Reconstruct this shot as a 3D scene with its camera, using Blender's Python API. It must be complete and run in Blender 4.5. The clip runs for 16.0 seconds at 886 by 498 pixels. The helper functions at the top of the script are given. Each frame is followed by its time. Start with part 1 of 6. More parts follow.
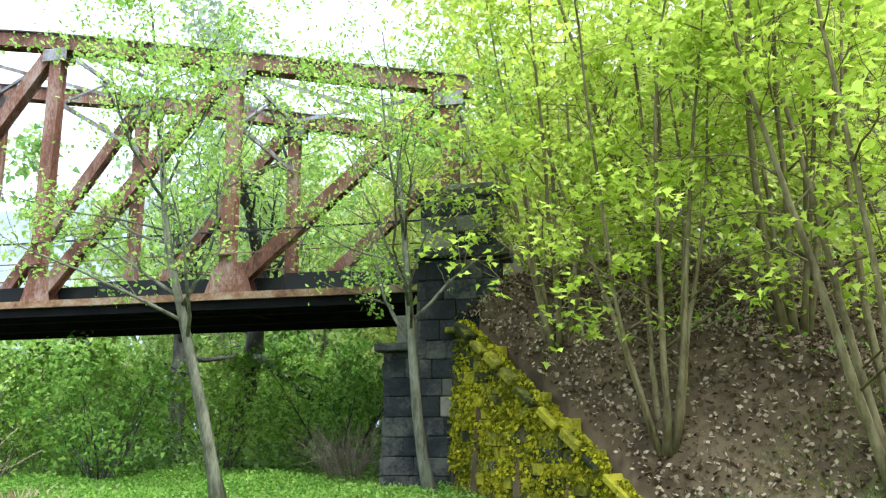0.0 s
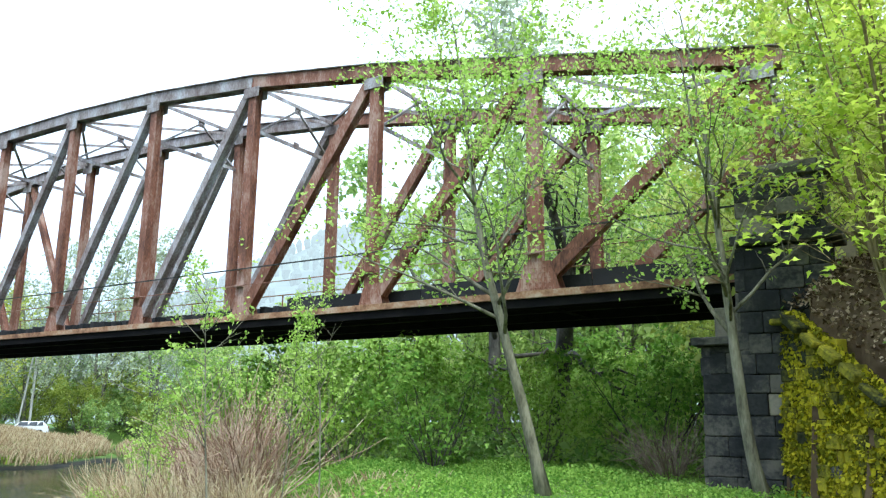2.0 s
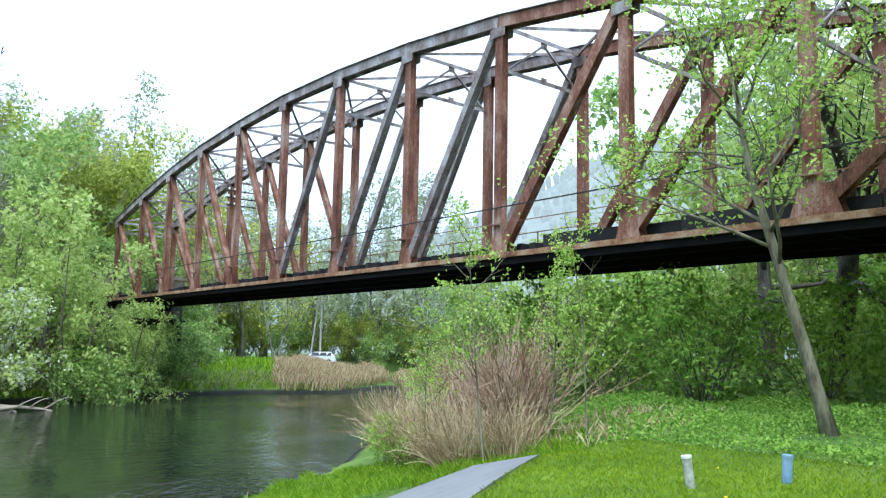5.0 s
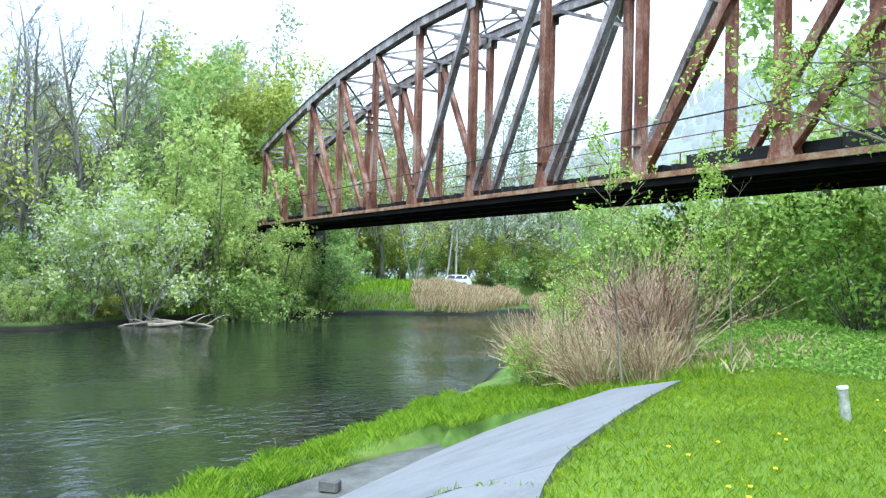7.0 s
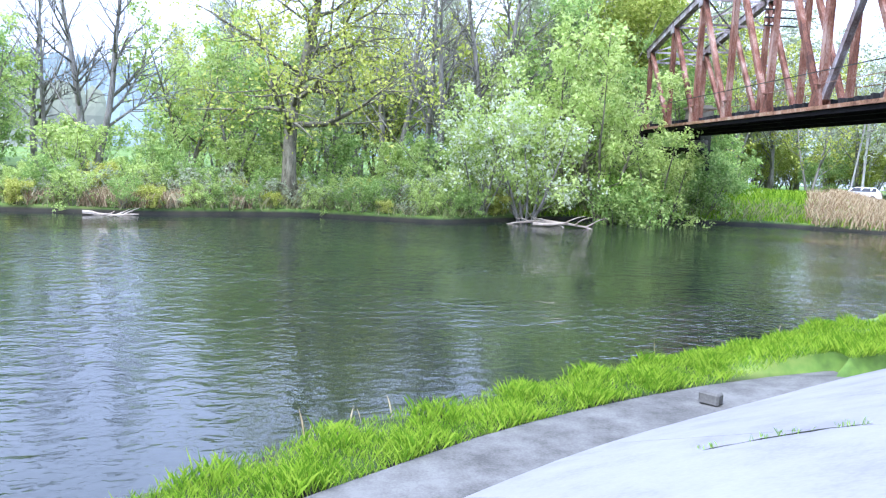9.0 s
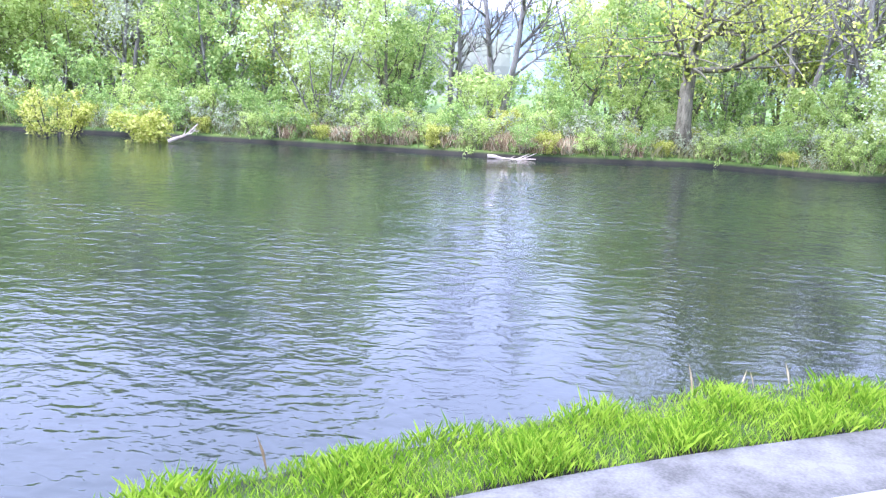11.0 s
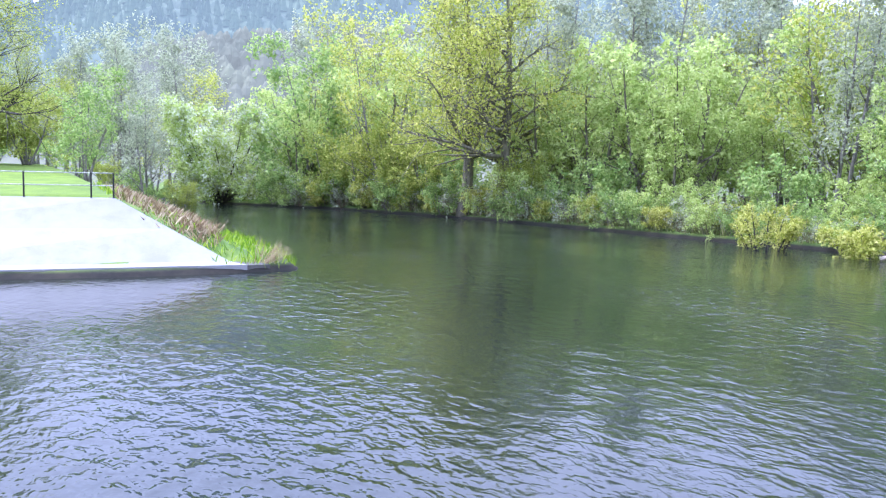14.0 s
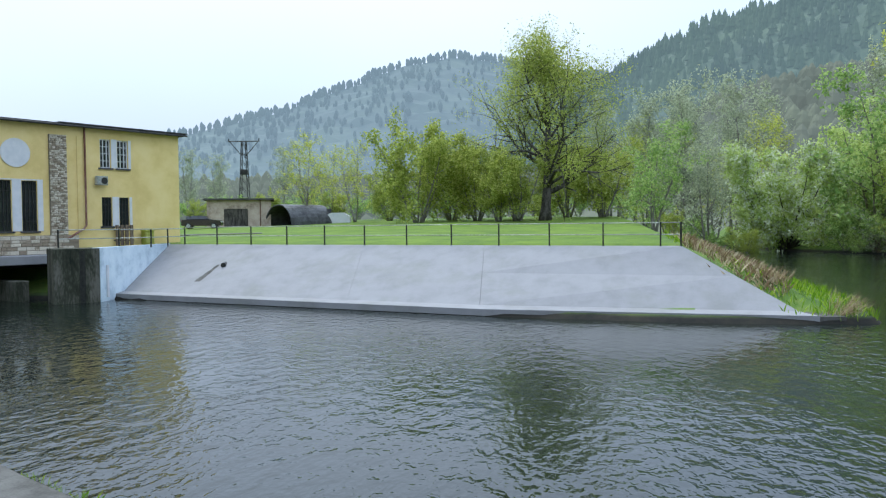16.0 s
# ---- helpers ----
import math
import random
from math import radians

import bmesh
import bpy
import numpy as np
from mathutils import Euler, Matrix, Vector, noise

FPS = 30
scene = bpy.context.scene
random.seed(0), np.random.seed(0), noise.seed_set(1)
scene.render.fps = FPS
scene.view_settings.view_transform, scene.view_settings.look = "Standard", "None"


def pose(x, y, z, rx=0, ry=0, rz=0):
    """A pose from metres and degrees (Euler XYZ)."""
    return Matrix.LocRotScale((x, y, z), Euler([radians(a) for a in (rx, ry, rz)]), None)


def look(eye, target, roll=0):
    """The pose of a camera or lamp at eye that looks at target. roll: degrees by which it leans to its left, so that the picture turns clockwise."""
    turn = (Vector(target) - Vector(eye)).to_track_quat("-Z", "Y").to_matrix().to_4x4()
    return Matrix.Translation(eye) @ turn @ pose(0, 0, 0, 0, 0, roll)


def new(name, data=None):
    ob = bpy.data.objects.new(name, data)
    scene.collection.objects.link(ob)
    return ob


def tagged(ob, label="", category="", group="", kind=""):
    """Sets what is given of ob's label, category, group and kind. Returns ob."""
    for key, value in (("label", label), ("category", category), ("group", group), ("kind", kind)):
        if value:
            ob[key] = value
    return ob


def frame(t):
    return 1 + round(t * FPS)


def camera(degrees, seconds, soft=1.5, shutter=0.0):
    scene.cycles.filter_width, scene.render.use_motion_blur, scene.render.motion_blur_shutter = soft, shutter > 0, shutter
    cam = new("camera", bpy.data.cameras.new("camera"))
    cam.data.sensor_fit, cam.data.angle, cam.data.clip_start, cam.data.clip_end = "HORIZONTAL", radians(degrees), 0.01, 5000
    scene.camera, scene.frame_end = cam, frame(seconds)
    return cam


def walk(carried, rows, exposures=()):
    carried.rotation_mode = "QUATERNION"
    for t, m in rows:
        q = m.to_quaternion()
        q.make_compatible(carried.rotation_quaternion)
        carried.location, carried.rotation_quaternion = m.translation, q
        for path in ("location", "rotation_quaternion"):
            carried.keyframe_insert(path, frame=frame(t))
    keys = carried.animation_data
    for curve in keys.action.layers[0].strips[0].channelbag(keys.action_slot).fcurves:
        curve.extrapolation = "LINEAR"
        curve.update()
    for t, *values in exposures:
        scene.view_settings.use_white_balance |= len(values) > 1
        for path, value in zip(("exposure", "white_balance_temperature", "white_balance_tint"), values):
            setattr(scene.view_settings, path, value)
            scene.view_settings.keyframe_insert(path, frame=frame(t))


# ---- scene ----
EYE = 3.85  # eye above the river's surface
cam = camera(59.2, 16.0, soft=1.25)
PATH = [
    (0.0, pose(0.006, 0.400, EYE, 102.41, 0.73, -0.81)),
    (0.5, pose(-0.024, 0.399, EYE, 102.60, 0.17, 3.49)),
    (1.0, pose(-0.063, 0.395, EYE, 102.79, -0.10, 9.10)),
    (1.5, pose(-0.104, 0.386, EYE, 102.88, -0.40, 15.11)),
    (2.0, pose(-0.144, 0.373, EYE, 102.12, -0.59, 21.15)),
    (2.5, pose(-0.178, 0.358, EYE, 100.80, -0.60, 26.46)),
    (3.0, pose(-0.203, 0.344, EYE, 99.42, -0.67, 30.57)),
    (3.5, pose(-0.216, 0.337, EYE, 98.39, -0.83, 32.70)),
    (4.0, pose(-0.230, 0.327, EYE, 97.39, -1.06, 35.07)),
    (6.5, pose(-0.290, 0.276, EYE, 95.30, -1.51, 46.38)),
    (7.0, pose(-0.304, 0.260, EYE, 91.31, -1.43, 49.37)),
    (7.5, pose(-0.328, 0.229, EYE, 87.92, -1.45, 54.99)),
    (8.0, pose(-0.356, 0.183, EYE, 86.10, -2.10, 62.79)),
    (10.5, pose(-0.398, -0.043, EYE, 79.36, -2.39, 96.18)),
    (11.0, pose(-0.387, -0.100, EYE, 78.28, -2.39, 104.42)),
    (11.5, pose(-0.370, -0.153, EYE, 77.71, -2.31, 112.43)),
    (12.0, pose(-0.343, -0.205, EYE, 77.39, -1.93, 120.90)),
    (12.5, pose(-0.301, -0.263, EYE, 77.31, -1.55, 131.08)),
    (13.0, pose(-0.264, -0.300, EYE, 80.98, -1.61, 138.70)),
    (13.5, pose(-0.232, -0.326, EYE, 83.92, -1.38, 144.57)),
    (14.0, pose(-0.184, -0.355, EYE, 84.98, -1.24, 152.66)),
    (14.5, pose(-0.124, -0.380, EYE, 85.59, -0.74, 161.97)),
    (15.0, pose(-0.059, -0.396, EYE, 85.81, 0.02, 171.46)),
    (15.5, pose(0.011, -0.400, EYE, 86.79, 0.36, 181.52)),
    (16.0, pose(0.083, -0.391, EYE, 88.22, 0.58, 192.03)),
]
walk(cam, PATH, exposures=[(0.0, 1.85, 6200, -3), (1.0, 1.70, 6150, -3), (2.0, 1.55, 6100, -3), (3.5, 1.28, 6000, -2), (6.5, 1.42, 5950, -1), (7.5, 1.78, 5800, 1), (8.0, 1.83, 5700, 5), (10.5, 2.42, 5650, 26), (12.0, 2.62, 5620, 27), (12.5, 2.74, 5400, 36), (13.0, 2.56, 5450, 32), (13.5, 2.12, 5520, 29), (14.0, 1.96, 5620, 27), (15.0, 1.40, 5800, 16), (16.0, 0.74, 6250, 3)])

# ---- light ----
world = bpy.data.worlds.new("overcast_sky")
world.use_nodes = True
scene.world = world
wn = world.node_tree
sky = wn.nodes.new("ShaderNodeTexSky")
sky.sky_type, sky.sun_disc = "NISHITA", False
sky.sun_elevation, sky.sun_rotation = radians(48), radians(150)
sky.air_density, sky.dust_density = 1.0, 4.0
dim = wn.nodes.new("ShaderNodeMixRGB")
dim.blend_type, dim.inputs[0].default_value = "MULTIPLY", 1.0
dim.inputs[2].default_value = (0.07, 0.07, 0.07, 1)
cloud = wn.nodes.new("ShaderNodeTexNoise")
cloud.inputs["Scale"].default_value, cloud.inputs["Detail"].default_value = 1.6, 4.0
cloudramp = wn.nodes.new("ShaderNodeValToRGB")
cloudramp.color_ramp.elements[0].color = (0.70, 0.86, 1.24, 1)
cloudramp.color_ramp.elements[1].color = (0.98, 1.07, 1.30, 1)
# a closed cloud layer is about three times brighter overhead than at the horizon
skyco = wn.nodes.new("ShaderNodeTexCoord")
skysep = wn.nodes.new("ShaderNodeSeparateXYZ")
rise = wn.nodes.new("ShaderNodeMapRange")
rise.inputs[1].default_value, rise.inputs[2].default_value, rise.inputs[3].default_value, rise.inputs[4].default_value = 0.0, 0.65, 0.42, 1.10
layer = wn.nodes.new("ShaderNodeMixRGB")
layer.blend_type, layer.inputs[0].default_value = "MULTIPLY", 1.0
cover = wn.nodes.new("ShaderNodeMixRGB")
cover.inputs[0].default_value = 0.92
wn.links.new(skyco.outputs["Generated"], skysep.inputs[0])
wn.links.new(skysep.outputs["Z"], rise.inputs[0])
wn.links.new(sky.outputs[0], dim.inputs[1])
wn.links.new(cloud.outputs["Fac"], cloudramp.inputs[0])
wn.links.new(cloudramp.outputs[0], layer.inputs[1])
wn.links.new(rise.outputs[0], layer.inputs[2])
wn.links.new(dim.outputs[0], cover.inputs[1])
wn.links.new(layer.outputs[0], cover.inputs[2])
wn.links.new(cover.outputs[0], wn.nodes["Background"].inputs[0])
wn.nodes["Background"].inputs[1].default_value = 1.0
sun = new("sun", bpy.data.lights.new("sun", "SUN"))
sun.data.energy, sun.data.angle, sun.data.color = 1.5, radians(25), (1.0, 0.97, 0.92)
sun.matrix_basis = look((0, 0, 60), (-20, 30, 0)) 

# ---- materials ----


def material(name, cols, scale=3.0, rough=0.8, bump=0.2, metal=0.0, stretch=(1, 1, 1), fine=40.0, spec=0.3, island=0.0, obrand=0.0, local=False):
    """Two or three colours mixed by broad and fine noise, with relief."""
    m = bpy.data.materials.new(name)
    m.use_nodes = True
    t = m.node_tree
    b = t.nodes["Principled BSDF"]
    co = t.nodes.new("ShaderNodeNewGeometry") if not local else t.nodes.new("ShaderNodeTexCoord")
    src = co.outputs["Position"] if not local else co.outputs["Object"]
    mp = t.nodes.new("ShaderNodeMapping")
    mp.inputs["Scale"].default_value = stretch
    t.links.new(src, mp.inputs[0])
    n1, n2 = t.nodes.new("ShaderNodeTexNoise"), t.nodes.new("ShaderNodeTexNoise")
    n1.inputs["Scale"].default_value, n1.inputs["Detail"].default_value, n1.inputs["Roughness"].default_value = scale, 5.0, 0.65
    n2.inputs["Scale"].default_value, n2.inputs["Detail"].default_value = fine, 3.0
    t.links.new(mp.outputs[0], n1.inputs[0])
    t.links.new(mp.outputs[0], n2.inputs[0])
    ramp = t.nodes.new("ShaderNodeValToRGB")
    els = ramp.color_ramp.elements
    els[0].position, els[1].position = 0.33, 0.67
    els[0].color, els[1].color = (*cols[0], 1), (*cols[-1], 1)
    if len(cols) == 3:
        e = els.new(0.5)
        e.color = (*cols[1], 1)
    mix = t.nodes.new("ShaderNodeMath")
    mix.operation = "MULTIPLY_ADD"
    mix.inputs[1].default_value, mix.inputs[2].default_value = 0.35, -0.17
    t.links.new(n2.outputs["Fac"], mix.inputs[0])
    add = t.nodes.new("ShaderNodeMath")
    t.links.new(n1.outputs["Fac"], add.inputs[0])
    t.links.new(mix.outputs[0], add.inputs[1])
    last = add
    if island or obrand:
        rnd = t.nodes.new("ShaderNodeMath")
        rnd.operation = "MULTIPLY_ADD"
        k = island or obrand
        rnd.inputs[1].default_value, rnd.inputs[2].default_value = k, -k / 2
        if island:
            g = t.nodes.new("ShaderNodeNewGeometry")
            t.links.new(g.outputs["Random Per Island"], rnd.inputs[0])
        else:
            g = t.nodes.new("ShaderNodeObjectInfo")
            t.links.new(g.outputs["Random"], rnd.inputs[0])
        add2 = t.nodes.new("ShaderNodeMath")
        t.links.new(add.outputs[0], add2.inputs[0])
        t.links.new(rnd.outputs[0], add2.inputs[1])
        last = add2
    t.links.new(last.outputs[0], ramp.inputs[0])
    t.links.new(ramp.outputs[0], b.inputs["Base Color"])
    b.inputs["Roughness"].default_value, b.inputs["Metallic"].default_value = rough, metal
    b.inputs["Specular IOR Level"].default_value = spec
    if bump:
        bp = t.nodes.new("ShaderNodeBump")
        bp.inputs["Strength"].default_value, bp.inputs["Distance"].default_value = bump, 0.05
        t.links.new(add.outputs[0], bp.inputs["Height"])
        t.links.new(bp.outputs[0], b.inputs["Normal"])
    return m


def leaf_material(name, cols, trans=0.45, island=0.9, scale=0.6):
    m = material(name, cols, scale=scale, rough=0.6, bump=0.0, island=island, fine=6.0, spec=0.15)
    t = m.node_tree
    b = t.nodes["Principled BSDF"]
    tr = t.nodes.new("ShaderNodeBsdfTranslucent")
    mx = t.nodes.new("ShaderNodeMixShader")
    mx.inputs[0].default_value = trans
    col = b.inputs["Base Color"].links[0].from_socket
    t.links.new(col, tr.inputs[0])
    t.links.new(b.outputs[0], mx.inputs[1])
    t.links.new(tr.outputs[0], mx.inputs[2])
    t.links.new(mx.outputs[0], t.nodes["Material Output"].inputs[0])
    return m


M = {}
M["rust"] = material("rusty_steel", [(0.06, 0.026, 0.018), (0.19, 0.080, 0.050), (0.34, 0.235, 0.19)], 1.1, 0.75, 0.35, stretch=(1, 1, 0.35), fine=22)
# weathered grey, with sky reflection and haze put into the colour
M["rust_grey"] = material("weathered_sky_grey_steel", [(0.11, 0.075, 0.065), (0.24, 0.205, 0.20), (0.40, 0.39, 0.41)], 1.3, 0.7, 0.3, stretch=(1, 1, 0.5), fine=18)
M["rust_edge"] = material("bright_rust", [(0.10, 0.045, 0.025), (0.26, 0.14, 0.075), (0.36, 0.27, 0.19)], 1.6, 0.8, 0.4, fine=15)
# near-black: the shade under the deck is put into this colour
M["dark_steel"] = material("shade_black_steel", [(0.005, 0.005, 0.006), (0.014, 0.012, 0.012)], 1.5, 0.85, 0.3, spec=0.08)
M["tarred"] = material("tarred_timber", [(0.006, 0.007, 0.008), (0.022, 0.022, 0.024)], 2.0, 0.8, 0.4, obrand=0.6)
M["stone_dark"] = material("sooty_sandstone", [(0.010, 0.011, 0.012), (0.028, 0.028, 0.028), (0.10, 0.09, 0.075)], 1.3, 0.85, 0.6, fine=14, obrand=0.25)
M["stone"] = material("grey_sandstone", [(0.07, 0.065, 0.05), (0.16, 0.145, 0.115), (0.24, 0.21, 0.16)], 1.5, 0.9, 0.6, fine=16, obrand=0.4)
M["moss"] = material("mossy_stone", [(0.020, 0.022, 0.008), (0.155, 0.14, 0.013), (0.36, 0.30, 0.02)], 2.2, 0.95, 1.0, fine=18, obrand=0.35)
M["mortar"] = material("dark_joint", [(0.012, 0.013, 0.010), (0.04, 0.045, 0.025)], 4, 0.95, 0.5)
M["concrete_white"] = material("pale_concrete", [(0.215, 0.213, 0.216), (0.245, 0.243, 0.247), (0.262, 0.260, 0.265)], 0.9, 0.85, 0.15, fine=26)
M["concrete"] = material("grey_concrete", [(0.052, 0.050, 0.044), (0.092, 0.089, 0.080), (0.13, 0.127, 0.115)], 1.5, 0.9, 0.3, fine=30)
_t = M["concrete_white"].node_tree
_b = _t.nodes["Principled BSDF"]
_n = _t.nodes.new("ShaderNodeTexNoise")
_n.inputs["Scale"].default_value, _n.inputs["Detail"].default_value, _n.inputs["Roughness"].default_value = 0.35, 6.0, 0.7
_g = _t.nodes.new("ShaderNodeNewGeometry")
_r = _t.nodes.new("ShaderNodeMapRange")
_r.inputs[1].default_value, _r.inputs[2].default_value, _r.inputs[3].default_value, _r.inputs[4].default_value = 0.50, 0.70, 0.0, 0.4
_m = _t.nodes.new("ShaderNodeMixRGB")
_m.inputs[2].default_value = (0.165, 0.168, 0.135, 1)
_t.links.new(_g.outputs["Position"], _n.inputs[0])
_t.links.new(_n.outputs["Fac"], _r.inputs[0])
_t.links.new(_r.outputs[0], _m.inputs[0])
_t.links.new(_b.inputs["Base Color"].links[0].from_socket, _m.inputs[1])
_t.links.new(_m.outputs[0], _b.inputs["Base Color"])
# copy of pale_concrete, darkened in colour against the near slope's stronger light
M["concrete_walk"] = material("darkened_pale_concrete", [(0.148, 0.146, 0.149), (0.180, 0.178, 0.183), (0.196, 0.194, 0.200)], 1.1, 0.85, 0.2, fine=22)
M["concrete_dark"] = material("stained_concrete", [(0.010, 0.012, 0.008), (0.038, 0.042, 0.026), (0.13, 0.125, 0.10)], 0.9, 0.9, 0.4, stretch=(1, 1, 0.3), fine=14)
M["wall_blue"] = material("chalky_pale_wall", [(0.40, 0.50, 0.57), (0.58, 0.68, 0.74), (0.66, 0.75, 0.80)], 1.2, 0.85, 0.1)
M["plaster"] = material("yellow_plaster", [(0.66, 0.50, 0.19), (0.74, 0.575, 0.24), (0.78, 0.62, 0.28)], 0.6, 0.9, 0.08, fine=35)
M["white"] = material("white_paint", [(0.560, 0.576, 0.592), (0.656, 0.656, 0.656)], 3, 0.6, 0.03)
M["dark_metal"] = material("dark_painted_steel", [(0.012, 0.014, 0.012), (0.035, 0.035, 0.03)], 6, 0.5, 0.1)
M["rail_top"] = material("worn_pale_rail", [(0.200, 0.216, 0.176), (0.440, 0.448, 0.400)], 5, 0.5, 0.1)
M["bark"] = material("grey_green_bark", [(0.06, 0.055, 0.035), (0.15, 0.14, 0.095), (0.24, 0.22, 0.16)], 5, 0.9, 0.6, stretch=(1, 1, 0.25), fine=30)
M["bark_dark"] = material("dark_bark", [(0.020, 0.018, 0.015), (0.06, 0.054, 0.045), (0.12, 0.11, 0.095)], 4, 0.9, 0.7, stretch=(1, 1, 0.25), fine=25)
M["bark_brown"] = material("smooth_brown_bark", [(0.07, 0.05, 0.022), (0.16, 0.12, 0.055), (0.24, 0.19, 0.10)], 5, 0.85, 0.4, stretch=(1, 1, 0.3), fine=25)
M["cane"] = material("dry_red_brown_canes", [(0.20, 0.11, 0.07), (0.36, 0.23, 0.15), (0.50, 0.37, 0.27)], 2, 0.8, 0.0, island=1.0)
M["reed"] = material("dry_straw", [(0.25, 0.17, 0.09), (0.40, 0.30, 0.17), (0.52, 0.42, 0.26)], 1, 0.9, 0.0, island=1.0)
M["wood"] = material("weathered_timber", [(0.10, 0.07, 0.045), (0.24, 0.19, 0.13)], 4, 0.9, 0.3, stretch=(1, 1, 0.2))
M["drift"] = material("bleached_driftwood", [(0.26, 0.21, 0.16), (0.45, 0.39, 0.32)], 3, 0.9, 0.3)
M["leaf_lime"] = leaf_material("fresh_maple_leaf", [(0.34, 0.44, 0.05), (0.50, 0.60, 0.08), (0.65, 0.72, 0.14)], 0.6)
# maple leaf for trees farther off: olive-yellow, haze mixed into the colour
M["leaf_bank"] = leaf_material("haze_yellow_maple_leaf", [(0.40, 0.45, 0.09), (0.54, 0.58, 0.14), (0.66, 0.69, 0.22)], 0.55)
M["leaf_small"] = leaf_material("young_small_leaf", [(0.26, 0.41, 0.06), (0.38, 0.53, 0.10), (0.50, 0.63, 0.17)], 0.55)
M["leaf_green"] = leaf_material("spring_green_leaf", [(0.20, 0.32, 0.085), (0.30, 0.43, 0.12), (0.41, 0.52, 0.18)], 0.5)
M["leaf_deep"] = leaf_material("undergrowth_leaf", [(0.14, 0.27, 0.04), (0.23, 0.39, 0.06), (0.33, 0.48, 0.10)], 0.5)
M["leaf_olive"] = leaf_material("yellow_olive_oak_leaf", [(0.30, 0.36, 0.05), (0.44, 0.48, 0.09), (0.56, 0.57, 0.15)], 0.5)
M["leaf_moss"] = leaf_material("olive_green_leaf", [(0.22, 0.28, 0.045), (0.33, 0.39, 0.075), (0.44, 0.48, 0.12)], 0.5)
M["leaf_yellow"] = leaf_material("yellow_willow_catkin_leaf", [(0.28, 0.33, 0.05), (0.44, 0.47, 0.09), (0.58, 0.58, 0.18)], 0.45)
M["leaf_pale"] = leaf_material("pale_bright_leaf", [(0.32, 0.43, 0.11), (0.44, 0.54, 0.16), (0.55, 0.64, 0.24)], 0.55)
M["leaf_hazel"] = leaf_material("budding_grey_green_twigs", [(0.27, 0.31, 0.19), (0.36, 0.40, 0.26), (0.45, 0.49, 0.33)], 0.45)
M["blossom"] = leaf_material("white_blossom", [(0.48, 0.54, 0.34), (0.68, 0.72, 0.56)], 0.4)
M["moss_tuft"] = leaf_material("yellow_moss_tuft", [(0.17, 0.17, 0.010), (0.36, 0.33, 0.016), (0.56, 0.48, 0.026)], 0.35, scale=1.2)
# grey bark paled for far trees, distance haze put into the colour
M["bark_far"] = material("haze_grey_bark", [(0.10, 0.095, 0.075), (0.18, 0.17, 0.145), (0.27, 0.255, 0.22)], 4, 0.9, 0.4, stretch=(1, 1, 0.25), fine=25)
M["grass"] = leaf_material("lawn_grass", [(0.13, 0.22, 0.010), (0.21, 0.32, 0.013), (0.30, 0.39, 0.022)], 0.4, scale=0.8)
M["grass_tall"] = leaf_material("bank_grass", [(0.12, 0.24, 0.014), (0.21, 0.36, 0.02), (0.32, 0.45, 0.045)], 0.45, scale=1.5)
M["grass_dull"] = leaf_material("rank_bank_grass", [(0.16, 0.20, 0.07), (0.25, 0.28, 0.11), (0.34, 0.32, 0.17)], 0.4, scale=0.3)
M["litter"] = leaf_material("fallen_brown_leaf", [(0.07, 0.042, 0.020), (0.20, 0.132, 0.078), (0.40, 0.30, 0.205)], 0.1)
M["tarp"] = material("black_tarpaulin", [(0.03, 0.03, 0.034), (0.12, 0.12, 0.13)], 1.5, 0.35, 0.5)
M["pole_wood"] = material("pale_concrete_pole", [(0.30, 0.29, 0.27), (0.45, 0.44, 0.42)], 2, 0.8, 0.1)
M["tyre"] = material("tyre_rubber", [(0.012, 0.012, 0.012), (0.03, 0.03, 0.03)], 5, 0.8, 0.1)
M["car_white"] = material("white_car_paint", [(0.560, 0.568, 0.576), (0.640, 0.640, 0.640)], 1, 0.25, 0.0, spec=0.5)
M["car_dark"] = material("dark_blue_car_paint", [(0.006, 0.008, 0.014), (0.012, 0.014, 0.022)], 1, 0.2, 0.0, spec=0.6)
M["glass"] = material("dark_window_glass", [(0.010, 0.012, 0.014), (0.03, 0.034, 0.038)], 0.5, 0.06, 0.0, spec=0.6)
M["roof"] = material("dark_roof_felt", [(0.03, 0.03, 0.032), (0.09, 0.085, 0.08)], 2, 0.8, 0.2)
M["rubble"] = material("rubble_stone", [(0.10, 0.09, 0.075), (0.24, 0.215, 0.18), (0.36, 0.33, 0.29)], 3.5, 0.9, 0.5, fine=12, obrand=0.8)
M["rubble_face"] = material("tan_rubble_stone", [(0.26, 0.21, 0.15), (0.42, 0.36, 0.27), (0.56, 0.50, 0.40)], 2.5, 0.9, 0.4, fine=9, island=0.9)
M["old_plaster"] = material("flaking_beige_plaster", [(0.24, 0.18, 0.14), (0.42, 0.34, 0.27), (0.50, 0.42, 0.34)], 0.9, 0.9, 0.2, fine=7)
M["blue_plastic"] = material("faded_blue_plastic", [(0.13, 0.22, 0.36), (0.22, 0.32, 0.46)], 6, 0.5, 0.05)
M["flower"] = material("yellow_dandelion", [(0.75, 0.55, 0.01), (0.85, 0.66, 0.02)], 9, 0.7, 0.0)


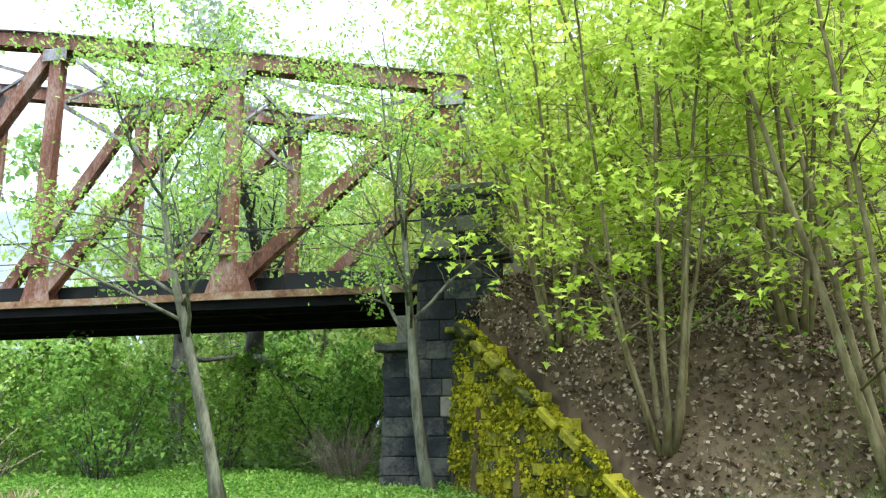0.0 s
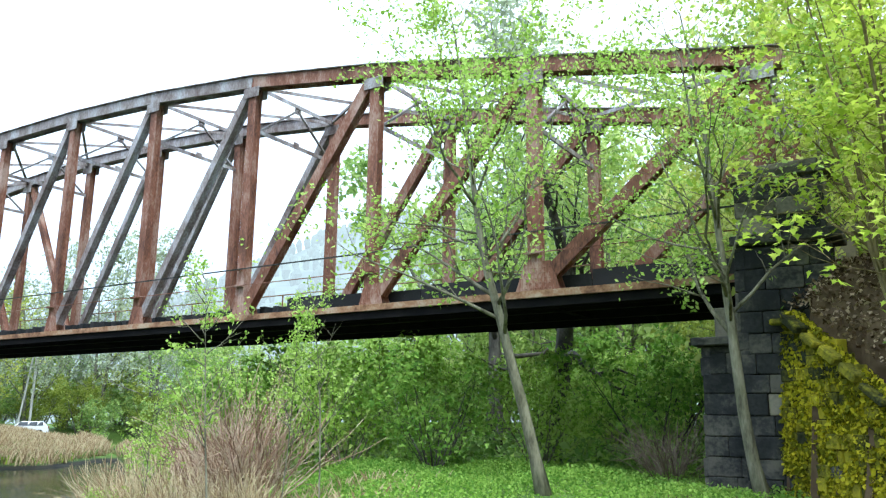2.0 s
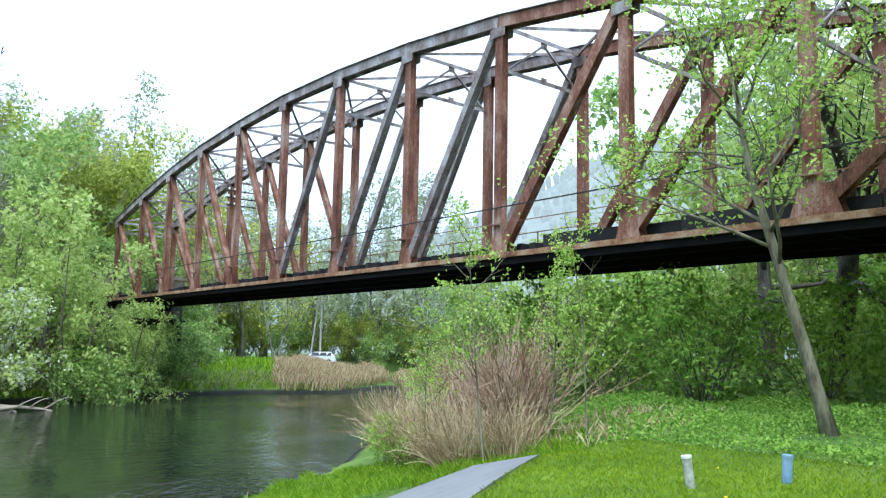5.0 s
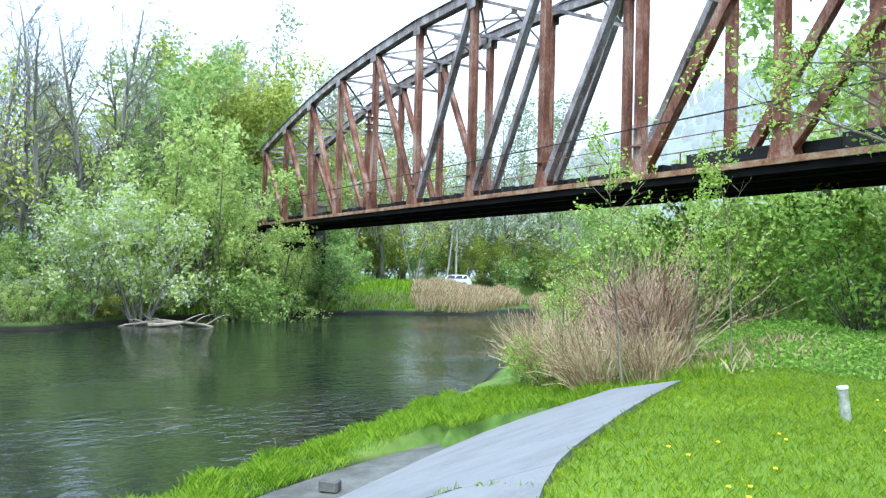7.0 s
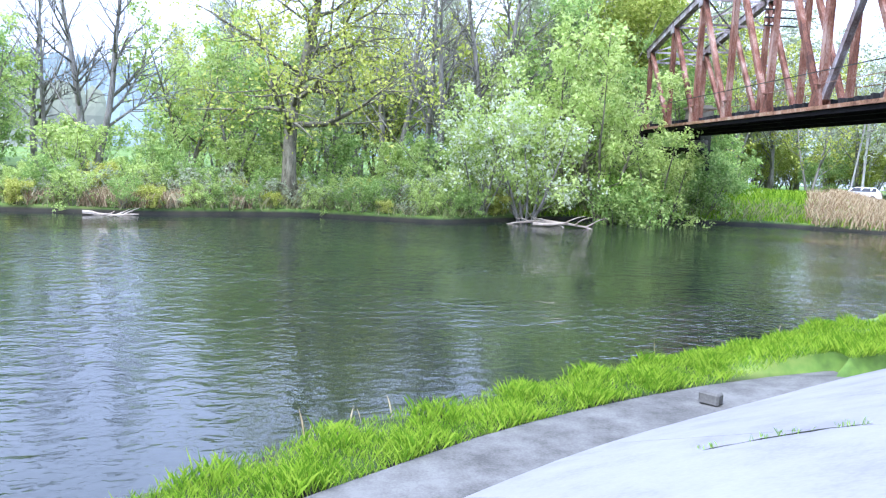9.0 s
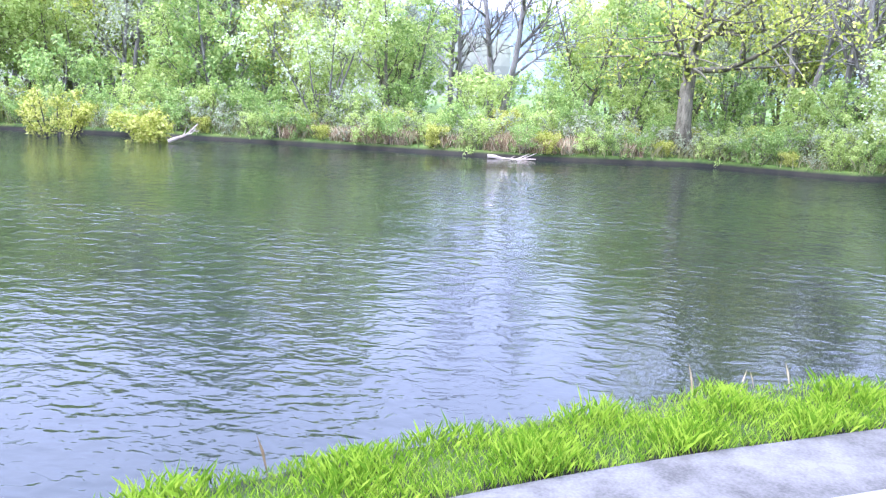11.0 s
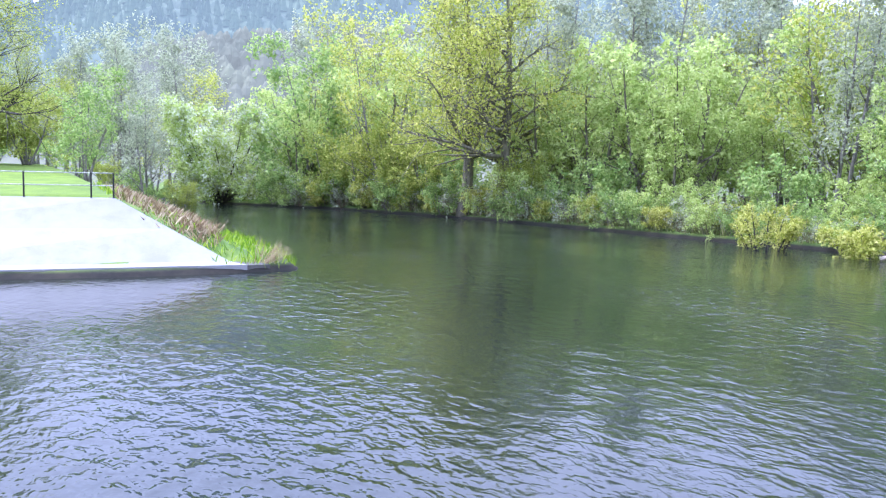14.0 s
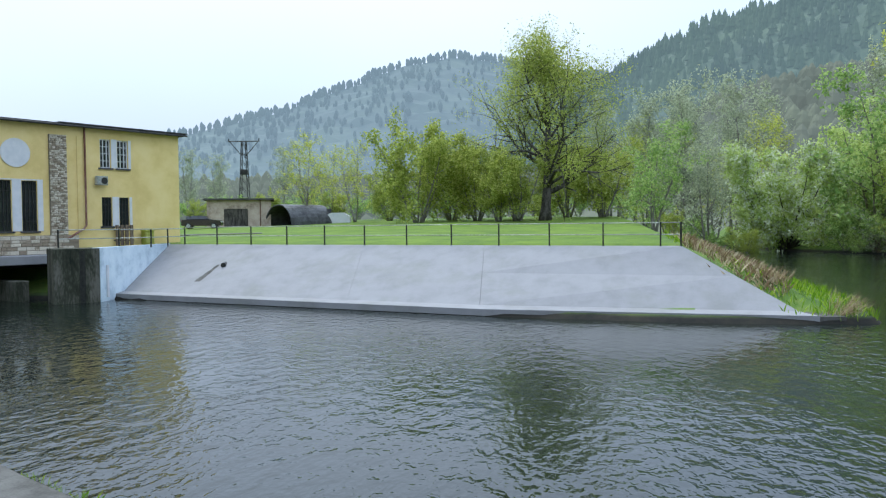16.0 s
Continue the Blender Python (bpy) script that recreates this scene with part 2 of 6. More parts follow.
def ground_material():
    """Meadow, with mown lawn and leaf-strewn soil by zones, and mud with painted undercut shade at the water's edge."""
    m = material("meadow_soil", [(0.045, 0.085, 0.016), (0.085, 0.15, 0.024), (0.14, 0.19, 0.04)], 0.5, 0.95, 0.6, fine=6)
    t = m.node_tree
    b = t.nodes["Principled BSDF"]
    last = b.inputs["Base Color"].links[0].from_socket
    fac = [n for n in t.nodes if n.type == "MATH"][-1].outputs[0]

    def zone(last, source, cols):
        ramp = t.nodes.new("ShaderNodeValToRGB")
        ramp.color_ramp.elements[0].position, ramp.color_ramp.elements[1].position = 0.35, 0.66
        ramp.color_ramp.elements[0].color, ramp.color_ramp.elements[1].color = (*cols[0], 1), (*cols[1], 1)
        t.links.new(fac, ramp.inputs[0])
        mx = t.nodes.new("ShaderNodeMixRGB")
        t.links.new(source, mx.inputs[0])
        t.links.new(last, mx.inputs[1])
        t.links.new(ramp.outputs[0], mx.inputs[2])
        return mx.outputs[0]

    for nm, cols in (("lawn", ((0.065, 0.12, 0.009), (0.13, 0.20, 0.016))), ("soil", ((0.050, 0.031, 0.015), (0.135, 0.090, 0.048)))):
        at = t.nodes.new("ShaderNodeAttribute")
        at.attribute_name = nm
        last = zone(last, at.outputs["Fac"], cols)
    geo = t.nodes.new("ShaderNodeNewGeometry")
    sep = t.nodes.new("ShaderNodeSeparateXYZ")
    t.links.new(geo.outputs["Position"], sep.inputs[0])
    rng_ = t.nodes.new("ShaderNodeMapRange")
    rng_.inputs[1].default_value, rng_.inputs[2].default_value, rng_.inputs[3].default_value, rng_.inputs[4].default_value = 0.16, 0.34, 1.0, 0.0
    t.links.new(sep.outputs["Z"], rng_.inputs[0])
    # mud darkened to near black: the undercut bank's shade is in its colour
    last = zone(last, rng_.outputs[0], ((0.006, 0.006, 0.005), (0.024, 0.021, 0.014)))
    t.links.new(last, b.inputs["Base Color"])
    return m


M["ground"] = ground_material()


def water_material():
    m = bpy.data.materials.new("river_water")
    m.use_nodes = True
    t = m.node_tree
    b = t.nodes["Principled BSDF"]
    b.inputs["Base Color"].default_value = (0.009, 0.014, 0.010, 1)
    b.inputs["Roughness"].default_value = 0.02
    b.inputs["IOR"].default_value = 1.45
    g = t.nodes.new("ShaderNodeNewGeometry")
    mp = t.nodes.new("ShaderNodeMapping")
    mp.inputs["Rotation"].default_value = (0, 0, radians(35))
    mp.inputs["Scale"].default_value = (1.0, 0.62, 1.0)
    t.links.new(g.outputs["Position"], mp.inputs[0])
    n1, n2, n3 = (t.nodes.new("ShaderNodeTexNoise") for _ in range(3))
    for n, sc, de in ((n1, 2.5, 2.0), (n2, 8.0, 1.5), (n3, 0.12, 3.0)):
        n.inputs["Scale"].default_value, n.inputs["Detail"].default_value = sc, de
        n.inputs["Distortion"].default_value = 0.4
        t.links.new(mp.outputs[0], n.inputs[0])
    a = t.nodes.new("ShaderNodeMath")
    a.operation = "MULTIPLY_ADD"
    a.inputs[1].default_value = 0.30
    t.links.new(n2.outputs["Fac"], a.inputs[0])
    t.links.new(n1.outputs["Fac"], a.inputs[2])
    gust = t.nodes.new("ShaderNodeMapRange")
    gust.inputs[1].default_value, gust.inputs[2].default_value, gust.inputs[3].default_value, gust.inputs[4].default_value = 0.38, 0.62, 0.30, 1.1
    t.links.new(n3.outputs["Fac"], gust.inputs[0])
    mul = t.nodes.new("ShaderNodeMath")
    mul.operation = "MULTIPLY"
    t.links.new(a.outputs[0], mul.inputs[0])
    t.links.new(gust.outputs[0], mul.inputs[1])
    bp = t.nodes.new("ShaderNodeBump")
    bp.inputs["Strength"].default_value, bp.inputs["Distance"].default_value = 1.0, 0.056
    t.links.new(mul.outputs[0], bp.inputs["Height"])
    t.links.new(bp.outputs[0], b.inputs["Normal"])
    return m


M["water"] = water_material()


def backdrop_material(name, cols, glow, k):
    """Distant forest: a far backdrop whose air haze is put in as emission."""
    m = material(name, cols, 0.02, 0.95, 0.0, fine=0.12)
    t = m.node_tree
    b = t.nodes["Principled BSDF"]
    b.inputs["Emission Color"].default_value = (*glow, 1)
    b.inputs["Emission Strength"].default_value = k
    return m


# the emission colours paint each hill's haze; the hills are no lamps
M["hill"] = backdrop_material("haze_glow_forest_hill", [(0.016, 0.026, 0.024), (0.024, 0.038, 0.032), (0.038, 0.054, 0.038)], (0.38, 0.51, 0.66), 0.30)
M["hill_haze"] = backdrop_material("haze_glow_valley_forest", [(0.026, 0.042, 0.036), (0.042, 0.062, 0.05), (0.06, 0.08, 0.06)], (0.52, 0.57, 0.66), 0.38)
M["hill_mid"] = backdrop_material("haze_glow_mixed_forest", [(0.016, 0.028, 0.018), (0.030, 0.048, 0.024), (0.052, 0.074, 0.034)], (0.32, 0.45, 0.53), 0.21)
M["hill_near"] = backdrop_material("haze_glow_budding_forest", [(0.035, 0.045, 0.025), (0.065, 0.07, 0.04), (0.09, 0.10, 0.05)], (0.36, 0.42, 0.42), 0.2)

# ---- building blocks ----


def link_mesh(name, me, mat, parent=None, label="", smooth=False):
    ob = new(name, me)
    if mat is not None and not me.materials:
        me.materials.append(mat)
    if smooth:
        me.polygons.foreach_set("use_smooth", [True] * len(me.polygons))
    if parent is not None:
        ob.parent = parent
    if label:
        ob["label"] = label
    return ob


def part(name, bm, mat, parent=None, label="", smooth=False):
    me = bpy.data.meshes.new(name)
    bm.to_mesh(me)
    bm.free()
    return link_mesh(name, me, mat, parent, label, smooth)


def arrays(name, verts, faces, mat, parent=None, label="", smooth=False):
    me = bpy.data.meshes.new(name)
    me.from_pydata([tuple(v) for v in verts], [], [tuple(f) for f in faces])
    me.update()
    return link_mesh(name, me, mat, parent, label, smooth)


def polys(name, verts, k, mat, parent=None, label=""):
    """Loose k-gons from an array of len*k vertices."""
    n = len(verts) // k
    me = bpy.data.meshes.new(name)
    me.vertices.add(n * k)
    me.vertices.foreach_set("co", np.ascontiguousarray(verts, dtype=np.float32).ravel())
    me.loops.add(n * k)
    me.loops.foreach_set("vertex_index", np.arange(n * k, dtype=np.int32))
    me.polygons.add(n)
    me.polygons.foreach_set("loop_start", np.arange(0, n * k, k, dtype=np.int32))
    me.update(calc_edges=True)
    return link_mesh(name, me, mat, parent, label)


def thing(name, m, label, category, group="", kind=""):
    ob = new(name)
    ob.empty_display_size = 0.3
    ob.matrix_basis = m
    return tagged(ob, label, category, group, kind)


def box(bm, x0, x1, y0, y1, z0, z1, bevel=0.0):
    r = bmesh.ops.create_cube(bm, size=1.0)
    vs = r["verts"]
    for v in vs:
        v.co = Vector((x0 + (v.co.x + 0.5) * (x1 - x0), y0 + (v.co.y + 0.5) * (y1 - y0), z0 + (v.co.z + 0.5) * (z1 - z0)))
    if bevel:
        es = list({e for v in vs for e in v.link_edges})
        bmesh.ops.bevel(bm, geom=es, offset=bevel, segments=1, affect="EDGES")


def boxes(*rows, bevel=0.0):
    bm = bmesh.new()
    for r in rows:
        box(bm, *r, bevel=bevel)
    return bm


def tubes(paths, sides=6):
    """Tapered tubes: a list of (points, radii) gives vertices and faces."""
    vs, fs = [], []
    for pts, rad in paths:
        pts = np.asarray(pts, float)
        d = np.gradient(pts, axis=0)
        d /= np.linalg.norm(d, axis=1)[:, None] + 1e-9
        ref = np.array([1.0, 0, 0]) if abs(d[0][0]) < 0.8 else np.array([0, 1.0, 0])
        u = np.cross(d, ref)
        u /= np.linalg.norm(u, axis=1)[:, None] + 1e-9
        v = np.cross(d, u)
        a = np.arange(sides) * 2 * math.pi / sides
        ring = pts[:, None, :] + np.asarray(rad)[:, None, None] * (u[:, None, :] * np.cos(a)[None, :, None] + v[:, None, :] * np.sin(a)[None, :, None])
        base = len(vs)
        vs.extend(ring.reshape(-1, 3))
        for i in range(len(pts) - 1):
            for j in range(sides):
                k = (j + 1) % sides
                fs.append((base + i * sides + j, base + i * sides + k, base + (i + 1) * sides + k, base + (i + 1) * sides + j))
        fs.append(tuple(base + j for j in range(sides))[::-1])
        fs.append(tuple(base + (len(pts) - 1) * sides + j for j in range(sides)))
    return vs, fs


def rod(name, a, b, r, mat, parent=None, label="", sides=8):
    return arrays(name, *tubes([([a, b], [r, r])], sides), mat, parent, label)


def pol(az, d, z=0.0):
    a = radians(az)
    return Vector((-math.sin(a) * d, math.cos(a) * d, z))


# ---- terrain ----
N0 = np.array([0.17, 18.34])           # foot of the front truss at the near abutment
ALONG = np.array([-0.9807, 0.1958])    # along the bridge, away over the river
ACROSS = np.array([-0.1958, -0.9807])  # from the bridge towards the eye
DECK = EYE + 3.06                      # top of the bottom chord
NEAR = [(-60, 62), (-45, 49), (-30, 33), (-18.2, 17.6), (-15.6, 11.6), (-12.6, 4.9), (-10.6, 1.0), (-8.7, -1.4), (-6.4, -3.9), (-3.4, -6.4),
        (0.5, -8.0), (6.1, -9.3), (9.8, -11.2), (16, -14.5), (27, -20)]
RIVER = NEAR + [(40, -27), (40, -35), (27.0, -38.0), (15.7, -35.7), (5.3, -32.6), (-2.6, -31.4), (-7.2, -31.5), (-9.9, -32.2),
                (-10.5, -36), (-11.0, -48), (-12, -75), (-13, -120), (-13, -230), (-18, -230), (-18, -124), (-24, -107), (-33, -93), (-40, -67), (-42.5, -41), (-44.5, -28),
                (-45, -16), (-45, -6), (-47.5, 2.5), (-45, 11), (-50.5, 20), (-52, 28), (-50.5, 38), (-46.5, 43.5), (-52, 56), (-66, 72)]
RP = np.array(RIVER, float)


def river_distance(x, y):
    """Signed distance to the river's edge, positive on land."""
    p = np.stack([x, y], -1)
    best = np.full(x.shape, 1e9)
    inside = np.zeros(x.shape, bool)
    for a, b in zip(RP, np.roll(RP, -1, 0)):
        ab = b - a
        t = np.clip(((p - a) @ ab) / (ab @ ab), 0, 1)
        best = np.minimum(best, np.linalg.norm(p - (a + t[..., None] * ab), axis=-1))
        cross = ((a[1] > y) != (b[1] > y)) & (x < (b[0] - a[0]) * (y - a[1]) / (b[1] - a[1] + 1e-12) + a[0])
        inside ^= cross
    return np.where(inside, -best, best)




def smooth_line(pts, n=3):
    """A curve through the points, n stretches between each two."""
    p = np.array(pts, float)
    q = np.vstack([2 * p[0] - p[1], p, 2 * p[-1] - p[-2]])
    out = []
    for i in range(len(p) - 1):
        a, b, c, d = q[i], q[i + 1], q[i + 2], q[i + 3]
        for t in np.arange(n) / n:
            out.append(0.5 * (2 * b + (c - a) * t + (2 * a - 5 * b + 4 * c - d) * t * t + (3 * b - 3 * c + d - a) * t ** 3))
    return [tuple(v) for v in out] + [tuple(p[-1])]


TOPE = smooth_line([(-6.9, 10.7), (-6.2, 8.8), (-5.45, 7.0), (-4.65, 5.3), (-3.4, 3.5), (-2.0, 1.3), (-0.9, -0.4), (1.0, -1.9), (4.0, -3.2), (9.0, -5.2), (16, -9.0)])
FOOT = smooth_line([(-8.9, 11.7), (-10.9, 10.6), (-10.6, 7.6), (-9.2, 4.5), (-7.9, 2.3), (-6.8, 0.7), (-5.5, -1.0), (-3.6, -3.2), (0.6, -5.4), (6.4, -7.4), (14.4, -11.6)])
LEDGE = smooth_line([(-9.4, 12.3), (-11.9, 11.4), (-11.8, 7.6), (-10.3, 3.9), (-8.9, 1.6), (-7.8, 0.0), (-6.3, -1.9), (-4.2, -4.3), (0.3, -6.9), (6.0, -8.9), (13.9, -13.1)])
FZ = [v[0] for v in smooth_line([(1.75, 0), (0.8, 0)] + [(0.33, 0)] * 9)]
LZ = [v[0] for v in smooth_line([(1.2, 0), (0.5, 0)] + [(0.25, 0)] * 9)]
FT = EYE - 1.06
RAIL_A, RAIL_D = np.array([0.37, -38.0]), np.array([2.577, -0.688])
far_top = [tuple(RAIL_A + RAIL_D * k) for k in (-1.35, 2.3, 5.0, 7.6, 10.6)]
far_foot = [(-7.1, -32.7), (5.6, -33.7), (12.2, -35.3), (18.7, -36.9), (26.4, -38.9)]
SLABS = [(TOPE, FOOT, 2.18, 0.3), (FOOT[4:], LEDGE[4:], 0.15, 0.1), (far_top, far_foot, FT - 0.1, 0.3)]


def line_distance(x, y, line):
    p = np.stack([x, y], -1)
    best = np.full(x.shape, 1e9)
    for a, b in zip(np.array(line, float), np.array(line, float)[1:]):
        ab = b - a
        t = np.clip(((p - a) @ ab) / (ab @ ab), 0, 1)
        best = np.minimum(best, np.linalg.norm(p - (a + t[..., None] * ab), axis=-1))
    return best


def between(x, y, top, foot):
    """How far down a slab a place lies, and whether it lies on it."""
    ring = np.array(list(top) + list(foot)[::-1], float)
    inside = np.zeros(x.shape, bool)
    for a, b in zip(ring, np.roll(ring, -1, 0)):
        inside ^= ((a[1] > y) != (b[1] > y)) & (x < (b[0] - a[0]) * (y - a[1]) / (b[1] - a[1] + 1e-12) + a[0])
    dt, df = line_distance(x, y, top), line_distance(x, y, foot)
    return dt / (dt + df + 1e-9), inside


def sstep(v, a, b):
    t = np.clip((v - a) / (b - a), 0, 1)
    return t * t * (3 - 2 * t)


def ground_height(x, y):
    x, y = np.asarray(x, float), np.asarray(y, float)
    sd = river_distance(x, y)
    # which bank: concrete near bank, concrete far bank, natural west bank
    near = (y > -22) & np.where(y > 12, x + y > -1, x > -30)
    far = (y < -22) & (x > -24)
    plain = np.where(near, 2.2, np.where(far, 2.80 + 0.032 * np.clip(-38 - 0.267 * (x - 0.4) - y, 0, 60), 1.9))
    wob = 0.10 * np.sin(x * 0.31 + 1.3 * np.sin(y * 0.17)) * np.sin(y * 0.27 + 0.5)
    natural = np.where(sd < 0.45, 0.34 * sd / 0.45, 0.34 + (plain - 0.34) * sstep(sd, 0.45, 10))
    near_c = np.where(sd < 2.6, 0.28 * np.clip(sd / 0.3, 0, 1), 0.28 + (sd - 2.6) / 2.4)
    near_n = np.where(sd < 0.5, 0.2 * sd / 0.5, 0.2 + (sd - 0.5) / 4.2)
    farslope = np.where(sd < 1.2, 0.30 * np.clip(sd / 0.2, 0, 1), 0.30 + (sd - 1.2) / 2.35) - 0.06
    conc = near & (y < 11.5)
    # beyond the slab's tip the bank falls gently to the water
    tip = sstep(y, 7.5, 10.0)
    gentle = (near_c - 0.05) * (1 - tip) + (0.2 + np.clip(sd - 0.5, 0, 99) / 4.6 * 1.1) * tip * np.clip(sd / 0.5, 0, 1)
    outboard = (y > 6.5) & (x < -6.9)
    h = np.where(conc, np.where(outboard, np.minimum(gentle, plain), np.where(sd < 3.3, np.minimum(near_c - 0.05, plain), plain)), np.where(near, np.minimum(near_n, plain), np.where(far & (x > -9.6), np.minimum(farslope, plain), natural)))
    for top, foot, ztop, zfoot in SLABS:
        f, ok = between(x, y, top, foot)
        h = np.where(ok, np.interp(f, [0, 0.12, 1], [ztop, ztop + (zfoot - ztop) * 0.12 - 0.22, zfoot - 0.25]), h)
    h = np.where(sd < 0, np.maximum(-1.2, sd * 0.6), h)
    h = h + np.where(sd > 6, wob * sstep(sd, 6, 14), 0) * np.where(near, 0.4, 1.0)
    # wood floor falls slightly behind the bridge and rises round the abutment
    h = h + np.where(near, 0.25 * sstep(y, 11, 17) , 0)
    # railway embankments at both ends
    q = (x - N0[0]) * ACROSS[0] + (y - N0[1]) * ACROSS[1]
    s = -((x - N0[0]) * ALONG[0] + (y - N0[1]) * ALONG[1])
    bank = DECK - 0.05 - np.clip(q - 1.6, 0, 99) / 1.42 - np.clip(-6 - q, 0, 99) / 1.5
    wing = 0.33 + 0.66 * np.clip(16.85 - y, -0.5, 99)
    bank = np.minimum(bank, np.where(y < 17.6, 5.72 - 0.87 * np.clip(16.4 - y, 0, 99) + np.clip(x - wing, 0, 99) * 0.95, 99))
    east = np.where(x > wing + 0.3, 1.0, 0.0) * (s > 0.6)
    west = (s < -66)
    rough = 0.12 * np.sin(x * 1.7 + y * 0.9) * np.sin(y * 1.3 - x * 0.4)
    h = np.where((east > 0) | west, np.maximum(h, bank + rough), h)
    return h


def zat(x, y):
    return float(ground_height(np.array([x]), np.array([y]))[0])


def axis(lo, mid0, mid1, hi, step):
    core = np.arange(mid0, mid1, step)
    out, v, d = [], mid1, step
    while v < hi:
        out.append(v)
        d *= 1.055
        v += d
    low, v, d = [], mid0 - step, step
    while v > lo:
        low.append(v)
        d *= 1.055
        v -= d
    return np.concatenate([low[::-1], core, out, [hi]])


gx, gy = axis(-900, -54, 29, 900, 0.36), axis(-900, -42, 24, 900, 0.36)
GX, GY = np.meshgrid(gx, gy)
GZ = ground_height(GX, GY)
nx, ny = len(gx), len(gy)
verts = np.stack([GX, GY, GZ], -1).reshape(-1, 3)
idx = np.arange(nx * ny).reshape(ny, nx)
faces = np.stack([idx[:-1, :-1], idx[:-1, 1:], idx[1:, 1:], idx[1:, :-1]], -1).reshape(-1, 4)
ground = arrays("ground", verts, faces.tolist(), M["ground"], smooth=True)
tagged(ground, "uneven river banks of grass, lawn and leaf-strewn soil", "ground", kind="structure")
vx, vy, vz = verts.T
vsd = river_distance(vx, vy)
lawn_near = sstep(12.3 - 0.1 * vx - vy, 0, 1.5) * (vy > -14) * (vx > -9) * (vx < 30) * sstep(vsd, 3, 5) * (vz < 2.7)
lawn_far = (vy < -30) * (vy > -95) * sstep(vx, -3.6, -2.2) * (vx < 75) * sstep(vsd, 4, 6)
soil = sstep(vz, 2.75, 3.1) * (vx > 0.6) * (vy > 0) * (vy < 40) * (vx < 60) + sstep(17.0 - np.hypot(vx - 3, vy - 17), 6, 12) * (vy > 11) * (vx > -2)
for nm, val in (("lawn", np.maximum(lawn_near, lawn_far)), ("soil", np.clip(soil, 0, 1))):
    att = ground.data.attributes.new(nm, "FLOAT", "POINT")
    att.data.foreach_set("value", val.astype(np.float32))

water = arrays("river", [(-900, -900, 0), (900, -900, 0), (900, 900, 0), (-900, 900, 0)], [(0, 1, 2, 3)], M["water"])
tagged(water, "rippled dark green river reflecting the pale sky", "river", kind="structure")

# ---- concrete banks ----


def ribbon(name, inner, outer, z_in, z_out, mat, label, category, thick=0.25, cuts=1):
    """A sloping slab between two edges, with thickness below."""
    bm = bmesh.new()
    n = len(inner)
    rows = []
    for k in range(cuts + 1):
        f = k / cuts
        rows.append([bm.verts.new((i[0] + (o[0] - i[0]) * f, i[1] + (o[1] - i[1]) * f, zi + (zo - zi) * f)) for i, o, zi, zo in zip(inner, outer, z_in, z_out)])
    for a, b in zip(rows, rows[1:]):
        for j in range(n - 1):
            bm.faces.new((a[j], a[j + 1], b[j + 1], b[j]))
    bmesh.ops.recalc_face_normals(bm, faces=bm.faces)
    r = bmesh.ops.extrude_face_region(bm, geom=bm.faces[:])
    bmesh.ops.translate(bm, vec=(0, 0, -thick), verts=[v for v in r["geom"] if isinstance(v, bmesh.types.BMVert)])
    bmesh.ops.recalc_face_normals(bm, faces=bm.faces)
    return tagged(part(name, bm, mat), label, category, kind="structure")


# near bank: lawn edge, foot of the slope, edge of the ledge
for i in range(0, len(TOPE) - 1, 3):
    # separately cast slabs with open joints
    def near_end(line):
        e = np.array(line[i + 3]) * 0.985 + np.array(line[i + 2]) * 0.015
        return list(line[i:i + 3]) + [tuple(e)]
    ribbon("bank_slab", near_end(TOPE), near_end(FOOT), [2.23] * 4, FZ[i:i + 4], M["concrete_walk"], "pale cast concrete slope below the lawn", "embankment", 0.22, 3)
ribbon("bank_ledge", FOOT[4:], LEDGE[4:], [z - 0.02 for z in FZ[4:]], LZ[4:], M["concrete"], "grey concrete ledge along the water", "ledge", 0.4)

# far bank opposite
far_edge = [(-7.6, -31.7), (5.3, -32.6), (11.9, -34.3), (18.4, -36.0), (26.4, -38.0)]
for i in range(4):
    a, b = np.array(far_top[i]), np.array(far_top[i + 1])
    c, d = np.array(far_foot[i]), np.array(far_foot[i + 1])
    ribbon("far_bank_slab", [tuple(a), tuple(a + (b - a) * 0.9988)], [tuple(c), tuple(c + (d - c) * 0.9988)], [FT, FT], [0.36, 0.36], M["concrete_white"],
           "pale concrete embankment slope with faint cast joints", "embankment", 0.25, 2)
ribbon("far_bank_ledge", far_foot, far_edge, [0.36] * 5, [0.30] * 5, M["concrete_white"], "concrete ledge just above the river", "ledge", 0.28)
ribbon("far_bank_hip", [far_top[0], tuple(np.array(far_top[0]) + (-0.2, -2.2))], [far_foot[0], (-9.3, -37.0)], [FT, FT - 0.1], [0.30, 0.35], M["ground"], "grassy end of the embankment", "embankment", 0.2)
ribbon("far_bank_toe", [far_edge[0], far_foot[0]], [(-8.6, -32.0), (-8.3, -33.2)], [0.28, 0.34], [0.25, 0.25], M["concrete"], "worn concrete toe at the bank's corner", "ledge", 0.3)

# railing on the far bank
railing = thing("railing", Matrix.Identity(4), "black steel railing with pale worn rails along the embankment", "railing")
rp = [RAIL_A + RAIL_D * k for k in range(-1, 11)] + [RAIL_A + RAIL_D * -1.34]
for p in rp:
    part("post", boxes((p[0] - 0.035, p[0] + 0.035, p[1] - 0.035, p[1] + 0.035, FT - 0.1, FT + 1.08), bevel=0.008), M["dark_metal"], railing)
e0, e1 = RAIL_A + RAIL_D * -1.34, RAIL_A + RAIL_D * 10
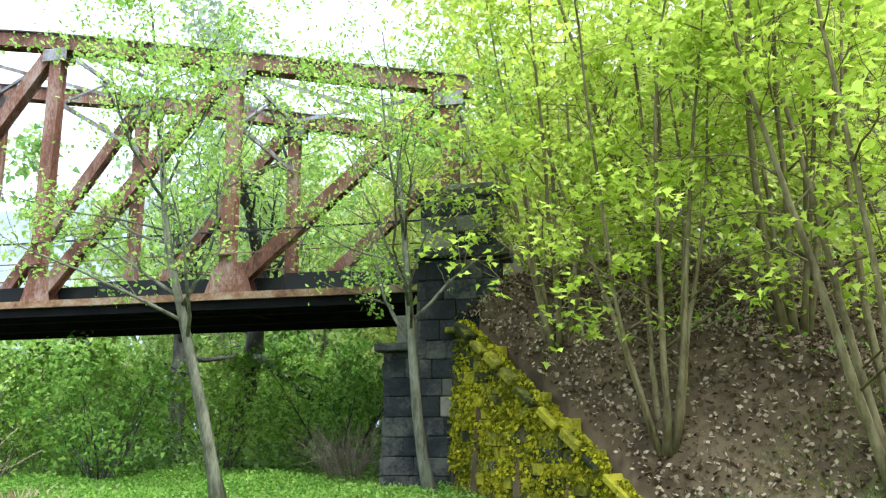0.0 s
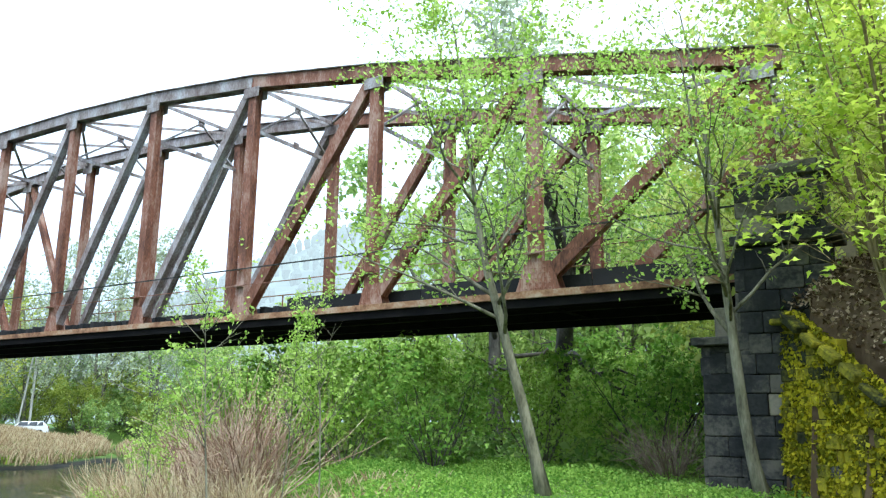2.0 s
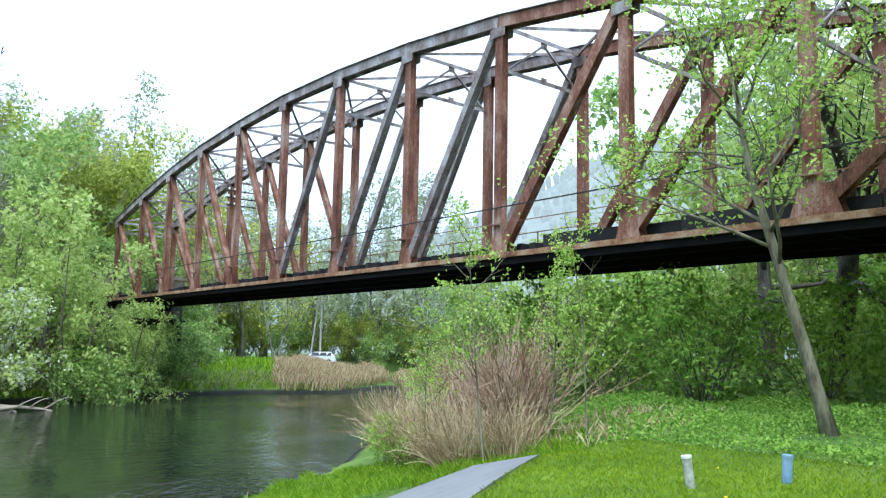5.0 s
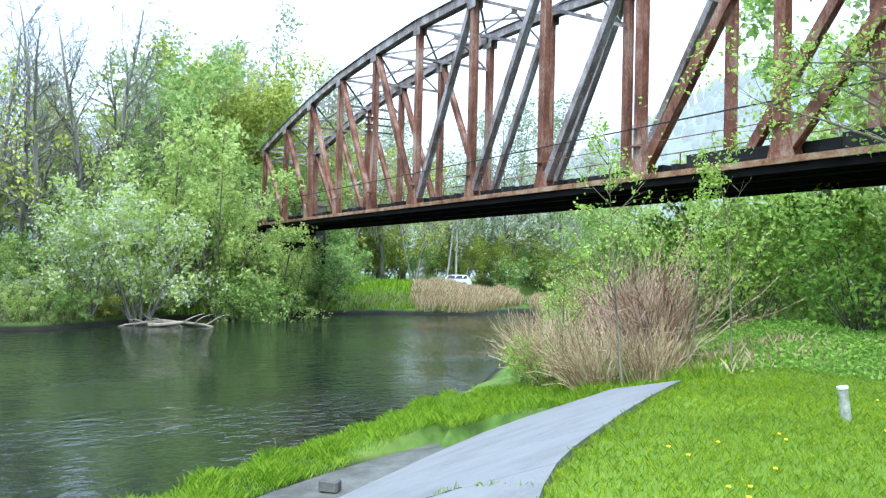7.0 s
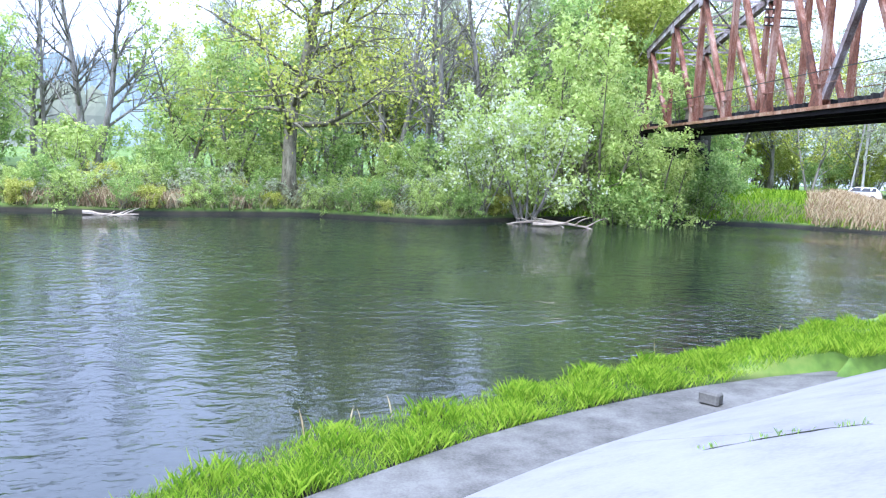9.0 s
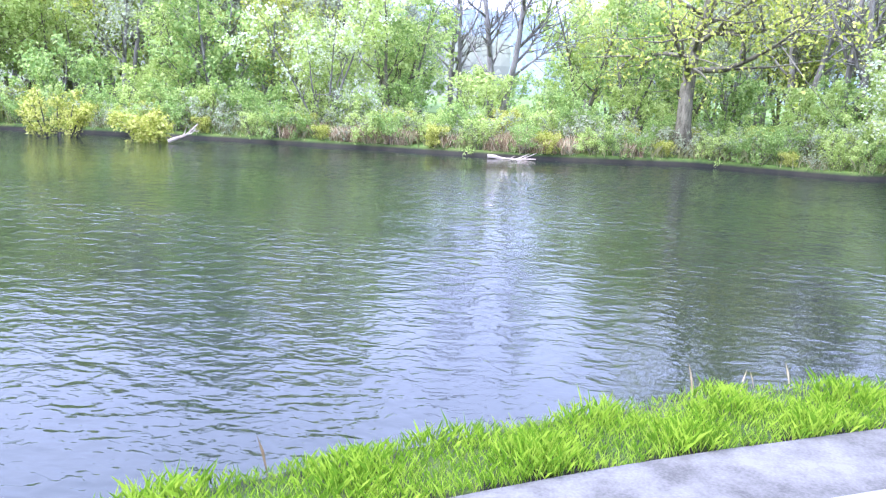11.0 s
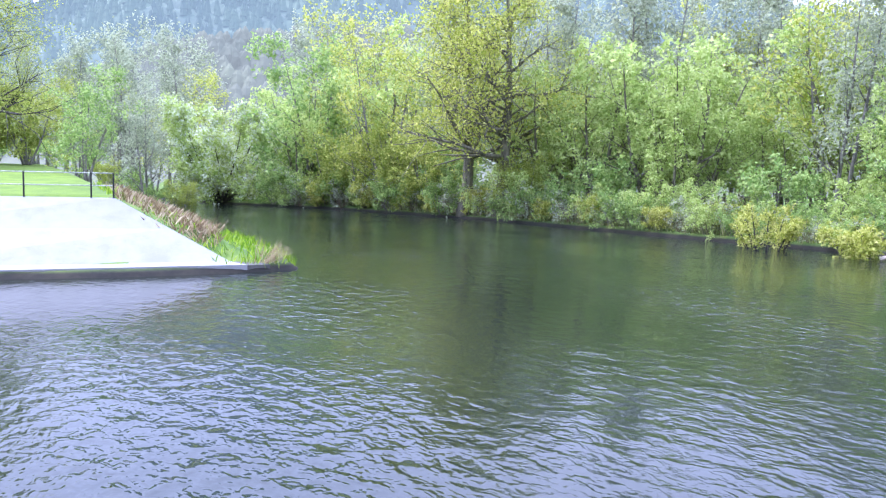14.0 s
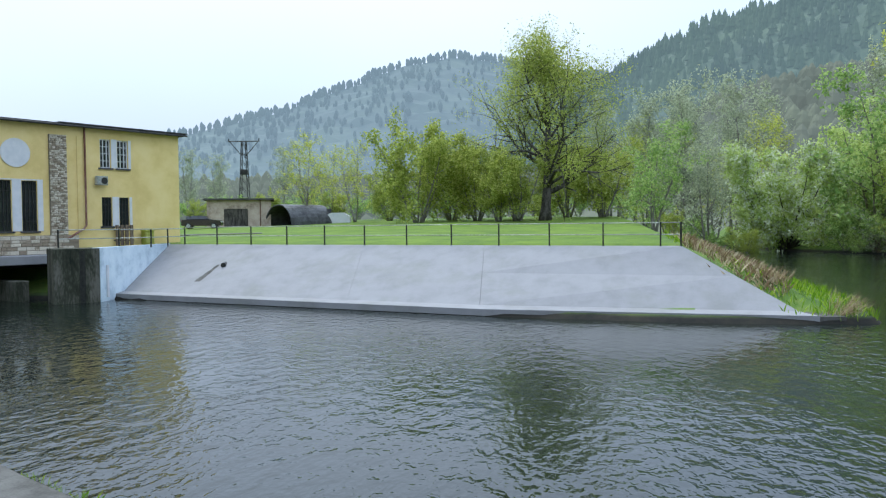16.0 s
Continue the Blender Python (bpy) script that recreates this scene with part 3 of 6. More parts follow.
for zz in (1.06, 0.52):
    rod("rail", (*e0, FT + zz), (*e1, FT + zz), 0.022, M["rail_top"], railing, "pale worn rail")
# its return towards the machine hall
rq = [np.array([26.6, -43.7]), np.array([26.4, -41.6]), np.array([27.0, -39.4]), np.array([29.0, -37.0])]
for p in rq:
    part("post", boxes((p[0] - 0.035, p[0] + 0.035, p[1] - 0.035, p[1] + 0.035, FT - 0.1, FT + 1.0), bevel=0.008), M["dark_metal"], railing)
for zz in (0.98, 0.5):
    arrays("rail", *tubes([([(*p, FT + zz) for p in [e1] + rq], [0.028] * 5)], 8), M["rail_top"], railing)

# white end wall, intake wall and tailrace outlets
wall = thing("end_wall", Matrix.Identity(4), "chalky whitewashed retaining wall with flaking stains", "wall", kind="structure")


def prism(pts, depth, z0s, z1s):
    """An upright wall along points, thickened to its left side."""
    bm = bmesh.new()
    pts = [np.array(p, float) for p in pts]
    nrm = []
    for i, p in enumerate(pts):
        a, b = pts[max(i - 1, 0)], pts[min(i + 1, len(pts) - 1)]
        d = (b - a) / np.linalg.norm(b - a)
        nrm.append(np.array([-d[1], d[0]]))
    rows = []
    for p, n, z0, z1 in zip(pts, nrm, z0s, z1s):
        q = p + n * depth
        rows.append([bm.verts.new((p[0], p[1], z0)), bm.verts.new((p[0], p[1], z1)), bm.verts.new((q[0], q[1], z1)), bm.verts.new((q[0], q[1], z0))])
    for a, b in zip(rows, rows[1:]):
        for j in range(4):
            bm.faces.new((a[j], a[(j + 1) % 4], b[(j + 1) % 4], b[j]))
    bm.faces.new(rows[0])
    bm.faces.new(rows[-1][::-1])
    bmesh.ops.recalc_face_normals(bm, faces=bm.faces)
    return bm


part("wall_face", prism([(27.4, -45.2), (26.02, -36.35)], -0.4, [-1, -1], [FT + 0.05, FT + 0.05]), M["wall_blue"], wall)
part("wall_gauge", boxes((26.04, 26.12, -37.1, -36.95, 0.2, 1.9)), M["white"], wall, "white water gauge board")
intake = thing("outlet_pier", Matrix.Identity(4), "stained dark concrete pier beside the turbine outlet", "pier", kind="structure")
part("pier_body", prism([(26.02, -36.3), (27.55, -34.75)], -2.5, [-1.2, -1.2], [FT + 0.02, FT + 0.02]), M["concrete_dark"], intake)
part("stop_log_groove", boxes((26.5, 26.72, -35.86, -35.62, -0.5, FT - 0.1)), M["dark_metal"], intake)

# ---- machine hall ----
BC = np.array([27.9, -47.3])
BD = np.array([0.4364, 0.8998])
hall_m = Matrix(((BD[0], -BD[1], 0, BC[0]), (BD[1], BD[0], 0, BC[1]), (0, 0, 1, FT - 0.1), (0, 0, 0, 1)))
# local x runs along the front towards the eye, local -y is the inside (away from the river is -y)
hall = thing("machine_hall", hall_m, "two-storey yellow plastered power station hall with dark windows", "building")


def pierced(x0, x1, z0, z1, y0, y1, holes):
    """A wall slab with rectangular openings through it."""
    xs = sorted({x0, x1, *[h[0] for h in holes], *[h[1] for h in holes]})
    zs = sorted({z0, z1, *[h[2] for h in holes], *[h[3] for h in holes]})
    bm = bmesh.new()
    for a, b in zip(xs, xs[1:]):
        for c, d in zip(zs, zs[1:]):
            if not any(h[0] <= (a + b) / 2 <= h[1] and h[2] <= (c + d) / 2 <= h[3] for h in holes):
                box(bm, a, b, y0, y1, c, d)
    bmesh.ops.remove_doubles(bm, verts=bm.verts, dist=0.0005)
    return bm


HH = 7.15
WIN = [(4.73, 5.41, 4.83, 6.57), (3.60, 4.30, 4.83, 6.57), (4.71, 5.35, 1.27, 3.05), (3.58, 4.22, 1.27, 3.05),
       (9.19, 10.02, 1.03, 3.87), (10.58, 11.4, 1.03, 3.87), (11.97, 12.8, 1.03, 3.87)]
part("front_wall", pierced(0, 24, -0.4, HH, -0.4, 0.0, WIN), M["plaster"], hall)
part("side_wall", boxes((0.0, 0.4, -9.0, -0.4, -0.4, HH)), M["plaster"], hall)
part("back_wall", boxes((0, 24, -9.4, -9.0, -0.4, HH)), M["plaster"], hall)
part("end_wall", boxes((23.6, 24, -9.0, -0.4, -0.4, HH)), M["plaster"], hall)
part("roof", boxes((-0.35, 24.3, -9.7, 0.35, HH, HH + 0.14), (-0.45, 8.0, -9.7, 0.42, HH + 0.14, HH + 0.2)), M["roof"], hall, "thin dark flat roof edge")
rod("gutter", (-0.4, 0.42, HH + 0.02), (24, 0.42, HH + 0.02), 0.06, M["roof"], hall)
for (a, b, c, d) in WIN:
    tall = d - c > 2.2
    w = part("window_frame", boxes((a, b, -0.15, -0.08, c, c + 0.06), (a, b, -0.15, -0.08, d - 0.06, d), (a, a + 0.06, -0.15, -0.08, c, d), (b - 0.06, b, -0.15, -0.08, c, d)), M["white"] if c > 4 else M["dark_metal"], hall)
    part("pane", boxes((a + 0.05, b - 0.05, -0.13, -0.11, c + 0.05, d - 0.05)), M["glass"], w)
    for k in range(1, 4 if tall else 3):
        x = a + (b - a) * k / (4 if tall else 3)
        part("bar", boxes((x - 0.02, x + 0.02, -0.11, -0.05, c, d)), M["white"] if c > 4 else M["dark_metal"], w)
    for k in range(1, 5 if tall else 4):
        z = c + (d - c) * k / (5 if tall else 4)
        part("bar", boxes((a, b, -0.105, -0.055, z - 0.018, z + 0.018)), M["white"] if c > 4 else M["dark_metal"], w)
    part("window_sill", boxes((a - 0.12, b + 0.12, -0.2, 0.12, c - 0.1, c), bevel=0.01), M["roof"], hall)
# white surrounds beside the windows
for (a, b, c, d) in ((4.33, 4.70, 4.83, 6.6), (3.40, 3.57, 4.83, 6.6), (4.25, 4.68, 1.27, 3.08), (3.38, 3.55, 1.27, 3.08), (8.86, 9.16, 1.03, 3.97), (10.05, 10.55, 1.03, 3.97), (11.43, 11.94, 1.03, 3.97), (9.16, 10.05, 3.9, 3.97), (10.55, 11.43, 3.9, 3.97)):
    part("window_surround", boxes((a, b, 0.002, 0.03, c, d), bevel=0.006), M["white"], hall, "white painted surround")
bm = bmesh.new()
bmesh.ops.create_cone(bm, cap_ends=True, segments=40, radius1=0.80, radius2=0.80, depth=0.06, matrix=Matrix.Translation((10.33, 0.03, 5.42)) @ Matrix.Rotation(radians(90), 4, "X"))
part("roundel", bm, M["white"], hall, "round blank white panel")


def rubble_facing(x0, x1, z0, z1, y, w, h, seed):
    """Courses of uneven stones on a backing, each standing out by its own depth."""
    rr = random.Random(seed)
    vs, fs = [], []
    z = z0
    while z < z1 - 0.03:
        hh = min(h * rr.uniform(0.75, 1.3), z1 - z)
        x = x0
        while x < x1 - 0.03:
            ww = min(w * rr.uniform(0.55, 1.5), x1 - x)
            d = rr.uniform(0.02, 0.06)
            o = len(vs)
            for yy, g in ((y, 0.008), (y + d * 0.6, 0.012), (y + d, 0.03)):
                vs += [(x + g, yy, z + g), (x + ww - g, yy, z + g), (x + ww - g, yy, z + hh - g), (x + g, yy, z + hh - g)]
            for b in (0, 4):
                fs += [(o + b + q, o + b + (q + 1) % 4, o + b + 4 + (q + 1) % 4, o + b + 4 + q) for q in range(4)]
            fs.append((o + 8, o + 9, o + 10, o + 11))
            x += ww
        z += hh
    return vs, fs


pil = part("pilaster", boxes((7.5, 8.5, 0.0, 0.14, 0.79, 6.6), bevel=0.01), M["stone"], hall, "rubble-faced pilaster")
tagged(arrays("rubble", *rubble_facing(7.5, 8.5, 0.79, 6.6, 0.135, 0.2, 0.1, 5), M["rubble_face"], pil), kind="stuff")
pli = part("plinth", boxes((6.9, 24, 0.0, 0.16, -0.6, 0.78), bevel=0.01), M["stone"], hall, "rubble stone plinth")
tagged(arrays("rubble", *rubble_facing(6.9, 14, -0.3, 0.78, 0.155, 0.42, 0.2, 6), M["rubble_face"], pli), kind="stuff")
arrays("downpipe", *tubes([([(6.4, 0.12, HH), (6.4, 0.12, 1.35), (6.55, 0.14, 1.15), (7.6, 0.22, 0.55)], [0.06] * 4)], 8), M["rust"], hall, "rusty brown downpipe")
rod("conduit", (6.85, 0.06, 0.6), (6.85, 0.06, 6.6), 0.03, M["plaster"], hall)
ac = part("air_conditioner", boxes((5.15, 5.85, 0.12, 0.45, 3.76, 4.3), bevel=0.03), M["rail_top"], hall, "grey air conditioning unit")
bm = bmesh.new()
bmesh.ops.create_cone(bm, cap_ends=True, segments=20, radius1=0.2, radius2=0.2, depth=0.02, matrix=Matrix.Translation((5.4, 0.465, 4.02)) @ Matrix.Rotation(radians(90), 4, "X"))
part("fan_grille", bm, M["dark_metal"], ac)
part("lintel_slab", boxes((7.8, 24, 0.165, 2.0, -0.78, -0.3), bevel=0.03), M["concrete_white"], hall, "pale concrete beam over the outlet")
# near-black back and ceiling stand for the shade inside the outlet
part("outlet_chamber", boxes((7.8, 24, -6.0, -5.6, -4.2, -0.8), (7.8, 24, -6.0, 1.4, -0.95, -0.79)), M["dark_steel"], hall, "turbine outlet with its shade painted near-black")
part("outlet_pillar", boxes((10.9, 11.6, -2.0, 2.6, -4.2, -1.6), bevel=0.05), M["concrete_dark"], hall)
part("roof_cowl", boxes((6.2, 7.4, -3.2, -2.2, HH + 0.2, HH + 0.42), bevel=0.05), M["roof"], hall)
for k in range(4):
    pl = thing("pallet_board", pose(29.0 + 0.22 * k, -43.6 + 0.16 * k, FT, 0, 0, 64), "weathered upright timber stack beside the hall", "timber", "boards by the hall")
    part("board", boxes((-0.09, 0.09, -0.06, 0.06, 0, 1.25), bevel=0.015), M["wood"], pl)
    for z in (0.25, 0.9):
        part("crosspiece", boxes((-0.2, 0.2, -0.09, -0.06, z, z + 0.1)), M["wood"], pl)
bin_ = thing("waste_bin", pose(28.6, -44.7, FT, 0, 0, 64), "yellow plastic waste bin beside the hall", "bin")
part("bin_body", boxes((-0.3, 0.3, -0.3, 0.3, 0, 0.85), bevel=0.05), M["leaf_yellow"], bin_)
part("lid", boxes((-0.33, 0.33, -0.33, 0.33, 0.85, 0.93), bevel=0.03), M["leaf_yellow"], bin_)
dp = thing("drain_pipe", Matrix.Identity(4), "black drain pipe stub with a rusty run-off streak", "pipe")
rod("pipe", (21.6, -41.5, 1.75), (21.3, -40.6, 1.7), 0.14, M["dark_metal"], dp, sides=14)
run = []
for k in range(9):
    f = 0.455 + 0.042 * k
    top_, foot_ = np.array([21.45, -43.63]), np.array([22.2, -37.85])
    c = top_ + (foot_ - top_) * f
    w_ = 0.07 + 0.13 * (k / 8) + 0.03 * math.sin(k * 2.1)
    run.append(((c[0] - w_, c[1], FT + (0.36 - FT) * f + 0.03), (c[0] + w_, c[1], FT + (0.36 - FT) * f + 0.03)))
rv = [q for r in run for q in r]
arrays("stain", rv, [(2 * k, 2 * k + 1, 2 * k + 3, 2 * k + 2) for k in range(8)], M["concrete"], dp, "brown run-off streak")

# ---- railway bridge ----
W = 4.2
bridge = thing("railway_bridge", Matrix(((ALONG[0], -ACROSS[0], 0, N0[0]), (ALONG[1], -ACROSS[1], 0, N0[1]), (0, 0, 1, DECK), (0, 0, 0, 1))),
               "rusty riveted steel truss railway bridge with arched top chords", "bridge")
P = 5.262
TOPH = [5.18, 6.36, 7.44, 8.30, 8.86, 9.18, 9.28, 9.08, 8.72, 8.08, 7.2, 6.15]
XN = [-0.35] + [P * k for k in range(1, 12)]


def member(name, a, b, wide, deep, mat, double=True, label=""):
    """A riveted member from a to b: two flanged channels with a web between."""
    a, b = Vector(a), Vector(b)
    L = (b - a).length
    h, g, t = wide / 2, deep / 2, 0.03
    if double:
        i = h * 0.55
        prof = [(-h, -g), (h, -g), (h, -g + t), (i, -g + t), (i, g - t), (h, g - t), (h, g), (-h, g), (-h, g - t), (-i, g - t), (-i, -g + t), (-h, -g + t)]
    else:
        prof = [(-h, -g), (h, -g), (h, -g + t), (t / 2, -g + t), (t / 2, g), (-t / 2, g), (-t / 2, -g + t), (-h, -g + t)]
    bm = bmesh.new()
    lo, hi = [bm.verts.new((x, y, 0)) for x, y in prof], [bm.verts.new((x, y, L)) for x, y in prof]
    bm.faces.new(lo[::-1])
    bm.faces.new(hi)
    for k in range(len(prof)):
        n = (k + 1) % len(prof)
        bm.faces.new((lo[k], lo[n], hi[n], hi[k]))
    d = (b - a).normalized()
    y = Vector((0, 1, 0)) if abs(d.y) < 0.9 else Vector((1, 0, 0))
    x = y.cross(d).normalized()
    y = d.cross(x)
    m = Matrix(((x[0], y[0], d[0], a[0]), (x[1], y[1], d[1], a[1]), (x[2], y[2], d[2], a[2]), (0, 0, 0, 1)))
    bm.transform(m)
    return part(name, bm, mat, bridge, label)


def rivets(bm, pts, y, r=0.028):
    for (x, z) in pts:
        bmesh.ops.create_icosphere(bm, subdivisions=1, radius=r, matrix=Matrix.Translation((x, y, z)) @ Matrix.Diagonal((1, 0.6, 1, 1)))


for row, y in enumerate((0.0, W)):
    near_row = row == 0
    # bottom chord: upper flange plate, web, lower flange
    chord = member("bottom_chord", (-1.2, y, -0.19), (58.8, y, -0.19), 0.37, 0.44, M["dark_steel"], True, "riveted girder with its shade painted near-black")
    part("chord_flange", boxes((-1.2, 58.8, y - 0.32, y + 0.245, -0.15, 0.024)), M["rust_edge"], bridge, "flaking pale rust flange")
    for bx in (-1.1, 57.9):
        part("bearing", boxes((bx, bx + 0.8, y - 0.2, y + 0.2, -0.72, -0.376), bevel=0.02), M["dark_steel"], bridge)
    for k in range(11):
        a, b = Vector((XN[k], y, TOPH[k])), Vector((XN[k + 1], y, TOPH[k + 1]))
        d = (b - a).normalized() * 0.02
        if k == 0:
            a = a - (b - a).normalized() * 0.55
        if k == 10:
            b = b + (b - a).normalized() * 0.55
        member("top_chord", a - Vector((0, 0, 0.22)), b - Vector((0, 0, 0.22)) - d, 0.40, 0.42, M["rust_grey"] if k > 2 else M["rust"])
        bm = bmesh.new()
        box(bm, 0, 1, -0.28, 0.28, 0, 0.03)
        L = (b - a).length
        ang = math.atan2(b.z - a.z, b.x - a.x)
        bm.transform(Matrix.Translation(a) @ Matrix.Rotation(-ang, 4, "Y") @ Matrix.Diagonal((L - 0.01, 1, 1, 1)))
        part("cover_plate", bm, M["rust_grey"], bridge, "weathered cover plate, paled by sky reflection in its colour")
    for k in range(12):
        member("post", (XN[k], y, 0.03), (XN[k], y, TOPH[k] - 0.42), 0.34 if k else 0.42, 0.30, M["rust"])
    for k in range(1, 7):
        member("diagonal", (XN[k] - 0.30, y, 0.35), (XN[k - 1] + 0.20, y, TOPH[k - 1] - 0.45), 0.36 if k < 4 else 0.28, 0.30, M["rust"] if k < 4 else M["rust_grey"])
    for k in range(6, 11):
        member("diagonal", (XN[k] + 0.30, y, 0.35), (XN[k + 1] - 0.20, y, TOPH[k + 1] - 0.45), 0.28, 0.28, M["rust"])
    # gusset plates with rivets
    for k in range(12):
        bm = bmesh.new()
        for yy in (y - 0.19, y + 0.17):
            r = bmesh.ops.create_cube(bm, size=1.0)
            wlo, whi, hh = (0.62, 0.36, 0.75) if k in (1, 6) else (0.42, 0.25, 0.62)
            for v in r["verts"]:
                up = v.co.z > 0
                v.co = Vector((XN[k] + v.co.x * 2 * (whi if up else wlo) - (0.12 if k < 6 else -0.12), yy + (v.co.y + 0.5) * 0.022, 0.026 + (hh if up else 0)))
        if near_row:
            pts = [(XN[k] - (0.12 if k < 6 else -0.12) + i * 0.13 - 0.33, 0.10 + j * 0.13) for i in range(6) for j in range(5 if k in (1, 6) else 4) if (i + j) % 3 or k == 1]
            rivets(bm, pts, y - 0.195)
        part("gusset_plate", bm, M["rust"], bridge, "rusty riveted gusset plate")
        bm = bmesh.new()
        for yy in (y - 0.215, y + 0.19):
            box(bm, XN[k] - 0.36, XN[k] + 0.36, yy, yy + 0.02, TOPH[k] - 0.78, TOPH[k] - 0.42, bevel=0.006)
        if near_row:
            rivets(bm, [(XN[k] - 0.28 + i * 0.14, TOPH[k] - 0.7 + j * 0.12) for i in range(5) for j in range(3)], y - 0.22, 0.024)
        part("node_plate", bm, M["rust_grey"], bridge)
# sway frames and top bracing
for k in range(12):
    z1, z0 = TOPH[k] - 0.35, TOPH[k] - 1.9
    if k in (0, 11):
        z0 = TOPH[k] - 1.1
    member("sway_strut", (XN[k], 0.2, z1), (XN[k], W - 0.2, z1), 0.14, 0.12, M["rust_grey"], False)
    member("sway_strut", (XN[k], 0.2, z0), (XN[k], W - 0.2, z0), 0.14, 0.12, M["rust_grey"], False)
    member("sway_brace", (XN[k], 0.2, z0), (XN[k], W / 2, z1 - 0.12), 0.09, 0.08, M["rust_grey"], False)
    member("sway_brace", (XN[k], W - 0.2, z0), (XN[k], W / 2, z1 - 0.12), 0.09, 0.08, M["rust_grey"], False)
    part("sway_plate", boxes((XN[k] - 0.01, XN[k] + 0.01, W / 2 - 0.16, W / 2 + 0.16, z1 - 0.28, z1 - 0.02), bevel=0.003), M["rust_grey"], bridge)
    part("sway_plate", boxes((XN[k] - 0.01, XN[k] + 0.01, W / 2 - 0.14, W / 2 + 0.14, z0 - 0.05, z0 + 0.2), bevel=0.003), M["rust_grey"], bridge)
for k in range(11):
    za, zb = TOPH[k] - 0.3, TOPH[k + 1] - 0.3
    member("top_brace", (XN[k], 0.2, za), (XN[k + 1], W - 0.2, zb), 0.11, 0.10, M["rust_grey"], False)
    member("top_brace", (XN[k], W - 0.2, za - 0.02), (XN[k + 1], 0.2, zb - 0.02), 0.11, 0.10, M["rust_grey"], False)
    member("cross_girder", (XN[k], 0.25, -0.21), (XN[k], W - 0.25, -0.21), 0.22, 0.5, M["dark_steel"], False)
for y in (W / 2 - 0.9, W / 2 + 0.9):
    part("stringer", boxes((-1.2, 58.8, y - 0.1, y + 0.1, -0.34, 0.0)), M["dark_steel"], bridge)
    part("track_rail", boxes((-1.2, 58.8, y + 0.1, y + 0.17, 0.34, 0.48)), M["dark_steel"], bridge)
sl = boxes((-0.12, 0.12, 0.33, W - 0.33, 0.0, 0.32), bevel=0.015)
sl_me = bpy.data.meshes.new("sleeper")
sl.to_mesh(sl_me)
sl.free()
rng = random.Random(4)
for k in range(92):
    o = link_mesh("sleeper", sl_me, M["tarred"], bridge)
    o.matrix_basis = Matrix.Translation((-0.9 + k * 0.645, rng.uniform(-0.07, 0.04), rng.uniform(-0.02, 0.05))) @ Matrix.Rotation(rng.uniform(-0.02, 0.02), 4, "Z")
for k in range(9):
    part("edge_board", boxes((-1.2 + k * 1.7, 0.47 + k * 1.7, 0.27, 0.33, 0.0, 0.44 + 0.05 * (k % 3))), M["tarred"], bridge, "black tarred edge board")
part("walkway", boxes((-1.2, 58.8, W - 0.33, W - 0.3, 0.0, 0.34)), M["tarred"], bridge)
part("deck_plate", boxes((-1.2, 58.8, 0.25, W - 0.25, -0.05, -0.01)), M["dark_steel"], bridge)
for zz, r in ((1.52, 0.032), (0.98, 0.022)):
    part("handrail", boxes((-0.8, 58.5, -0.31, -0.31 + 2 * r, zz, zz + r)), M["dark_metal"] if zz > 1.2 else M["rust"], bridge)
    part("handrail", boxes((-0.8, 58.5, W + 0.31, W + 0.31 + 2 * r, zz, zz + r)), M["rust_edge"], bridge)
for k in range(1, 22):
    part("handrail_post", boxes((k * 2.63 - 0.02, k * 2.63 + 0.02, W + 0.3, W + 0.34, 0.3, 1.53)), M["rust_edge"], bridge)
for k in range(12):
    part("handrail_clip", boxes((XN[k] - 0.05, XN[k] + 0.05, -0.3, -0.16, 1.50, 1.56)), M["rust"], bridge)
    part("handrail_clip", boxes((XN[k] - 0.18, XN[k] + 0.18, -0.3, -0.17, 0.96, 1.02)), M["rust"], bridge)
for z in (4.35, 4.75, 5.15):
    part("insulator_arm", boxes((XN[7] - 0.05, XN[7] + 0.05, -0.6, 1.1, z, z + 0.06)), M["dark_metal"], bridge)
    for yy in (-0.5, -0.15, 0.45, 0.95):
        part("insulator", boxes((XN[7] - 0.05, XN[7] + 0.05, yy - 0.05, yy + 0.05, z + 0.06, z + 0.2), bevel=0.03), M["white"], bridge, "white porcelain insulator")

# ---- stone abutments ----
blk = boxes((0, 1, 0, 1, 0, 1))
bmesh.ops.bevel(blk, geom=blk.edges[:], offset=0.045, segments=1, affect="EDGES")
BLK = {}
for key in ("stone", "stone_dark", "moss"):
    me = bpy.data.meshes.new("stone_block")
    blk.to_mesh(me)
    me.materials.append(M[key])
    BLK[key] = me
blk.free()


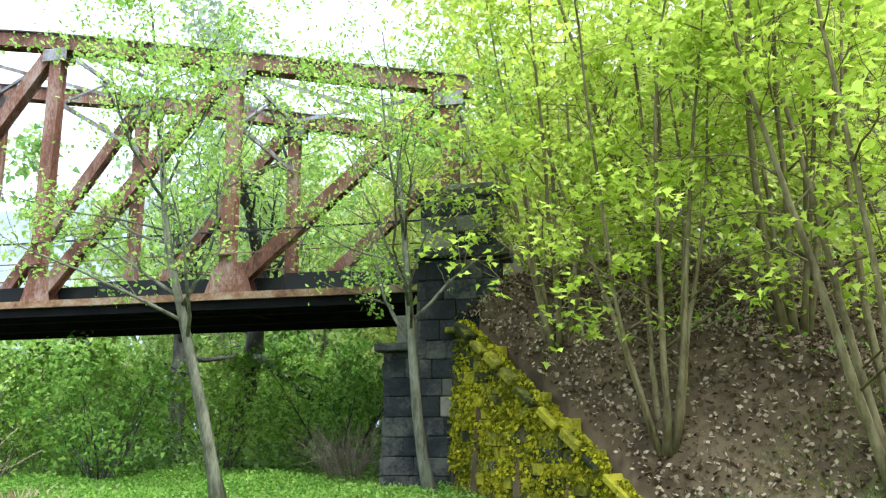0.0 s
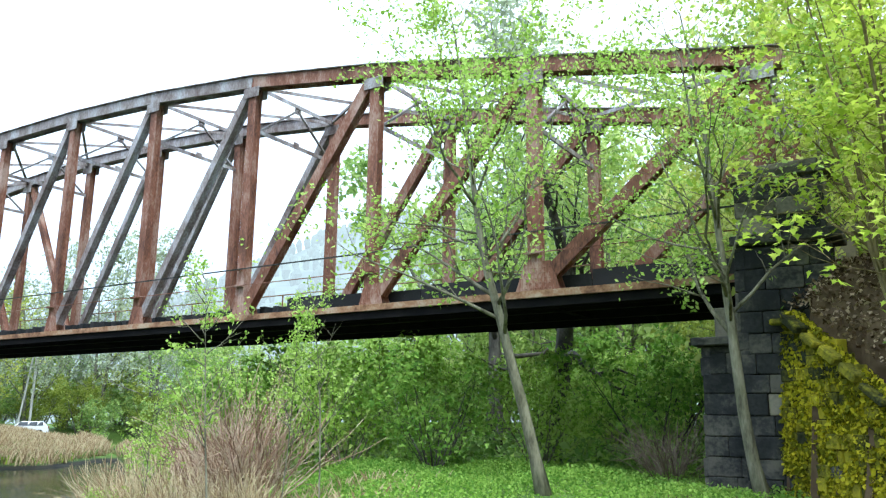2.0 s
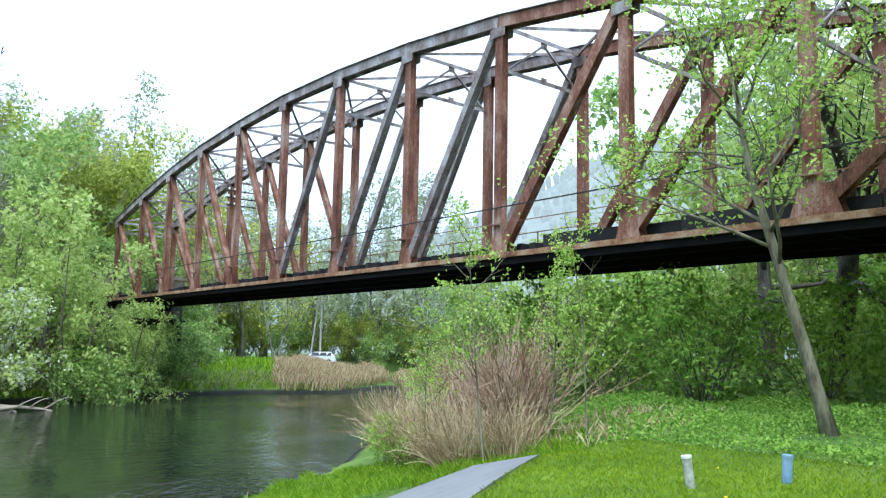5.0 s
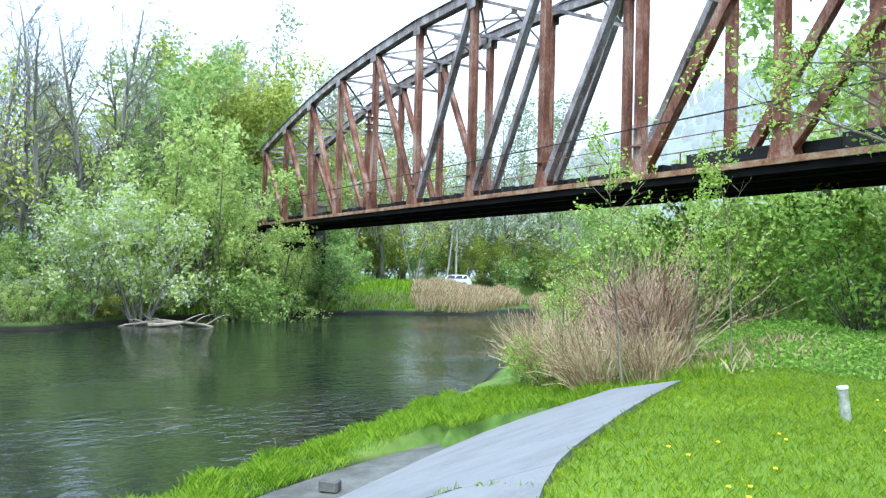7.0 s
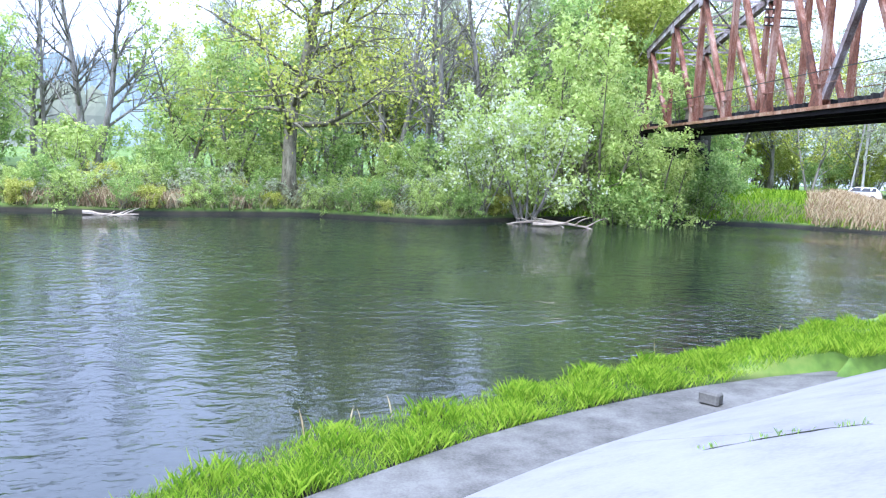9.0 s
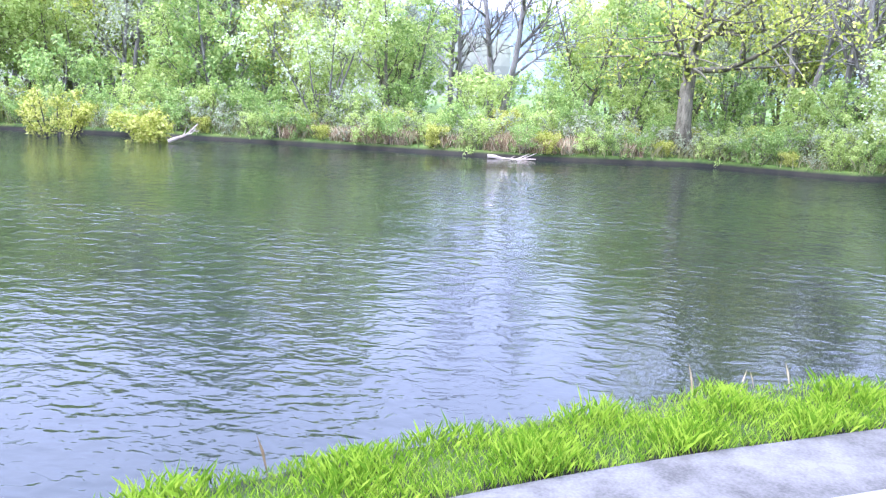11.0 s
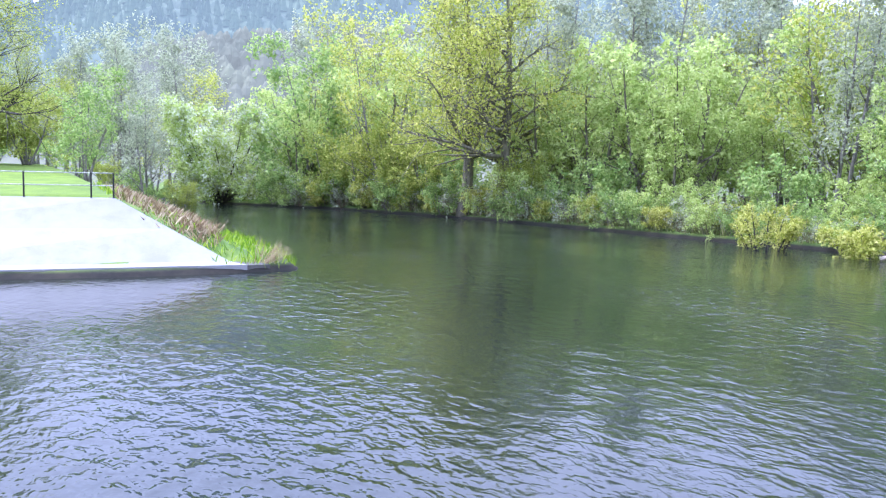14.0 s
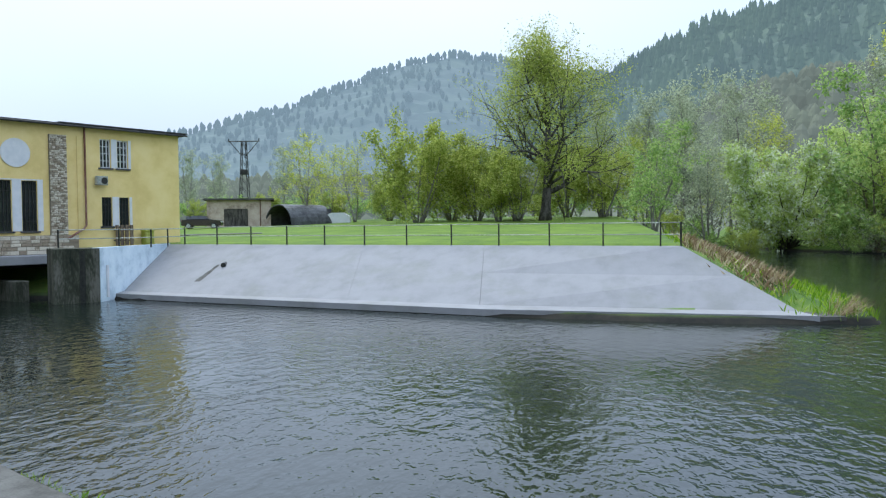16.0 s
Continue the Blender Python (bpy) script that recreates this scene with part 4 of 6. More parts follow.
def masonry(parent, origin, xdir, length, z0, z1, course, blen, key, depth=0.12, topz=None, batter=0.0, seed=1, proud=0.05):
    """Courses of single blocks over a wall face. xdir runs along the face, its right hand side is outwards."""
    rg = random.Random(seed)
    o, xd = Vector(origin), Vector(xdir).normalized()
    out = Vector((xd.y, -xd.x, 0))
    z, row = z0, 0
    while z < z1 - 0.05:
        h = min(course * rg.uniform(0.9, 1.1), z1 - z)
        x = -rg.uniform(0, 0.5) * blen if row % 2 else 0.0
        while x < length - 0.02:
            L = blen * rg.uniform(0.75, 1.3)
            a, b = max(x, 0.0), min(x + L, length)
            if length - b < 0.12:
                b = length
            if b - a > 0.08 and (topz is None or z + h * 0.6 < topz((a + b) / 2)):
                k = key(rg, (a + b) / 2, z) if callable(key) else key
                ob = new("stone_block", BLK[k])
                ob.parent = parent
                p = o + xd * (a + 0.008) + out * (-depth + rg.uniform(0, proud) - batter * (z - z0))
                ob.matrix_basis = Matrix(((xd.x * (b - a - 0.016), out.x * depth * 1.0, 0, p.x), (xd.y * (b - a - 0.016), out.y * depth, 0, p.y), (0, 0, h - 0.016, z), (0, 0, 0, 1)))
            x += L
        z += h
        row += 1


def abutment(name, s0, sign, label, pa=-2.1, pb=-0.35, rows=((-0.55, 1.15), (-5.6, -3.8))):
    ab = thing(name, Matrix.Identity(4), label, "abutment")
    A3, C3 = Vector((*ALONG, 0)), Vector((*ACROSS, 0))
    base = Vector((*N0, 0)) + A3 * s0

    def block(pname, s_a, s_b, q_a, q_b, z0, z1, mat):
        bm = boxes((s_a, s_b, q_a, q_b, z0, z1), bevel=0.02)
        bm.transform(Matrix(((A3.x * sign, C3.x, 0, base.x), (A3.y * sign, C3.y, 0, base.y), (0, 0, 1, 0), (0, 0, 0, 1))))
        bmesh.ops.recalc_face_normals(bm, faces=bm.faces)
        return part(pname, bm, mat, ab)

    core = block("core", -0.6, 1.05, -5.0, 0.75, -0.5, DECK - 1.55, M["mortar"])
    block("coping", -0.75, 1.25, -5.2, 0.98, DECK - 1.55, DECK - 1.38, M["stone_dark"])
    block("bearing_block", -0.5, 0.85, -0.55, 0.48, DECK - 1.38, DECK - 0.72, M["stone"])
    block("bearing_block", -0.5, 0.85, -4.8, -3.6, DECK - 1.38, DECK - 0.72, M["stone"])
    for (qa, qb) in rows:
        block("pylon_core", pa, pb, qa + 0.1, qb - 0.1, -0.5, DECK + 0.40, M["mortar"])
        block("cornice", pa - 0.22, pb + 0.12, qa - 0.12, qb + 0.12, DECK + 0.40, DECK + 0.60, M["stone_dark"])
        block("pylon_upper", pa, pb, qa + 0.05, qb - 0.05, DECK + 0.60, DECK + 1.75, M["stone"])
        block("cap", pa - 0.18, pb + 0.1, qa - 0.08, qb + 0.08, DECK + 1.75, DECK + 1.93, M["stone"])
        block("cap_top", pa + 0.1, pb - 0.1, qa + 0.15, qb - 0.15, DECK + 1.93, DECK + 2.1, M["stone"])
    return ab, base, A3 * sign, C3


near_ab, nb, NA, NC = abutment("near_abutment", 0.0, 1, "soot-dark dressed stone bridge abutment with a pylon", -1.6, 0.12, ((0.42, 1.3), (-5.6, -4.7)))


def dark_key(rg, x, z):
    return "stone_dark" if rg.random() < 0.93 else "stone"


# faces towards the eye and towards the river
masonry(near_ab, nb + NA * 1.08 + NC * 0.85 , -NA, 1.45, 1.9, DECK - 1.56, 0.40, 0.75, dark_key, 0.2, seed=2, batter=0.03)
masonry(near_ab, nb + NA * 1.15 - NC * 4.9, NC, 5.7, 1.9, DECK - 1.56, 0.40, 0.8, dark_key, 0.2, seed=3, batter=0.03)
masonry(near_ab, nb + NA * 0.15 + NC * 1.36, -NA, 1.75, 1.9, DECK + 0.39, 0.40, 0.62, dark_key, 0.2, seed=5, batter=0.012)
masonry(near_ab, nb + NA * 0.17 + NC * 0.85, NC, 0.5, 1.9, DECK + 0.39, 0.40, 0.6, "stone_dark", 0.2, seed=6)
masonry(near_ab, nb + NA * 0.12 + NC * 1.30, -NA, 1.7, DECK + 0.61, DECK + 1.74, 0.38, 0.85, lambda r, x, z: "stone_dark" if r.random() < 0.6 else "stone", 0.2, seed=7)
# mossy wing wall running down the embankment's end
wing = thing("wing_wall", Matrix.Identity(4), "battered stone wing wall overgrown with yellow moss", "wall", kind="structure")
WA, WB = Vector((0.36, 16.86, 0)), Vector((3.25, 12.5, 0))
wl = (WB - WA).length
wd = (WB - WA).normalized()


def wing_top(x):
    return float(np.interp(x, [0, 0.5, wl], [5.9, 5.86, 2.55]))


wcore = [WA + wd * f + Vector((0.12, 0.05, 0)) for f in (0.0, 0.5, wl)]
part("wing_core", prism([p.xy for p in wcore], 1.25, [1.5] * 3, [5.5, 5.42, 2.1]), M["mortar"], wing)
masonry(wing, WA, (wd.x, wd.y, 0), wl, 1.9, 6.0, 0.25, 0.42, lambda r, x, z: "moss" if r.random() < 0.96 else "stone_dark", 0.22, topz=lambda v: wing_top(v) - 0.05, batter=0.07, seed=9, proud=0.12)
wslope = math.atan2(5.86 - 2.55, wl - 0.5)
wr = random.Random(31)
along_w = 0.0
while along_w < wl:
    lw = wr.uniform(0.4, 0.7)
    cap = part("coping_stone", boxes((-lw / 2 + 0.01, lw / 2 - 0.01, -0.20, 0.2, -0.24, wr.uniform(-0.13, -0.05)), bevel=0.03), M["moss"], wing)
    mid = WA + wd * (along_w + lw / 2)
    tilt = wslope if along_w + lw / 2 > 0.5 else 0.05
    ax = Vector((wd.x * math.cos(tilt), wd.y * math.cos(tilt), -math.sin(tilt)))
    ay = Vector((-wd.y, wd.x, 0))
    az_ = ax.cross(ay)
    cm = Matrix((ax, ay, az_)).transposed().to_4x4()
    cm.translation = Vector((mid.x, mid.y, wing_top(along_w + lw / 2))) + ay * 0.1
    cap.matrix_basis = cm
    along_w += lw
far_ab, fb, FA, FC = abutment("far_abutment", 58.2, -1, "dark stone abutment half hidden by trees")

# ---- trees ----


def grow(rg, base, direc, length, r0, n=7, wander=0.12, lift=0.0, r1=0.25):
    """A wandering, tapering limb."""
    pts = [np.array(base, float)]
    d = np.array(direc, float)
    d /= np.linalg.norm(d)
    for _ in range(n - 1):
        d = d + rg.normal(0, wander, 3) + np.array([0, 0, lift])
        d /= np.linalg.norm(d)
        pts.append(pts[-1] + d * length / (n - 1))
    return np.array(pts), np.linspace(r0, r0 * r1, n)


def side_dir(rg, d, angle):
    d = d / (np.linalg.norm(d) + 1e-9)
    v = rg.normal(0, 1, 3)
    v -= d * (v @ d)
    v /= np.linalg.norm(v) + 1e-9
    return d * math.cos(angle) + v * math.sin(angle)


def leaf_quads(rg, centers, size, droop=0.3, aspect=0.6, tri=False):
    """Folded leaf blades round the given points."""
    n = len(centers)
    a = rg.uniform(0, 2 * math.pi, n)
    tilt = rg.normal(-droop, 0.6, n)
    u = np.stack([np.cos(a) * np.cos(tilt), np.sin(a) * np.cos(tilt), np.sin(tilt)], 1)
    w = np.cross(u, rg.normal(0, 1, (n, 3)))
    w /= np.linalg.norm(w, axis=1)[:, None] + 1e-9
    s = (size * rg.uniform(0.6, 1.35, n))[:, None]
    c = centers
    if tri:
        return np.stack([c - w * s * aspect * 0.4, c + w * s * aspect * 0.5, c + u * s], 1).reshape(-1, 3)
    return np.stack([c, c + u * s * 0.5 + w * s * aspect * 0.5, c + u * s, c + u * s * 0.5 - w * s * aspect * 0.5], 1).reshape(-1, 3)


def palm_leaves(rg, centers, size):
    """Five-pointed drooping leaves, ten corners each."""
    n = len(centers)
    ang = np.radians([-90, -62, -35, -8, 22, 55, 90, 125, 158, 188, 215, 242])
    rad = np.array([0.28, 0.55, 0.36, 0.85, 0.45, 0.5, 1.0, 0.5, 0.45, 0.85, 0.36, 0.55])
    a = rg.uniform(0, 2 * math.pi, n)
    tilt = rg.normal(-0.55, 0.35, n)
    u = np.stack([np.cos(a) * np.cos(tilt), np.sin(a) * np.cos(tilt), np.sin(tilt)], 1)
    w = np.stack([-np.sin(a), np.cos(a), rg.normal(0, 0.25, n)], 1)
    s = (size * rg.uniform(0.6, 1.3, n))[:, None, None]
    loc = np.cos(ang)[None, :, None] * w[:, None, :] * rad[None, :, None] + np.sin(ang)[None, :, None] * u[:, None, :] * rad[None, :, None]
    return (centers[:, None, :] + s * 0.62 * loc + s * 0.3 * u[:, None, :]).reshape(-1, 3), 12


def tree_mesh(seed, height=12.0, radius=0.18, stems=1, splay=0.1, first=0.3, limbs=16, reach=0.42, angle=1.0, lift=0.10, twigs=6,
              leaves=6000, leaf=0.16, spread=0.45, wander=0.10, bark="bark", leafmat="leaf_green", palm=False, blossom=0, lean=(0, 0), fine=True, tri=False, least=0.006):
    """Trunk, limbs and twigs in one mesh, leaves in another, both at the origin."""
    rg = np.random.default_rng(seed)
    paths, tips = [], []
    cuts, twig_cuts = (5, 3) if tri else (8, 5)
    for k in range(stems):
        a = 2 * math.pi * (k + rg.uniform(0, 0.6)) / stems
        off = np.array([math.cos(a), math.sin(a), 0]) * (0.12 * stems ** 0.5 * radius * 6 if stems > 1 else 0)
        d0 = np.array([math.cos(a) * splay + lean[0], math.sin(a) * splay + lean[1], 1.0])
        hk = height * (rg.uniform(0.72, 1.0) if stems > 1 else 1.0)
        tp, tr = grow(rg, off - np.array([0, 0, 0.25]), d0, hk, radius * (rg.uniform(0.65, 1.0) if stems > 1 else 1.0), 12, wander * 0.5, 0.02, 0.12)
        tr[0] *= 1.45
        paths.append((tp, tr))
        nl = max(3, limbs // stems)
        for j in range(nl):
            f = first + (1 - first) * (j + rg.uniform(0, 1)) / nl
            x = f * 11
            i = min(int(x), 10)
            p = tp[i] + (tp[i + 1] - tp[i]) * (x - i)
            r = (tr[i] + (tr[i + 1] - tr[i]) * (x - i)) * rg.uniform(0.35, 0.6)
            ln = height * reach * (1.15 - 0.75 * f) * rg.uniform(0.65, 1.25)
            lp, lr = grow(rg, p, side_dir(rg, tp[min(i + 1, 11)] - tp[i], angle * rg.uniform(0.75, 1.2)), ln, max(r, 0.012, least), cuts, wander * 1.6, lift, 0.15)
            paths.append((lp, lr))
            for q in range(twigs):
                g = rg.uniform(0.2, 1.0) * (cuts - 1)
                m = min(int(g), cuts - 2)
                b = lp[m] + (lp[m + 1] - lp[m]) * (g - m)
                sp, sr = grow(rg, b, side_dir(rg, lp[m + 1] - lp[m], rg.uniform(0.5, 1.1)), ln * rg.uniform(0.25, 0.55), max(lr[m] * 0.5, least), twig_cuts, wander * 2, lift * 0.8, 0.3)
                if fine:
                    paths.append((sp, sr))
                tips.append(sp[1:])
            tips.append(lp[cuts // 2:])
        tips.append(tp[9:])
    v, f = tubes([p for p in paths if p[1][0] > 0.03], 6)
    v2, f2 = tubes([p for p in paths if p[1][0] <= 0.03], 3)
    off = len(v)
    me = bpy.data.meshes.new("trunk")
    me.from_pydata([tuple(q) for q in v + v2], [], [tuple(q) for q in f] + [tuple(i + off for i in q) for q in f2])
    me.polygons.foreach_set("use_smooth", [True] * len(me.polygons))
    me.materials.append(M[bark])
    T = np.concatenate(tips)
    out = {"trunk": me}
    if leaves:
        # leaves sit in tufts at twig nodes, so that gaps stay open
        tuft = T[rg.integers(0, len(T), max(leaves // 7, 1))] + rg.normal(0, spread * 0.45, (max(leaves // 7, 1), 3))
        c = np.repeat(tuft, 7, 0) + rg.normal(0, spread * 0.32, (len(tuft) * 7, 3))
        if palm:
            lv, kk = palm_leaves(rg, c, leaf)
        else:
            lv, kk = leaf_quads(rg, c, leaf, tri=tri, aspect=0.8 if tri else 0.6), 3 if tri else 4
        tmp = polys("crown", lv, kk, M[leafmat])
        out["crown"] = tmp.data
        bpy.data.objects.remove(tmp)
    if blossom:
        tuft = T[rg.integers(0, len(T), blossom // 6)] + rg.normal(0, spread * 0.6, (blossom // 6, 3))
        c = np.repeat(tuft, 6, 0) + rg.normal(0, 0.12, (len(tuft) * 6, 3))
        tmp = polys("blossom", leaf_quads(rg, c, leaf * 0.8, 0.0, 0.9), 4, M["blossom"])
        out["blossom"] = tmp.data
        bpy.data.objects.remove(tmp)
    return out


KINDS = {}


def kind(name, **kw):
    KINDS[name] = [tree_mesh(seed, **kw) for seed in kw.pop("seeds")]


def plant(kname, x, y, scale=1.0, turn=0.0, name="tree", label="", category="tree", group="", variant=0, z=None, squash=1.0):
    meshes = KINDS[kname][variant % len(KINDS[kname])]
    ob = thing(name, pose(x, y, zat(x, y) if z is None else z, 0, 0, turn) @ Matrix.Diagonal((scale, scale, scale * squash, 1)), label, category, group)
    for k, me in meshes.items():
        o = new(k, me)
        o.parent = ob
    return ob


def plant_at(kname, az, d, scale=1.0, **kw):
    p = pol(az, d)
    return plant(kname, p.x, p.y, scale, **kw)


kind("maple", seeds=(11, 12, 13), height=10.0, radius=0.066, stems=7, splay=0.24, first=0.16, limbs=63, reach=0.28, angle=1.05, lift=0.0, twigs=4, leaves=5200, leaf=0.15, spread=0.32,
     bark="bark_brown", leafmat="leaf_lime", palm=True)
kind("bank_maple", seeds=(14, 15), height=12.0, radius=0.11, stems=4, splay=0.22, first=0.10, limbs=44, reach=0.34, angle=1.0, lift=0.02, twigs=4, leaves=7500, leaf=0.17, spread=0.55, bark="bark", leafmat="leaf_bank", tri=True, least=0.012, fine=False)
kind("sapling", seeds=(21, 22), height=10.5, radius=0.13, first=0.30, limbs=24, reach=0.5, angle=1.0, lift=0.05, twigs=8, leaves=9000, leaf=0.105, spread=0.34, wander=0.08, bark="bark",
     leafmat="leaf_small", lean=(-0.19, -0.02))
far = dict(tri=True, least=0.018)
kind("oak", seeds=(31, 32), height=20.0, radius=0.52, first=0.22, limbs=28, reach=0.42, angle=1.2, lift=0.02, twigs=9, leaves=12000, leaf=0.22, spread=1.1, wander=0.11, bark="bark", leafmat="leaf_olive", **far)
kind("ash", seeds=(41, 42), height=22.0, radius=0.36, stems=2, splay=0.14, first=0.2, limbs=40, reach=0.34, angle=0.75, lift=0.10, twigs=14, leaves=0, wander=0.10, bark="bark_far", tri=True, least=0.02)
kind("green", seeds=(51, 52, 53), height=12.0, radius=0.17, stems=3, splay=0.20, first=0.08, limbs=30, reach=0.38, angle=0.95, lift=0.08, twigs=4, leaves=4300, leaf=0.27, spread=0.66, bark="bark_far", leafmat="leaf_green", fine=False, **far)
kind("pale", seeds=(61, 62), height=18.0, radius=0.22, stems=2, splay=0.10, first=0.12, limbs=34, reach=0.28, angle=0.8, lift=0.10, twigs=2, leaves=4200, leaf=0.28, spread=0.9, bark="bark_far", leafmat="leaf_hazel", fine=True, **far)
kind("willow", seeds=(71, 72), height=12.0, radius=0.20, stems=4, splay=0.32, first=0.12, limbs=36, reach=0.34, angle=0.8, lift=0.06, twigs=4, leaves=5000, leaf=0.26, spread=0.58, bark="bark", leafmat="leaf_pale", fine=False, **far)
kind("cherry", seeds=(81, 82), height=10.0, radius=0.13, stems=6, splay=0.40, first=0.08, limbs=42, reach=0.38, angle=0.95, lift=0.04, twigs=4, leaves=4200, leaf=0.24, spread=0.55, bark="bark_far", leafmat="leaf_pale", blossom=3000, fine=False, **far)
kind("pollard", seeds=(91,), height=4.6, radius=0.10, stems=11, splay=0.62, first=0.35, limbs=44, reach=0.28, angle=0.6, lift=0.10, twigs=4, leaves=4200, leaf=0.16, spread=0.28, bark="bark_dark", leafmat="leaf_yellow", **far)
kind("shrub", seeds=(101, 102, 103), height=4.6, radius=0.05, stems=8, splay=0.55, first=0.05, limbs=40, reach=0.42, angle=0.9, lift=0.05, twigs=4, leaves=2500, leaf=0.18, spread=0.50, bark="bark_dark", leafmat="leaf_deep", tri=True)
kind("shrub_light", seeds=(111, 112), height=4.2, radius=0.045, stems=8, splay=0.5, first=0.05, limbs=40, reach=0.42, angle=0.9, lift=0.06, twigs=4, leaves=2500, leaf=0.17, spread=0.50, bark="bark", leafmat="leaf_small", tri=True)
kind("bank_shrub", seeds=(104, 105), height=4.6, radius=0.05, stems=7, splay=0.6, first=0.03, limbs=28, reach=0.46, angle=0.9, lift=0.04, twigs=3, leaves=2200, leaf=0.23, spread=0.42, bark="bark_far", leafmat="leaf_green", fine=False, **far)
kind("bank_shrub_light", seeds=(106, 107), height=4.6, radius=0.05, stems=7, splay=0.6, first=0.03, limbs=28, reach=0.46, angle=0.9, lift=0.04, twigs=3, leaves=2200, leaf=0.22, spread=0.42, bark="bark", leafmat="leaf_pale", fine=False, **far)
kind("shrub_yellow", seeds=(121,), height=3.0, radius=0.035, stems=8, splay=0.5, first=0.05, limbs=40, reach=0.42, angle=0.9, lift=0.05, twigs=4, leaves=3800, leaf=0.17, spread=0.3, bark="bark", leafmat="leaf_yellow", fine=False, **far)
kind("budding", seeds=(131, 132), height=14.0, radius=0.17, stems=2, splay=0.14, first=0.12, limbs=32, reach=0.32, angle=0.85, lift=0.09, twigs=5, leaves=3400, leaf=0.23, spread=0.75, bark="bark_far", leafmat="leaf_olive", **far)
kind("big", seeds=(145,), height=17.5, radius=0.62, stems=1, first=0.15, limbs=26, reach=0.64, angle=0.95, lift=0.05, twigs=14, leaves=44000, leaf=0.18, spread=1.1, wander=0.14, bark="bark_dark", leafmat="leaf_moss", tri=True, least=0.03)
kind("bushy", seeds=(161, 162), height=9.0, radius=0.13, stems=7, splay=0.42, first=0.06, limbs=42, reach=0.34, angle=0.85, lift=0.05, twigs=4, leaves=10000, leaf=0.22, spread=0.6, bark="bark_far", leafmat="leaf_moss", fine=False, **far)
kind("bigcherry", seeds=(171,), height=11.0, radius=0.14, stems=12, splay=0.75, first=0.03, limbs=84, reach=0.34, angle=0.95, lift=0.02, twigs=5, leaves=26000, leaf=0.26, spread=0.7, bark="bark_dark", leafmat="leaf_pale", blossom=20000, fine=False, **far)
kind("sprig", seeds=(181, 182), height=4.4, radius=0.022, first=0.35, limbs=16, reach=0.30, angle=0.9, lift=0.06, twigs=4, leaves=900, leaf=0.075, spread=0.16, wander=0.06, bark="bark", leafmat="leaf_small")
kind("darkwood", seeds=(151, 152), height=12.0, radius=0.42, first=0.32, limbs=16, reach=0.42, angle=1.15, lift=0.0, twigs=5, leaves=1500, leaf=0.14, spread=0.5, wander=0.26, bark="bark_dark", leafmat="leaf_green", tri=True, least=0.014)

kind("thicket", seeds=(191, 192), height=3.2, radius=0.03, stems=10, splay=0.7, first=0.05, limbs=44, reach=0.4, angle=0.8, lift=0.03, twigs=3, leaves=900, leaf=0.16, spread=0.3, bark="wood", leafmat="leaf_hazel", tri=True, least=0.014)

tr = random.Random(7)
# embankment maples
for (x, y, sc, t, v) in ((3.7, 13.0, 1.0, 20, 0), (6.0, 13.2, 1.15, 130, 1), (6.3, 11.0, 1.2, 250, 2), (2.4, 15.0, 0.95, 310, 1), (9.0, 14.6, 1.1, 60, 0), (4.4, 15.4, 1.05, 180, 2)):
    plant("maple", x, y, sc, t, "maple", "many-stemmed young maple with fresh lime-green leaves on the embankment", "tree", "maples on the embankment", v)
for k, (az, d, sc) in enumerate(((36.4, 15.2, 1.15), (29.5, 15.4, 1.0), (32.2, 16.0, 0.9), (40.5, 17.0, 0.8))):
    plant_at("sprig", az, d, sc, turn=k * 77, name="sprig", label="thin young shoot with a few small leaves", category="sapling", group="thin shoots before the bridge", variant=k)
for k in range(4):
    plant_at("willow" if k % 2 else "pale", 2 + 5.5 * k, tr.uniform(44, 58), tr.uniform(1.35, 1.7), turn=tr.uniform(0, 360), name="tree", label="tall spring-green tree in the wood", group="wood behind the bridge", variant=k)
for k, (az, d, sc) in enumerate(((58.4, 76, 0.6), (60.0, 74, 0.65), (61.6, 76, 0.75), (63.2, 74, 0.7))):
    plant_at("green", az, d, sc, turn=az * 9, name="tree", label="small leafy tree behind the far abutment", group="west bank trees", variant=k)
for k in range(11):
    plant_at("pale" if k % 3 else "budding", 169.5 + 1.1 * k, 128 + 9 * (k % 4), (1.25 + 0.15 * (k % 3)) * (1.0 if k < 7 else 0.7), turn=k * 50, name="tree", label="grey-brown budding tree below the hill", group="trees below the hill", variant=k)
plant("sapling", -3.85, 15.4, 1.0, 0, "sapling", "slender leaning young tree with sparse small leaves", "tree", "saplings before the bridge", 0)
plant("sapling", 0.02, 16.2, 0.95, 25, "sapling", "slender leaning young tree with sparse small leaves", "tree", "saplings before the bridge", 1)
# woodland behind and under the bridge, near bank
for (az, d, sc) in ((14, 28, 1.0), (17.5, 31, 0.9)):
    plant_at("darkwood", az, d, sc, turn=tr.uniform(0, 360), name="old_tree", label="dark crooked tree trunk behind the bridge", group="old trees", variant=int(az))
for k in range(34):
    az, d = tr.uniform(4, 41), tr.uniform(25, 46)
    if k % 3 == 0 or (k % 5 == 1 and az > 22) or (10.5 < az < 19.5 and d < 36):
        continue
    plant_at("shrub" if k % 2 else "shrub_light", az, d, tr.uniform(0.8, 1.3) * (1.0 if az < 27 else 0.72), turn=tr.uniform(0, 360), name="shrub", label="dense fresh green undergrowth shrub", category="shrub", group="shrubs behind the bridge", variant=k)
